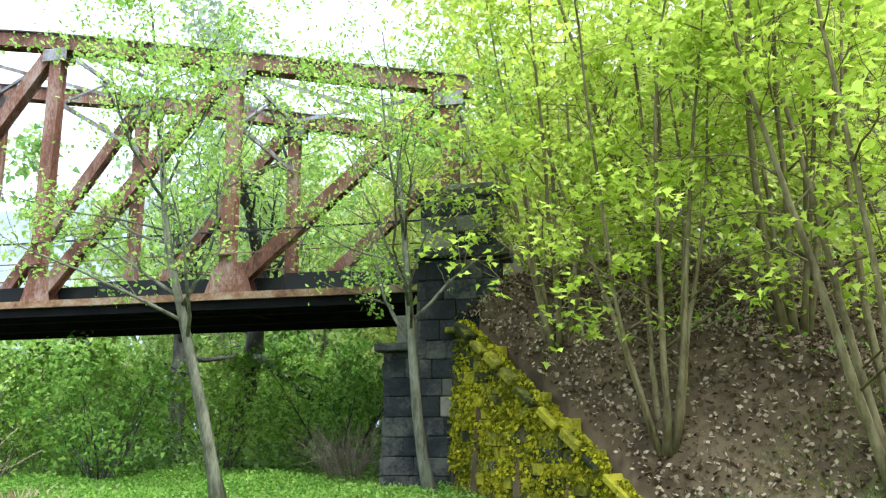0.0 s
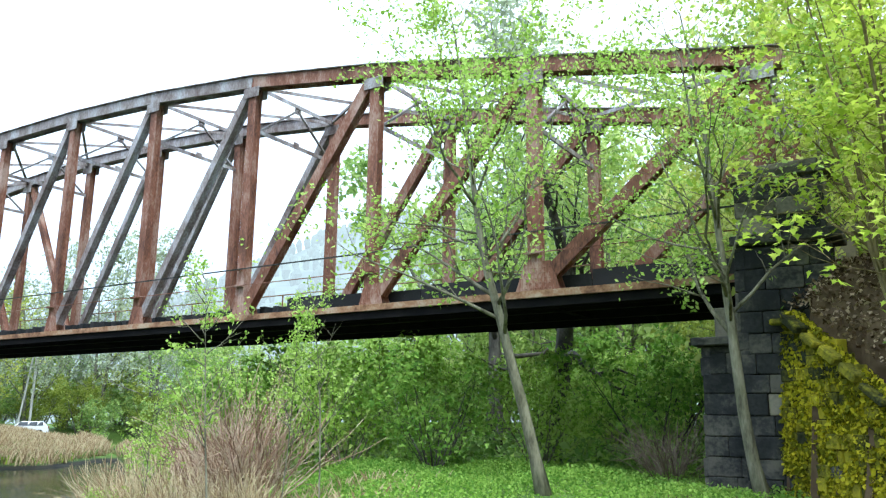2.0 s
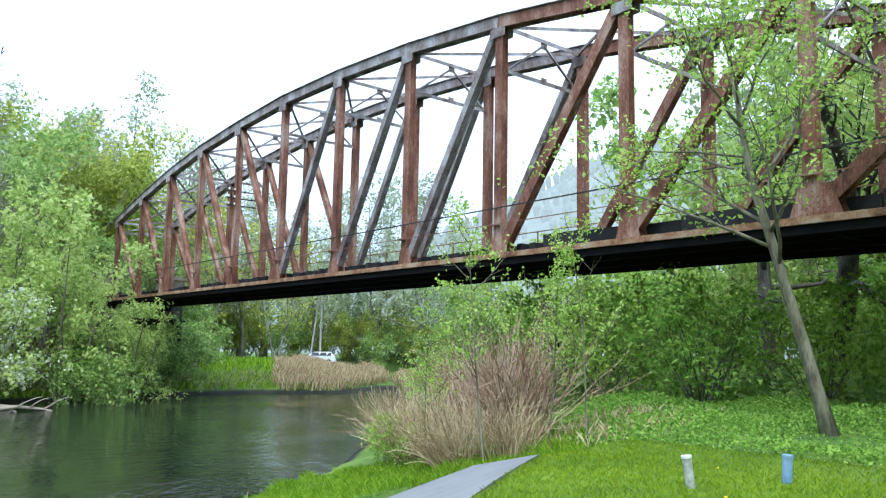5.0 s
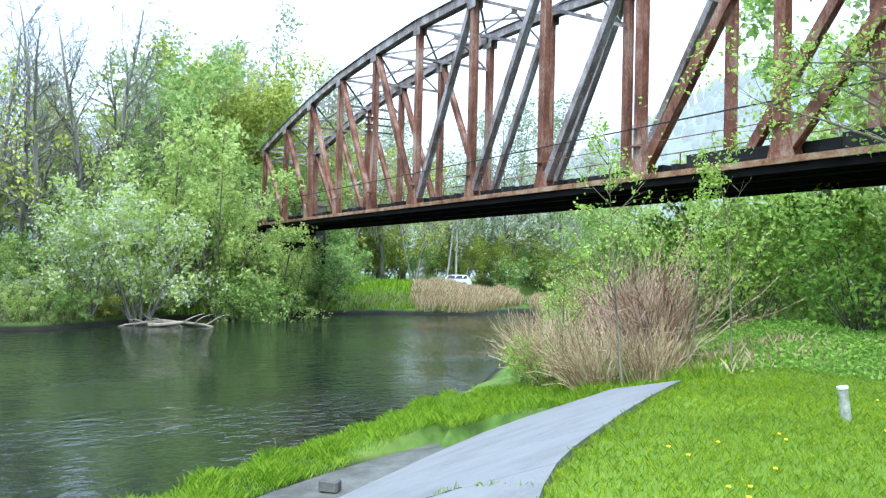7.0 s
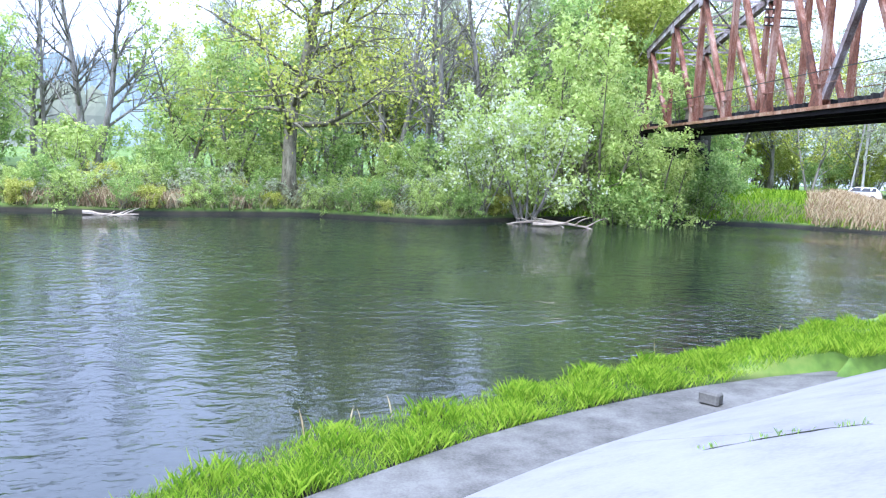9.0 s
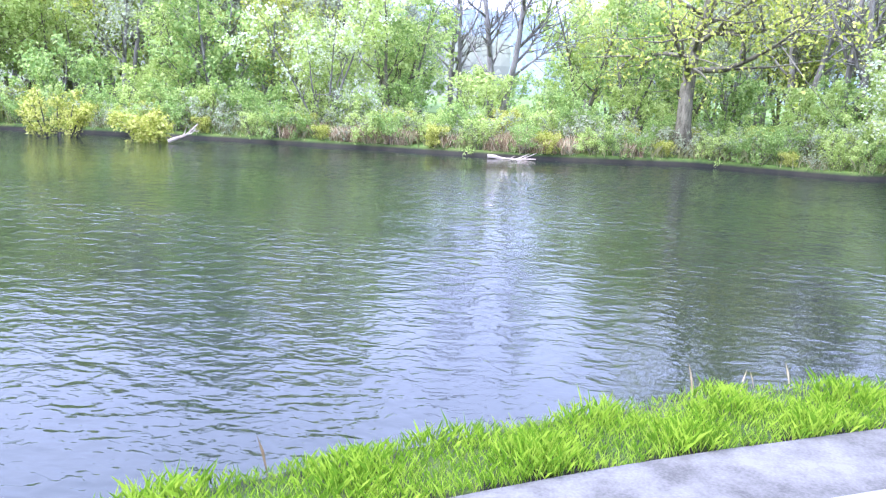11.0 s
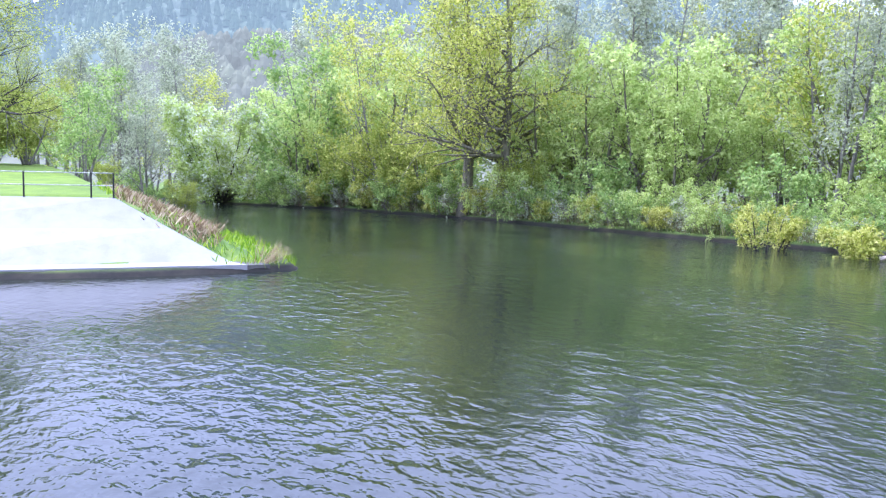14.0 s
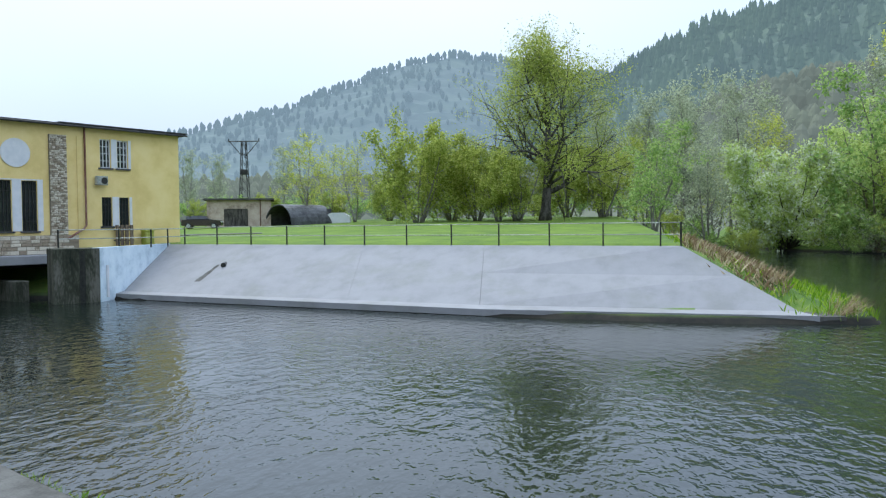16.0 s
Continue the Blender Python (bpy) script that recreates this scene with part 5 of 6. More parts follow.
for k in range(20):
    az, d = -8 + 2.4 * k, tr.uniform(36, 62)
    plant_at("green" if k % 2 else "willow", az, d, tr.uniform(1.0, 1.45) * (1.0 if az < 20 else 0.5), turn=tr.uniform(0, 360), name="tree", label="young spring-green tree in the wood", group="wood behind the bridge", variant=k)
for k in range(20):
    az, d = -34 + 1.75 * k, tr.uniform(23, 34)
    plant_at("bank_maple", az, d, tr.uniform(0.85, 1.25), turn=tr.uniform(0, 360), name="tree", label="spring-green tree on the railway bank", group="trees on the railway bank", variant=k)
# far wood seen under and over the bridge
for k in range(15):
    az = 37 + k * 1.9
    plant_at("pale" if k % 3 else "budding", az, tr.uniform(92, 118), tr.uniform(0.95, 1.3), turn=tr.uniform(0, 360), name="tree", label="tall pale budding tree in the far wood", group="far wood", variant=k)
for k in range(13):
    az = 38 + k * 2.1
    plant_at("green", az, tr.uniform(99, 112), tr.uniform(0.65, 1.0), turn=tr.uniform(0, 360), name="tree", label="bright green tree in the far wood", group="far wood", variant=k)
for k, (az, d, sc) in enumerate(((64.5, 84, 1.3), (62.5, 90, 1.4), (60.5, 86, 1.45), (58.6, 92, 1.4), (56.4, 88, 1.3), (54.0, 94, 1.25), (51.5, 90, 1.1), (48.5, 95, 1.1), (66.5, 90, 1.3))):
    plant_at("pale" if k % 2 else "budding", az, d, sc, turn=k * 61, name="tree", label="tall hazy budding tree beyond the bridge", group="far wood", variant=k)
# west bank
plant_at("oak", 87.4, 50, 1.0, turn=40, name="oak", label="old oak with olive young leaves on the river bank", group="bank oaks", variant=0)
for (az, d, sc, v) in ((77.3, 60, 1.0, 0), (73.5, 63, 1.05, 1), (80.5, 66, 1.0, 1), (91, 64, 0.85, 0)):
    plant_at("ash", az, d, sc, turn=az * 7, name="ash", label="tall bare dark-branched ash", group="bare ashes", variant=v)
plant_at("cherry", 70.3, 51, 1.0, turn=10, name="bird_cherry", label="bird cherry with white blossom over the water", group="bird cherries", variant=0)
plant_at("cherry", 73.6, 50, 0.8, turn=80, name="bird_cherry", label="bird cherry with white blossom over the water", group="bird cherries", variant=1)
plant_at("willow", 67.3, 58, 1.25, turn=0, name="willow", label="pale green willow beside the bridge's far end", group="willows", variant=0)
plant_at("willow", 65.0, 56, 1.0, turn=90, name="willow", label="pale green willow beside the bridge's far end", group="willows", variant=1)
for k, (az, d, sc) in enumerate(((65.8, 76, 1.9), (68.6, 74, 1.85), (71.2, 76, 1.6), (63.6, 82, 1.8))):
    plant_at("bushy", az, d, sc, turn=az * 19, name="tree", label="tall full-crowned tree behind the river bank", group="west bank trees", variant=k)
plant_at("green", 68.5, 66, 1.5, turn=50, name="tree", label="tall leafy tree behind the bank", group="west bank trees", variant=1)
plant_at("willow", 60.9, 55.5, 0.72, turn=30, name="willow", label="bright green willow hiding the far abutment", group="willows", variant=1)
for k, (az, d, sc) in enumerate(((59.3, 67, 0.9), (58.0, 70, 0.9), (60.2, 68, 1.1), (57.0, 74, 0.9), (60.8, 71, 1.2), (59, 76, 1.2), (62.2, 53, 0.9), (63.6, 54, 1.0), (56.5, 72, 0.9), (57.5, 78, 1.0))):
    plant_at("bank_shrub", az, d, sc, turn=az * 11, name="shrub", label="leafy shrub on the far bank below the bridge", category="shrub", group="west bank shrubs", variant=k)
for k, (az, d, sc) in enumerate(((60.2, 60, 0.75), (61.1, 61, 0.9), (59.4, 62, 0.6), (61.9, 59.5, 1.05), (62.8, 60, 1.1), (63.6, 59, 0.9), (58.5, 62.5, 1.0), (57.7, 63.5, 0.95), (59.0, 63.5, 1.1))):
    plant_at("bank_shrub", az, d, sc, turn=az * 17, name="shrub", label="leafy shrub before the far abutment", category="shrub", group="west bank shrubs", variant=k)
plant_at("shrub", 62.5, 56, 1.1, turn=30, name="shrub", label="dark shrub at the far abutment", category="shrub", group="west bank shrubs")
for k in range(62):
    # low shrubs that hang over the water's edge
    az = 66 + 1.62 * k
    d = 42.0
    p = pol(az, d)
    while float(river_distance(np.array([p.x]), np.array([p.y]))[0]) < 0.5 and d < 140:
        d += 0.4
        p = pol(az, d)
    if 98 < az < 107 and k % 2:
        continue
    plant_at(("bank_shrub", "bank_shrub_light", "shrub_yellow", "bank_shrub", "thicket")[(k * 3) % 5], az, d + tr.uniform(-0.2, 0.5), tr.uniform(0.34, 0.6) * d / 52, turn=tr.uniform(0, 360), name="shrub",
             label="low shrub hanging over the river's edge", category="shrub", group="waterside shrubs", variant=k)
for k in range(36):
    az = 64 + k * 2.8
    p = pol(az, 44.0)
    d = 44.0
    while float(river_distance(np.array([p.x]), np.array([p.y]))[0]) < 1.6 and d < 140:
        d += 1.0
        p = pol(az, d)
    kn = ("bank_shrub_light", "bank_shrub", "bank_shrub_light", "shrub_yellow", "bank_shrub")[k % 5]
    plant_at(kn, az, d + tr.uniform(0, 2.0), tr.uniform(0.42, 0.72) * d / 55, turn=tr.uniform(0, 360), name="shrub", label="bank shrub with fresh leaves above the water", category="shrub", group="west bank shrubs", variant=k)
    if k % 2:
        plant_at("bank_shrub_light" if k % 4 == 1 else "bank_shrub", az + 1.4, d + tr.uniform(3, 6), tr.uniform(0.75, 1.15) * d / 55, turn=tr.uniform(0, 360), name="shrub", label="tall leafy riverside shrub", category="shrub", group="west bank shrubs", variant=k + 1)
    plant_at("thicket", az + 0.9, d + tr.uniform(-0.3, 1.0), tr.uniform(0.6, 1.1) * d / 55, turn=tr.uniform(0, 360), name="thicket", label="brown leafless thicket above the water", category="shrub", group="bank thickets", variant=k)
    plant_at(("shrub_yellow", "bank_shrub", "bank_shrub_light")[k % 3], az + 1.9, d + tr.uniform(1, 3), tr.uniform(0.4, 0.8) * d / 55, turn=tr.uniform(0, 360), name="shrub", label="low bank shrub in young leaf", category="shrub", group="west bank shrubs", variant=k)
    plant_at("bank_shrub" if k % 2 else "bank_shrub_light", az + tr.uniform(-1, 1), d + tr.uniform(9, 17), tr.uniform(0.7, 1.05), turn=tr.uniform(0, 360), name="shrub", label="leafy undergrowth shrub in the riverside wood", category="shrub", group="riverside wood undergrowth", variant=k)
    for q in range(0 if 96.5 < az < 107 else 3):
        plant_at(("pale", "budding", "willow")[(k + q) % 3], az + tr.uniform(-1.4, 1.4), d + tr.uniform(16, 34), tr.uniform(1.15, 1.55) * (1.0 if az > 110 else 0.55 if az > 84 else 0.75), turn=tr.uniform(0, 360), name="tree", label="slender budding tree in the riverside wood",
                 group="riverside wood", variant=k + q)
    if 71 < az < 82 or 95.5 < az < 104.5 or 146 < az < 154:
        continue
    plant_at(("green", "willow", "pale", "willow", "budding")[k % 5] if not 128 < az < 147 else "willow", az + tr.uniform(-1, 1), d + tr.uniform(5, 14), tr.uniform(0.75, 1.15) * d / 58, turn=tr.uniform(0, 360), name="tree",
             label="young riverside tree in spring leaf", group="west bank trees", variant=k)
plant_at("ash", 100.6, 54, 0.8, turn=200, name="ash", label="forked bare-branched ash on the river bank", group="bare ashes", variant=1)
plant_at("ash", 103.6, 60, 0.75, turn=20, name="ash", label="upright ash with a thin crown", group="bare ashes", variant=0)
plant_at("pollard", 130.2, 53, 1.0, turn=0, name="pollard_willow", label="pollard willow with yellow shoots", group="pollards")
plant_at("shrub_yellow", 124.8, 50, 1.15, turn=0, name="shrub", label="yellow-leaved bush hanging over the river", category="shrub", group="west bank shrubs")
plant_at("cherry", 113, 53, 0.9, turn=20, name="bird_cherry", label="bird cherry with white blossom in the wood", group="bird cherries", variant=1)
plant_at("oak", 148.5, 79, 1.2, turn=10, name="oak", label="tall oak with sparse olive leaves", group="bank oaks", variant=0)
plant_at("oak", 151.1, 82, 1.25, turn=120, name="oak", label="tall oak with sparse olive leaves", group="bank oaks", variant=1)
for (az, d, sc, v) in ((141.5, 77, 1.45, 0), (138, 73, 1.3, 1), (135, 70, 1.35, 0), (145, 82, 1.3, 1)):
    plant_at("willow", az, d, sc, turn=az * 3, name="willow", label="lime-green willow on the river bank", group="willows", variant=v)
plant_at("bigcherry", 168.3, 114, 1.35, turn=0, name="bird_cherry", label="broad white-blossoming bird cherry by the water", group="bird cherries", variant=0)
plant_at("willow", 162.8, 108, 1.4, turn=0, name="willow", label="green willow by the water", group="willows", variant=1)
plant_at("budding", 157.0, 95, 1.5, turn=0, name="tree", label="olive-leaved tree by the water", group="west bank trees", variant=1)
for k, (az, d, sc) in enumerate(((153.6, 88, 1.0), (155.6, 92, 1.15), (158.2, 97, 1.05), (160.4, 101, 1.1), (146.6, 78, 0.7))):
    plant_at("bushy", az, d, sc, turn=az * 13, name="tree", label="low spreading olive-leaved tree at the water", group="west bank trees", variant=k)
# far meadow
plant_at("big", 184.6, 84, 1.0, turn=0, name="big_tree", label="large spreading tree in thin young leaf on the meadow", group="meadow trees")
plant_at("green", 177.0, 66, 0.72, turn=0, name="tree", label="small light green tree behind the railing", group="meadow trees", variant=0)
for (az, d, sc, kn) in ((193.8, 88, 1.05, "bushy"), (189.5, 90, 0.8, "bushy"), (186.6, 84, 0.75, "bushy"), (198.4, 94, 0.6, "budding"), (201.8, 94, 0.7, "budding"), (195.9, 100, 0.6, "bushy"), (200.2, 104, 0.62, "budding"), (188, 84, 0.5, "bushy"), (203.5, 120, 0.6, "pale"), (180.5, 92, 0.8, "bushy"), (183, 95, 0.9, "bushy"),
                        (191.4, 95, 1.0, "bushy"), (208, 125, 0.5, "pale"), (210, 130, 0.55, "pale"), (173.4, 110, 0.8, "pale"), (175, 125, 1.0, "pale"), (177.5, 130, 1.0, "pale"), (180, 135, 1.0, "pale")):
    plant_at(kn, az, d, sc * (1.3 if kn == "bushy" else 1.1), turn=az * 5, name="tree", label="bushy spring tree at the edge of the meadow", group="meadow trees", variant=int(az))

for k in range(26):
    az = 171 + 1.6 * k
    plant_at("bank_shrub" if k % 3 else "bushy", az, 104 + 5 * (k % 3), (0.85 if k % 3 else 0.42) * tr.uniform(0.8, 1.25), turn=k * 43, name="shrub", label="rough hedge shrub closing the meadow", category="shrub", group="meadow hedge", variant=k)
for k in range(24):
    az = 34 + 1.15 * k
    plant_at("bank_shrub" if k % 2 else "bushy", az, 96 + 5 * (k % 3), (1.25 if k % 2 else 0.7) * tr.uniform(0.8, 1.25), turn=k * 71, name="shrub", label="leafy shrub at the edge of the far wood", category="shrub", group="far wood edge", variant=k)

# ---- hills ----


def hill(name, prof, r0, r1, mat, label, spikes, seed, spike_h, conifer=True):
    rg = np.random.default_rng(seed)
    az = np.linspace(prof[0][0], prof[-1][0], 160)
    top = np.interp(az, [p[0] for p in prof], [p[1] for p in prof])
    rows = 26
    vs = []
    for i in range(rows):
        f = i / (rows - 1)
        r = r0 + (r1 - r0) * f
        zt = EYE + np.tan(np.radians(top)) * r1
        z = 1.0 + (zt - 1.0) * (f ** 0.85)
        z = z + (0 if i in (0,) else 1) * rg.normal(0, spike_h * 0.12, len(az))
        a = np.radians(az)
        vs.append(np.stack([-np.sin(a) * r, np.cos(a) * r, z], 1))
    vs = np.concatenate(vs)
    n = len(az)
    fs = [(i * n + j, i * n + j + 1, (i + 1) * n + j + 1, (i + 1) * n + j) for i in range(rows - 1) for j in range(n - 1)]
    # tree shapes standing on the hillside
    ex, ef = [], []
    base = len(vs)
    for k in range(spikes):
        f = (max(0.0, 1.0 - abs(rg.normal(0, 0.045))) if k % 3 == 0 else rg.uniform(0.1, 1.0) ** 0.6) if conifer else (rg.uniform(0.05, 1) ** 0.5 if k % 3 else 1.0)
        j = rg.uniform(0, n - 1.01)
        i = f * (rows - 1)
        i0, j0 = min(int(i), rows - 2), int(j)
        p = vs[i0 * n + j0] * (1 - (i - i0)) + vs[(i0 + 1) * n + j0] * (i - i0)
        q = vs[i0 * n + j0 + 1] * (1 - (i - i0)) + vs[(i0 + 1) * n + j0 + 1] * (i - i0)
        p = p + (q - p) * (j - j0)
        h = spike_h * rg.uniform(0.5, 1.1)
        w = h * 0.22
        m = 5
        o = base + len(ex)
        if conifer:
            levels = ((0.1, 1.0), (0.42, 0.55), (0.40, 0.8), (0.72, 0.3), (0.70, 0.5), (1.0, 0.02))
        else:
            levels = ((0.0, 0.25), (0.3, 0.8), (0.6, 1.0), (0.85, 0.65), (1.0, 0.1))
        for (lz, lw) in levels:
            for t in range(m):
                a = 2 * math.pi * t / m
                rr = w * lw * rg.uniform(0.75, 1.25)
                ex.append((p[0] + math.cos(a) * rr, p[1] + math.sin(a) * rr, p[2] + h * lz - 1.0))
        for li in range(len(levels) - 1):
            for t in range(m):
                ef.append((o + li * m + t, o + li * m + (t + 1) % m, o + (li + 1) * m + (t + 1) % m, o + (li + 1) * m + t))
    ob = arrays(name, list(vs) + ex, fs + ef, mat)
    return tagged(ob, label, "hill", kind="structure")


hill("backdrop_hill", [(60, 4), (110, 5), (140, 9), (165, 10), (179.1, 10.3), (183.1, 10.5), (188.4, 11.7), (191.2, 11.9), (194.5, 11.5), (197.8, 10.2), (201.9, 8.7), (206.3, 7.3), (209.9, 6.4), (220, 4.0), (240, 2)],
     420, 640, M["hill"], "wooded hills beyond the valley, mist put in as glow", 5200, 5, 8.0, False)
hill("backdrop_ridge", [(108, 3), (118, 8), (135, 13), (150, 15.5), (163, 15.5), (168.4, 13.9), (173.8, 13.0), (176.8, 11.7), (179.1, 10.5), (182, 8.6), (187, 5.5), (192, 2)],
     240, 430, M["hill_mid"], "blue-green wooded ridge, thin mist put in as glow", 4200, 9, 9.0)
hill("backdrop_wood", [(100, 1.5), (118, 5), (132, 7), (150, 9), (160, 9), (166, 8.5), (172, 7.5), (176, 5.5), (180, 3.5), (186, 2.2), (215, 1.6)], 170, 260, M["hill_near"], "brown-green budding forest on the hillside, haze put in as glow", 3800, 6, 9, False)
hill("backdrop_east", [(-70, 12), (-30, 15), (-5, 16), (10, 15.5), (25, 14.0), (30.8, 12.3), (34, 10.3), (38, 8.6), (41, 7.2), (46, 5.5), (52, 4), (66, 2.5)], 150, 300, M["hill_haze"], "wooded valley side behind the bridge, mist put in as glow", 3000, 8, 6.0, False)

# ---- ground plants and litter ----
gr = np.random.default_rng(77)


def blades(n_or_pts, height, width, lean=0.35):
    """Single grass blades as bent slips of two joined quads drawn as one four-cornered face."""
    p = n_or_pts
    n = len(p)
    a = gr.uniform(0, 2 * math.pi, n)
    h = height * gr.uniform(0.5, 1.25, n)
    d = np.stack([np.cos(a), np.sin(a), np.zeros(n)], 1)
    b = gr.uniform(0, 2 * math.pi, n)
    l = np.stack([np.cos(b), np.sin(b), np.zeros(n)], 1) * (lean * h * gr.uniform(0.2, 1.2, n))[:, None]
    up = np.zeros((n, 3))
    up[:, 2] = h
    w = (width * gr.uniform(0.7, 1.3, n))[:, None]
    return np.stack([p - d * w / 2, p + d * w / 2, p + d * w * 0.35 + l * 0.4 + up * 0.62, p + l + up], 1).reshape(-1, 3)


def scatter(n, x0, x1, y0, y1, keep, sink=0.01):
    x, y = gr.uniform(x0, x1, n), gr.uniform(y0, y1, n)
    k = keep(x, y)
    x, y = x[k], y[k]
    return np.stack([x, y, ground_height(x, y) - sink], 1)


def stuff(name, verts, k, mat, label, category):
    return tagged(polys(name, verts, k, M[mat]), label, category, kind="stuff")


def on_slab(x, y):
    return between(x, y, TOPE, FOOT)[1]


def on_ledge(x, y):
    return between(x, y, FOOT[4:], LEDGE[4:])[1]


pts = scatter(330000, -8, 8, -4, 14.5, lambda x, y: ~on_slab(x, y) & ~on_ledge(x, y) & (y < 12.6 - 0.1 * x) & (river_distance(x, y) > 5))
stuff("lawn_grass", blades(pts, 0.06, 0.0075, 0.9), 4, "grass", "short bright green mown lawn grass", "grass")
pts = scatter(1000000, -19, 9, -14, 16, lambda x, y: ~on_slab(x, y) & ~(on_ledge(x, y) & (y < 8.0)) & (river_distance(x, y) > np.where(y < 9, 0.3, 0.02)) & (river_distance(x, y) < np.where((y > 5.5) & (x < -7), 8, 3.3)) & (y < 14.5))
pts = pts[gr.uniform(0, 1, len(pts)) < 0.42 + 0.58 * (np.sin(pts[:, 0] * 2.1 + pts[:, 1] * 1.3) > -0.2)]
clump = 0.10 + 0.16 * (0.5 + 0.5 * np.sin(pts[:, 0] * 2.9 + 1.7 * pts[:, 1]) * np.sin(pts[:, 1] * 3.3 - 1.4 * pts[:, 0])) ** 1.5
stuff("bank_grass", blades(pts, clump, 0.0055, 0.7), 4, "grass_tall", "lush tall grass between ledge and water", "grass")
pts = scatter(350, -19, 2, -9, 16, lambda x, y: (river_distance(x, y) > 0.0) & (river_distance(x, y) < 0.5))
stuff("dry_stalks", blades(pts, 0.45, 0.012, 0.3), 4, "reed", "pale dry stalks at the water's edge", "grass")
# herb layer before the bridge
pts = scatter(110000, -14, 5, 11.6, 24, lambda x, y: (y > 12.4 - 0.1 * x) & (river_distance(x, y) > 1.5) & (ground_height(x, y) < 2.75))
pts[:, 2] += gr.uniform(0.03, 0.42, len(pts)) * (0.45 + 0.55 * np.sin(pts[:, 0] * 1.3) * np.sin(pts[:, 1] * 1.1 + 1))
stuff("herb_layer", leaf_quads(gr, pts, 0.072, 0.1, 0.7), 4, "leaf_deep", "low bright green leafy herbs on the wood floor", "undergrowth")
pts = scatter(30000, -40, 8, 22, 60, lambda x, y: (river_distance(x, y) > 1.0) & (ground_height(x, y) < 4))
pts[:, 2] += gr.uniform(0.05, 0.8, len(pts))
stuff("wood_floor_herbs", leaf_quads(gr, pts, 0.26, 0.1, 0.7), 4, "leaf_green", "green undergrowth beneath the wood", "undergrowth")
# leaf litter and ferns on the embankment
pts = scatter(120000, 0, 16, 6, 19, lambda x, y: ground_height(x, y) > 2.6)
pts[:, 2] += gr.uniform(0.02, 0.07, len(pts))
stuff("leaf_litter", leaf_quads(gr, pts, 0.092, 0.05, 0.7), 4, "litter", "brown fallen leaves on the embankment", "leaf litter")
pts = scatter(5200, 0, 16, 6, 19, lambda x, y: (ground_height(x, y) > 2.6) & (np.sin(x * 1.7) * np.sin(y * 1.9 + 0.6) > 0.25))
pts[:, 2] += gr.uniform(0.02, 0.3, len(pts))
stuff("embankment_herbs", leaf_quads(gr, pts, 0.12, 0.1, 0.6), 4, "leaf_deep", "sparse green seedlings on the embankment", "undergrowth")
# moss cushions hanging on the wing wall
n = 34000
fx, fz = gr.uniform(0, wl, n), gr.uniform(2.0, 6.0, n)
ok = (fz < np.array([wing_top(v) for v in fx]) + 0.05) & (np.sin(fx * 5.1 + np.sin(fz * 3)) * np.sin(fz * 6.3 + fx * 1.7) > -0.55)
fx, fz = fx[ok], fz[ok]
outw = np.array([wd.y, -wd.x, 0])
pts = np.array(WA)[None, :] + np.array(wd)[None, :] * fx[:, None] + outw[None, :] * (0.07 - 0.07 * (fz - 1.9) + 0.05 * gr.uniform(-1, 1, len(fz)))[:, None]
pts[:, 2] = fz
moss = stuff("moss", leaf_quads(gr, pts, 0.085, 0.9, 0.8), 4, "moss_tuft", "yellow-green moss tufts on the wing wall", "moss")
# far banks
def far_land(x, y):
    s = river_distance(x, y)
    return (s > 0.0) & (s < 5.5)


pts = scatter(60000, -60, -36, -110, 62, far_land)
pts = pts[pts[:, 2] > 0.22]
stuff("far_bank_grass", blades(pts, 0.7, 0.06, 0.7), 4, "grass_dull", "rank grass on the far bank", "grass")
pts = scatter(26000, -72, -44, 18, 52, lambda x, y: (river_distance(x, y) > 0.3) & (river_distance(x, y) < 22))
stuff("meadow_grass", blades(pts, 0.55, 0.09, 0.5), 4, "grass_tall", "green grassy point below the bridge", "grass")
pts = scatter(70000, -66, -38, 40, 66, lambda x, y: (river_distance(x, y) > 0.2) & (river_distance(x, y) < 9) & (x + y < 6) & (np.degrees(np.arctan2(-x, y)) < 51.5))
stuff("reed_bed", blades(pts, 0.85, 0.035, 0.4), 4, "reed", "dry straw-coloured reeds on the far bank", "reeds")
pts = scatter(30000, -50, -42, -22, 0, lambda x, y: (river_distance(x, y) > 0.4) & (river_distance(x, y) < 4) & (np.sin(y * 0.7) + np.sin(y * 1.9 + x) > -0.1))
stuff("dry_bank_grass", blades(pts, 0.8, 0.03, 0.45), 4, "reed", "dry grass hanging over the far bank", "grass")
pts = scatter(2600, -12, -3, -48, -31, lambda x, y: (river_distance(x, y) > 0.05) & (between(x, y, far_top, far_foot)[1] == 0) & (x < -4.0 + (y + 37) * -0.55))
stuff("corner_grass", blades(pts, 0.4, 0.04, 0.6), 4, "grass_tall", "bright grass on the embankment's corner", "grass")
pts = scatter(7000, -10, -2, -52, -34, lambda x, y: (river_distance(x, y) > 1.2) & (np.abs(x + 5.4 - (y + 40) * 0.05) < 2.0) & (between(x, y, far_top, far_foot)[1] == 0))
stuff("corner_dry_grass", blades(pts, 0.5, 0.05, 0.8), 4, "reed", "dry brown grass behind the embankment's corner", "grass")


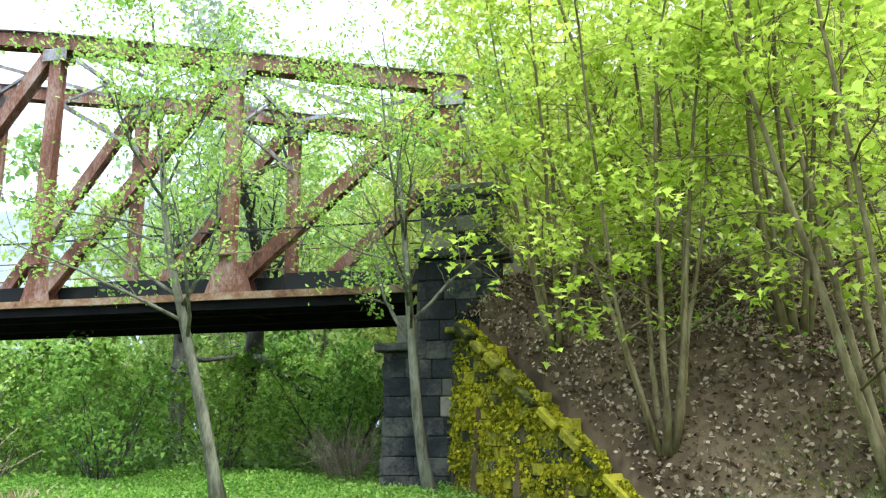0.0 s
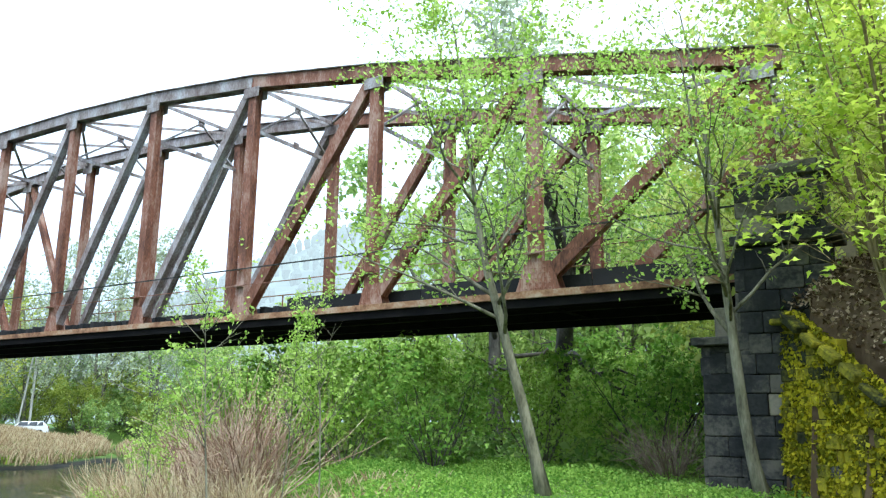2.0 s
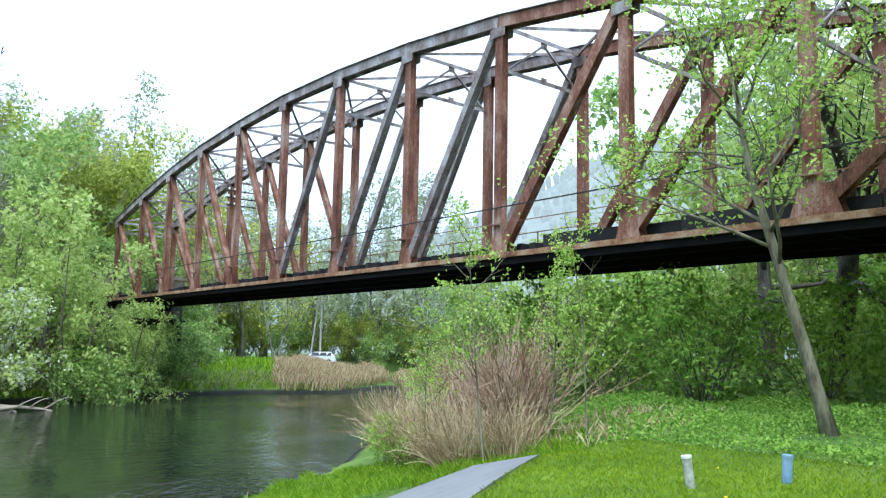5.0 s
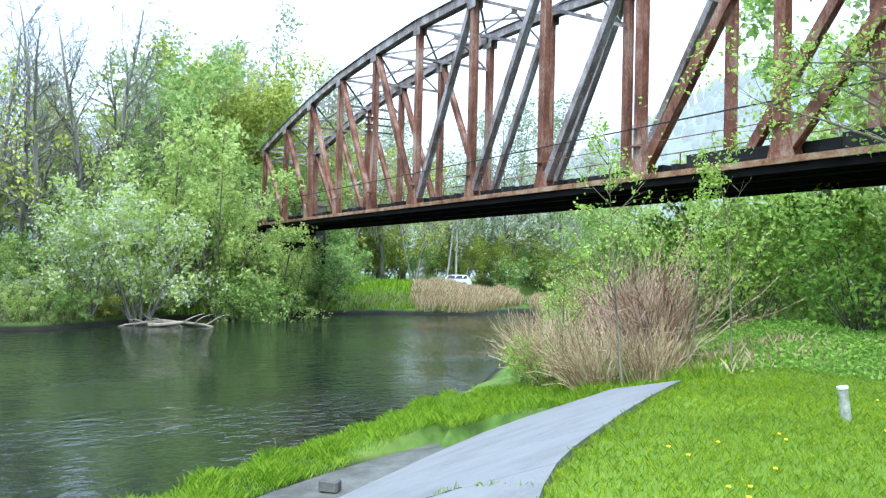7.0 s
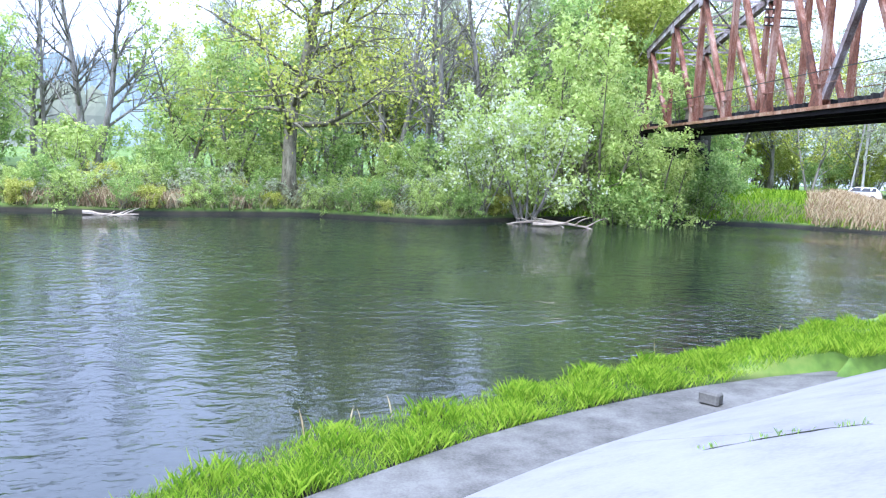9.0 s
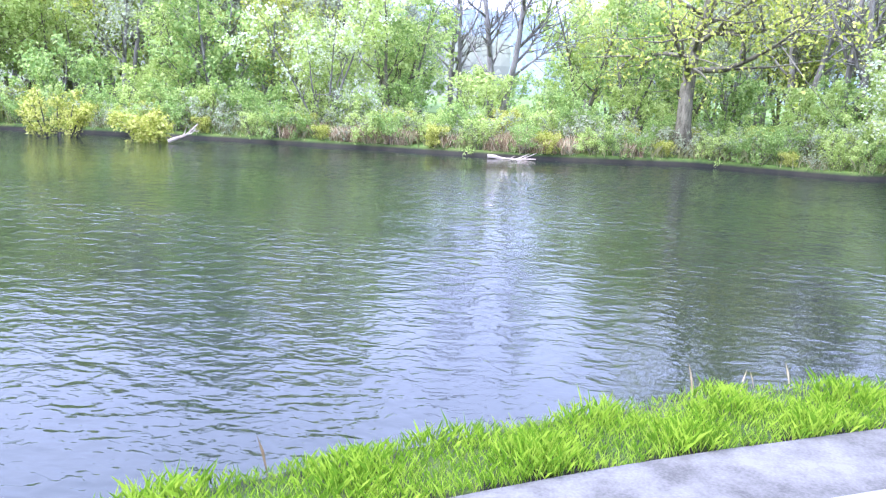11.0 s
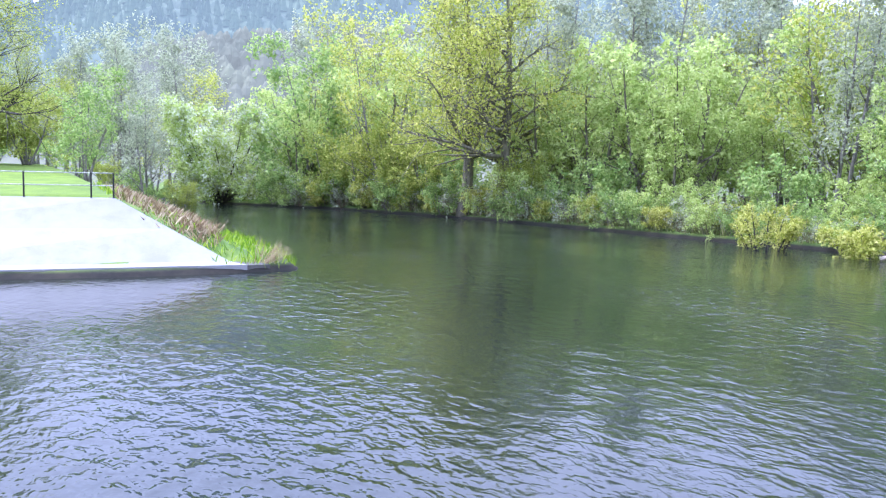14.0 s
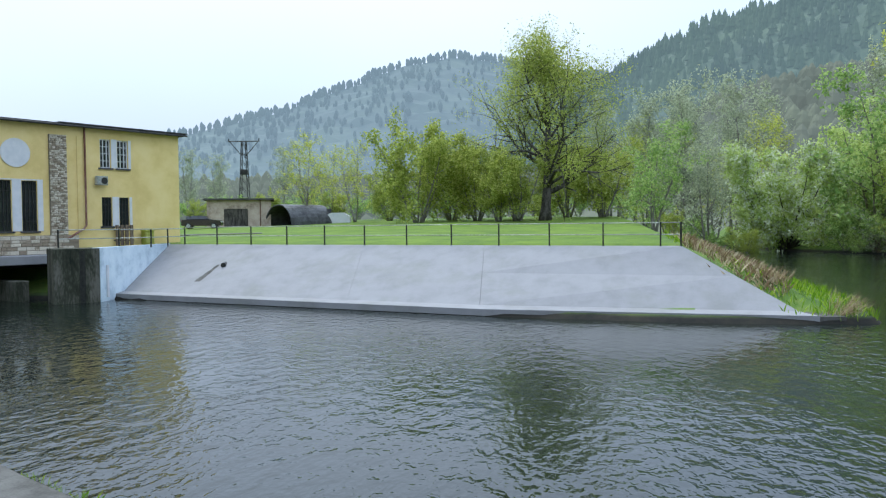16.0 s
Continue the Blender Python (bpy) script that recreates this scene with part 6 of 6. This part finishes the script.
def cane_bush(name, x, y, n, height, spread, mat, label, seed, hang=(0, 0), r=0.017):
    rg = np.random.default_rng(seed)
    ob = thing(name, pose(x, y, zat(x, y)), label, "bush", "dry bushes by the water")
    paths = []
    for k in range(n):
        a = rg.uniform(0, 2 * math.pi)
        b = np.array([math.cos(a), math.sin(a), 0]) * rg.uniform(0, 0.55)
        d = np.array([math.cos(a) * spread * rg.uniform(0.1, 1) + hang[0], math.sin(a) * spread * rg.uniform(0.1, 1) + hang[1], 1.0])
        L = height * rg.uniform(0.55, 1.1)
        p, rr = grow(rg, b, d, L, r * rg.uniform(0.5, 1.3), 7, 0.15, 0.0, 0.3)
        paths.append((p, np.maximum(rr, 0.006)))
        for q in range(4):
            i = rg.integers(2, 5)
            sp, sr = grow(rg, p[i], side_dir(rg, p[i + 1] - p[i], rg.uniform(0.4, 0.9)), L * rg.uniform(0.15, 0.35), r * 0.45, 4, 0.15, 0.02, 0.4)
            paths.append((sp, sr))
    v, f = tubes(paths, 3)
    tagged(arrays("cane", v, f, M[mat], ob), kind="stuff")
    return ob


cane_bush("straw_bush", -10.3, 12.9, 190, 1.5, 0.8, "reed", "tangle of dry straw-coloured stalks over the water", 6, (-0.3, -0.15), 0.010)
cane_bush("straw_bush", -9.2, 13.2, 150, 1.3, 0.6, "reed", "tangle of dry straw-coloured stalks over the water", 7, (0, 0), 0.009)
cane_bush("cane_bush", -9.9, 14.6, 130, 3.0, 0.50, "cane", "bush of dry red-brown canes beside the water", 1)
cane_bush("cane_bush", -11.4, 15.4, 120, 2.6, 0.6, "cane", "bush of dry red-brown canes beside the water", 2, (-0.2, 0.1))
cane_bush("straw_bush", -12.4, 14.2, 200, 1.9, 0.75, "reed", "tangle of dry straw-coloured stalks over the water", 3, (-0.35, -0.05), 0.014)
cane_bush("straw_bush", -14.0, 15.6, 200, 1.8, 0.8, "reed", "tangle of dry straw-coloured stalks over the water", 4, (-0.4, -0.1), 0.014)
cane_bush("cane_bush", -15.5, 20.5, 160, 2.6, 0.6, "cane", "bush of dry red-brown canes beside the water", 5, (-0.2, 0))
plant("shrub_light", -12.6, 13.6, 0.32, 40, "shrub", "small fresh green shoot among the dry stalks", "shrub", "", 1)
for k, (x, y, sc) in enumerate(((-8.2, 20.5, 0.75), (-11.5, 21.8, 0.9), (-14.0, 24.2, 0.95), (-5.8, 22.5, 0.8), (-2.6, 22.6, 0.85), (-17.5, 25.5, 0.9), (-20.5, 29.5, 1.0), (-9.4, 24.8, 1.0), (-25, 35, 1.1))):
    plant("shrub_light" if k % 2 else "shrub", x, y, sc, 37 * k, "shrub", "dense fresh green shrub at the wood's edge", "shrub", "shrubs behind the bridge", k)
brush = cane_bush("brushwood", -1.9, 19.6, 90, 1.6, 1.4, "wood", "heap of dead brushwood beside the abutment", 8, (0, 0), 0.016)
cane_bush("straw_bush", -8.6, -32.7, 70, 1.1, 1.1, "reed", "dry twigs and stalks hanging over the bank's corner", 11, (-0.9, 0.25), 0.009)
cane_bush("straw_bush", -6.6, -35.4, 60, 0.8, 1.2, "reed", "dry twigs and stalks hanging over the bank's corner", 12, (-0.4, 0.1), 0.008)
pts = scatter(700, -9.6, -6.2, 13.0, 16.5, lambda x, y: (river_distance(x, y) > 2.0) & (np.sin(x * 1.9 + 0.4) * np.sin(y * 2.3 + x) > -0.1))
stuff("dry_tussocks", blades(pts, 0.28, 0.006, 0.7), 4, "reed", "pale dry grass tussocks at the wood's edge", "grass")

# driftwood along the far bank
for k, (az, d, L, tilt) in enumerate(((91.5, 49.3, 6.0, 0.10), (86.5, 49.6, 4.5, 0.06), (75.8, 49.0, 3.2, 0.12), (69.8, 48.2, 4.5, 0.05), (67.8, 49.5, 3.5, 0.08), (101, 45.0, 2.8, 0.1), (95, 47.5, 3.2, 0.15), (123.4, 48.5, 2.0, 0.3))):
    rg = np.random.default_rng(400 + k)
    p = pol(az, d)
    ob = thing("driftwood", pose(p.x, p.y, 0.12), "bleached driftwood branch at the water's edge", "driftwood", "driftwood")
    a = radians(az) + (0 if k % 2 else math.pi)
    main = grow(rg, (0, 0, 0), (math.cos(a), math.sin(a), tilt), L, 0.12, 8, 0.13, 0.0, 0.3)
    side = [grow(rg, main[0][i], side_dir(rg, main[0][i + 1] - main[0][i], 0.8), L * 0.35, 0.05, 5, 0.2, 0.03, 0.3) for i in (2, 3, 4, 5)]
    arrays("branch", *tubes([main] + side, 6), M["drift"], ob)

# ---- small things on the near bank ----
post = thing("marker_post", pose(-3.35, 10.94, zat(-3.35, 10.94), 0, 3, 0), "faded blue plastic pipe post in the lawn", "post")
arrays("pipe", *tubes([([(0, 0, -0.1), (0, 0, 0.32)], [0.062, 0.062])], 16), M["blue_plastic"], post)
arrays("rim", *tubes([([(0, 0, 0.32), (0, 0, 0.36)], [0.07, 0.07])], 16), M["blue_plastic"], post)
post = thing("marker_post", pose(-4.1, 9.7, zat(-4.1, 9.7), 4, -6, 0), "pale grey weathered pipe post in the lawn", "post")
arrays("pipe", *tubes([([(0, 0, -0.1), (0, 0, 0.36)], [0.058, 0.058])], 16), M["rail_top"], post)
arrays("rim", *tubes([([(0, 0, 0.36), (0, 0, 0.39)], [0.064, 0.064])], 16), M["white"], post)
block = part("stone_block", boxes((-0.16, 0.16, -0.11, 0.11, 0, 0.2), bevel=0.03), M["concrete"])
block.matrix_basis = pose(-10.75, 7.0, 0.28, 0, 0, 35)
tagged(block, "loose grey concrete block on the ledge", "block")
for k in range(14):
    x, y = gr.uniform(-4.6, -2.6) , gr.uniform(4.2, 11)
    if bool(on_slab(np.array([x]), np.array([y]))[0]):
        continue
    fl = thing("dandelion", pose(x, y, zat(x, y)), "yellow dandelion in the lawn", "flower", "dandelions")
    rod("stalk", (0, 0, 0), (0, 0, 0.09), 0.003, M["grass"], fl, sides=4)
    bm = bmesh.new()
    bmesh.ops.create_icosphere(bm, subdivisions=1, radius=0.022, matrix=Matrix.Translation((0, 0, 0.095)) @ Matrix.Diagonal((1, 1, 0.5, 1)))
    part("bloom", bm, M["flower"], fl)
# the open construction joint, soil-filled, with weeds
JOINT = [(-4.35, 4.75, 2.17), (-4.95, 4.97, 2.00), (-5.70, 5.18, 1.80), (-6.01, 5.05, 1.66), (-6.49, 4.59, 1.38), (-6.75, 4.16, 1.18)]
jline = np.concatenate([np.linspace(a, b, 6)[:-1] for a, b in zip(JOINT, JOINT[1:])])
jline += gr.normal(0, 0.008, jline.shape) * (1, 1, 0)
jv = []
for k, p in enumerate(jline):
    d = jline[min(k + 1, len(jline) - 1)] - jline[max(k - 1, 0)]
    side = np.array([-d[1], d[0], 0]) / np.hypot(d[0], d[1])
    w_ = 0.005 + 0.004 * (k % 3)
    jv += [p + side * w_ + (0, 0, 0.006), p - side * w_ + (0, 0, 0.006), p - side * w_ - (0, 0, 0.06), p + side * w_ - (0, 0, 0.06)]
jf = [(4 * k + a, 4 * k + (a + 1) % 4, 4 * k + 4 + (a + 1) % 4, 4 * k + 4 + a) for k in range(len(jline) - 1) for a in range(4)]
tagged(arrays("slab_joint", jv, jf, M["mortar"]), "dark soil-filled joint across the concrete slope", "joint", kind="structure")
jt = np.repeat(jline + (0, 0, 0.01), 16, 0) + gr.normal(0, 0.022, (len(jline) * 16, 3)) * (1, 1, 0)
jt = jt[np.sin(np.arange(len(jt)) / 16.0 * 1.1) > -0.3]
jt = jt[gr.uniform(0, 1, len(jt)) < 0.6]
stuff("joint_weeds", blades(jt, 0.055, 0.009, 0.7), 4, "leaf_deep", "weeds in the joints of the concrete slope", "weeds")


# ---- far things ----
def car(name, m, paint, label, estate=True):
    ob = thing(name, m, label, "car")
    prof = [(-2.05, 0.32), (-2.12, 0.62), (-2.0, 0.88), (-0.95, 0.98), (1.98, 0.98), (2.08, 0.7), (2.05, 0.32)]
    cab = [(-1.05, 0.97), (-0.35, 1.42), (1.45, 1.44), (1.95, 0.97)] if estate else [(-0.95, 0.97), (-0.25, 1.40), (0.95, 1.40), (1.55, 0.97)]

    def ext(p, w0, w1, nm, mat):
        bm = bmesh.new()
        zs = [z for _, z in p]
        lo, hi = min(zs), max(zs)
        rows = []
        for sgn in (-1, 1):
            rows.append([bm.verts.new((x, sgn * (w0 + (w1 - w0) * (z - lo) / (hi - lo)), z)) for x, z in p])
        bm.faces.new(rows[0])
        bm.faces.new(rows[1][::-1])
        for i in range(len(p)):
            j = (i + 1) % len(p)
            bm.faces.new((rows[0][j], rows[0][i], rows[1][i], rows[1][j]))
        bmesh.ops.recalc_face_normals(bm, faces=bm.faces)
        bmesh.ops.bevel(bm, geom=bm.edges[:], offset=0.06, segments=2, affect="EDGES")
        return part(nm, bm, mat, ob)

    ext(prof, 0.84, 0.80, "body", paint)
    ext(cab, 0.76, 0.62, "cabin", paint)
    for sgn in (-1, 1):
        for (x0, x1) in ((-0.6, 0.22), (0.30, 1.05), (1.13, 1.55)):
            bm = bmesh.new()
            vs = [bm.verts.new((x, sgn * y, z)) for x, y, z in ((x0 - 0.1, 0.775, 1.03), (x1, 0.775, 1.03), (x1, 0.665, 1.36), (x0 + 0.16, 0.665, 1.36))]
            vs += [bm.verts.new((v.co.x, v.co.y - sgn * 0.03, v.co.z)) for v in vs]
            for f in ((0, 1, 2, 3), (7, 6, 5, 4), (0, 4, 5, 1), (1, 5, 6, 2), (2, 6, 7, 3), (3, 7, 4, 0)):
                bm.faces.new([vs[i] for i in f])
            part("side_window", bm, M["glass"], ob)
        part("headlight", boxes((-2.13, -2.02, sgn * 0.62 - 0.15, sgn * 0.62 + 0.15, 0.66, 0.82), bevel=0.03), M["white"], ob)
        part("tail_light", boxes((1.98, 2.07, sgn * 0.68 - 0.08, sgn * 0.68 + 0.08, 0.72, 0.95), bevel=0.02), M["rust"], ob)
    for x in (-1.3, 1.3):
        for sgn in (-1, 1):
            bm = bmesh.new()
            bmesh.ops.create_cone(bm, cap_ends=True, segments=20, radius1=0.32, radius2=0.32, depth=0.2, matrix=Matrix.Translation((x, sgn * 0.76, 0.32)) @ Matrix.Rotation(radians(90), 4, "X"))
            wh = part("wheel", bm, M["tyre"], ob)
            bm = bmesh.new()
            bmesh.ops.create_cone(bm, cap_ends=True, segments=16, radius1=0.2, radius2=0.2, depth=0.02, matrix=Matrix.Translation((x, sgn * 0.865, 0.32)) @ Matrix.Rotation(radians(90), 4, "X"))
            part("rim", bm, M["rail_top"], wh)
    return ob


p = pol(48.6, 88)
car("car", pose(p.x, p.y, zat(p.x, p.y), 0, 0, 46), M["car_white"], "white estate car parked behind the reeds")
p = pol(209.1, 88)
car("car", pose(p.x, p.y, zat(p.x, p.y), 0, 0, 20), M["car_dark"], "dark blue car parked beside the garage", False)

p = pol(48.5, 92)
pole = thing("utility_pole", pose(p.x, p.y, zat(p.x, p.y), 0, 0, 48), "pale braced concrete utility pole by the road", "pole")
rod("leg", (0.15, 0, -0.2), (0.15, 0, 10.5), 0.13, M["pole_wood"], pole)
rod("brace", (-1.0, 0, -0.2), (0.05, 0, 10.0), 0.10, M["pole_wood"], pole)
rod("crossarm", (-0.9, 0, 10.2), (1.1, 0, 10.2), 0.06, M["dark_metal"], pole)

p = pol(206.2, 112)
pylon = thing("pylon", pose(p.x, p.y, zat(p.x, p.y), 0, 0, 10), "grey steel lattice power pylon with a crossarm", "pylon")
PH = 11.2
for sx in (-1, 1):
    for sy in (-1, 1):
        rod("leg", (sx * 0.7, sy * 0.7, -0.2), (sx * 0.28, sy * 0.28, PH), 0.06, M["dark_metal"], pylon, sides=4)
for k in range(9):
    z0, z1 = PH * k / 9, PH * (k + 1) / 9
    w0, w1 = 0.7 - 0.42 * k / 9, 0.7 - 0.42 * (k + 1) / 9
    for sy in (-1, 1):
        rod("brace", (-w0, sy * w0, z0), (w1, sy * w1, z1), 0.03, M["dark_metal"], pylon, sides=4)
        rod("brace", (sy * w0, -w0, z0), (sy * w1, w1, z1), 0.03, M["dark_metal"], pylon, sides=4)
rod("crossarm", (-2.2, 0, PH), (2.2, 0, PH), 0.07, M["dark_metal"], pylon, sides=4)
for sgn in (-1, 1):
    rod("arm_stay", (sgn * 0.3, 0, PH - 2.0), (sgn * 2.0, 0, PH), 0.05, M["dark_metal"], pylon, sides=4)
    part("insulator", boxes((sgn * 2.1 - 0.06, sgn * 2.1 + 0.06, -0.06, 0.06, PH + 0.05, PH + 0.4), bevel=0.02), M["tyre"], pylon)
part("transformer", boxes((-0.5, 0.5, -0.4, 0.4, PH - 4.6, PH - 3.9), bevel=0.05), M["dark_metal"], pylon)

p = pol(206.6, 94)
gar = thing("garage", pose(p.x, p.y, zat(p.x, p.y) - 0.05, 0, 0, 204), "weathered plastered garage with a dark wooden door", "garage")
part("wall", pierced(-3.6, 3.6, 0, 3.1, 0, 0.25, [(-1.7, 1.0, 0.0, 2.1)]), M["old_plaster"], gar)
part("wall", boxes((-3.6, -3.35, 0.25, 6, 0, 3.1), (3.35, 3.6, 0.25, 6, 0, 3.1), (-3.6, 3.6, 6, 6.25, 0, 3.1)), M["old_plaster"], gar)
part("garage_door", boxes((-1.7, 1.0, 0.1, 0.16, 0.02, 2.1)), M["bark_dark"], gar)
part("roof", boxes((-4.0, 4.0, -0.4, 6.6, 3.1, 3.28)), M["roof"], gar)
rod("downpipe", (2.4, -0.08, 0), (2.4, -0.08, 3.1), 0.05, M["rust"], gar)
p = pol(203.9, 92)
hut = thing("tarpaulin_shelter", pose(p.x, p.y, zat(p.x, p.y) - 0.05, 0, 0, 150), "arched shelter under grey-black tarpaulin", "shelter")
bm = bmesh.new()
ring0, ring1 = [], []
for k in range(17):
    a = math.pi * k / 16
    ring0.append((math.cos(a) * 2.6, math.sin(a) * 2.5))
for y in (0.0, 6.0):
    for sc in (1.0, 0.96):
        ring1.append([bm.verts.new((x * sc, y, z * sc)) for x, z in ring0])
for k in range(16):
    for (a, b) in ((0, 2), (1, 3), (0, 1), (2, 3)):
        bm.faces.new((ring1[a][k], ring1[a][k + 1], ring1[b][k + 1], ring1[b][k]))
bmesh.ops.recalc_face_normals(bm, faces=bm.faces)
part("cover", bm, M["tarp"], hut)
part("back_sheet", boxes((-2.4, 2.4, 5.8, 5.9, 0, 2.0)), M["tarp"], hut)
p = pol(199.6, 96)
gh = thing("greenhouse", pose(p.x, p.y, zat(p.x, p.y) - 0.03, 0, 0, 15), "small white polythene greenhouse in a garden", "greenhouse")
bm = bmesh.new()
pr = [(-1.5, 0), (-1.5, 0.8), (-0.7, 1.25), (0.7, 1.25), (1.5, 0.8), (1.5, 0)]
r0, r1 = [bm.verts.new((x, 0, z)) for x, z in pr], [bm.verts.new((x, 2.5, z)) for x, z in pr]
bm.faces.new(r0)
bm.faces.new(r1[::-1])
for i in range(6):
    j = (i + 1) % 6
    bm.faces.new((r0[j], r0[i], r1[i], r1[j]))
bmesh.ops.recalc_face_normals(bm, faces=bm.faces)
part("cover", bm, M["white"], gh)
part("door_frame", boxes((-0.4, 0.4, -0.03, -0.005, 0, 1.1)), M["wall_blue"], gh)
lane = ribbon("lane", [tuple(pol(a, 66).xy) for a in (205, 208, 211)], [tuple(pol(a, 70).xy) for a in (205, 208, 211)], [zat(*pol(a, 66).xy) + 0.05 for a in (205, 208, 211)],
              [zat(*pol(a, 70).xy) + 0.05 for a in (205, 208, 211)], M["concrete"], "narrow grey lane across the meadow", "lane", 0.1)
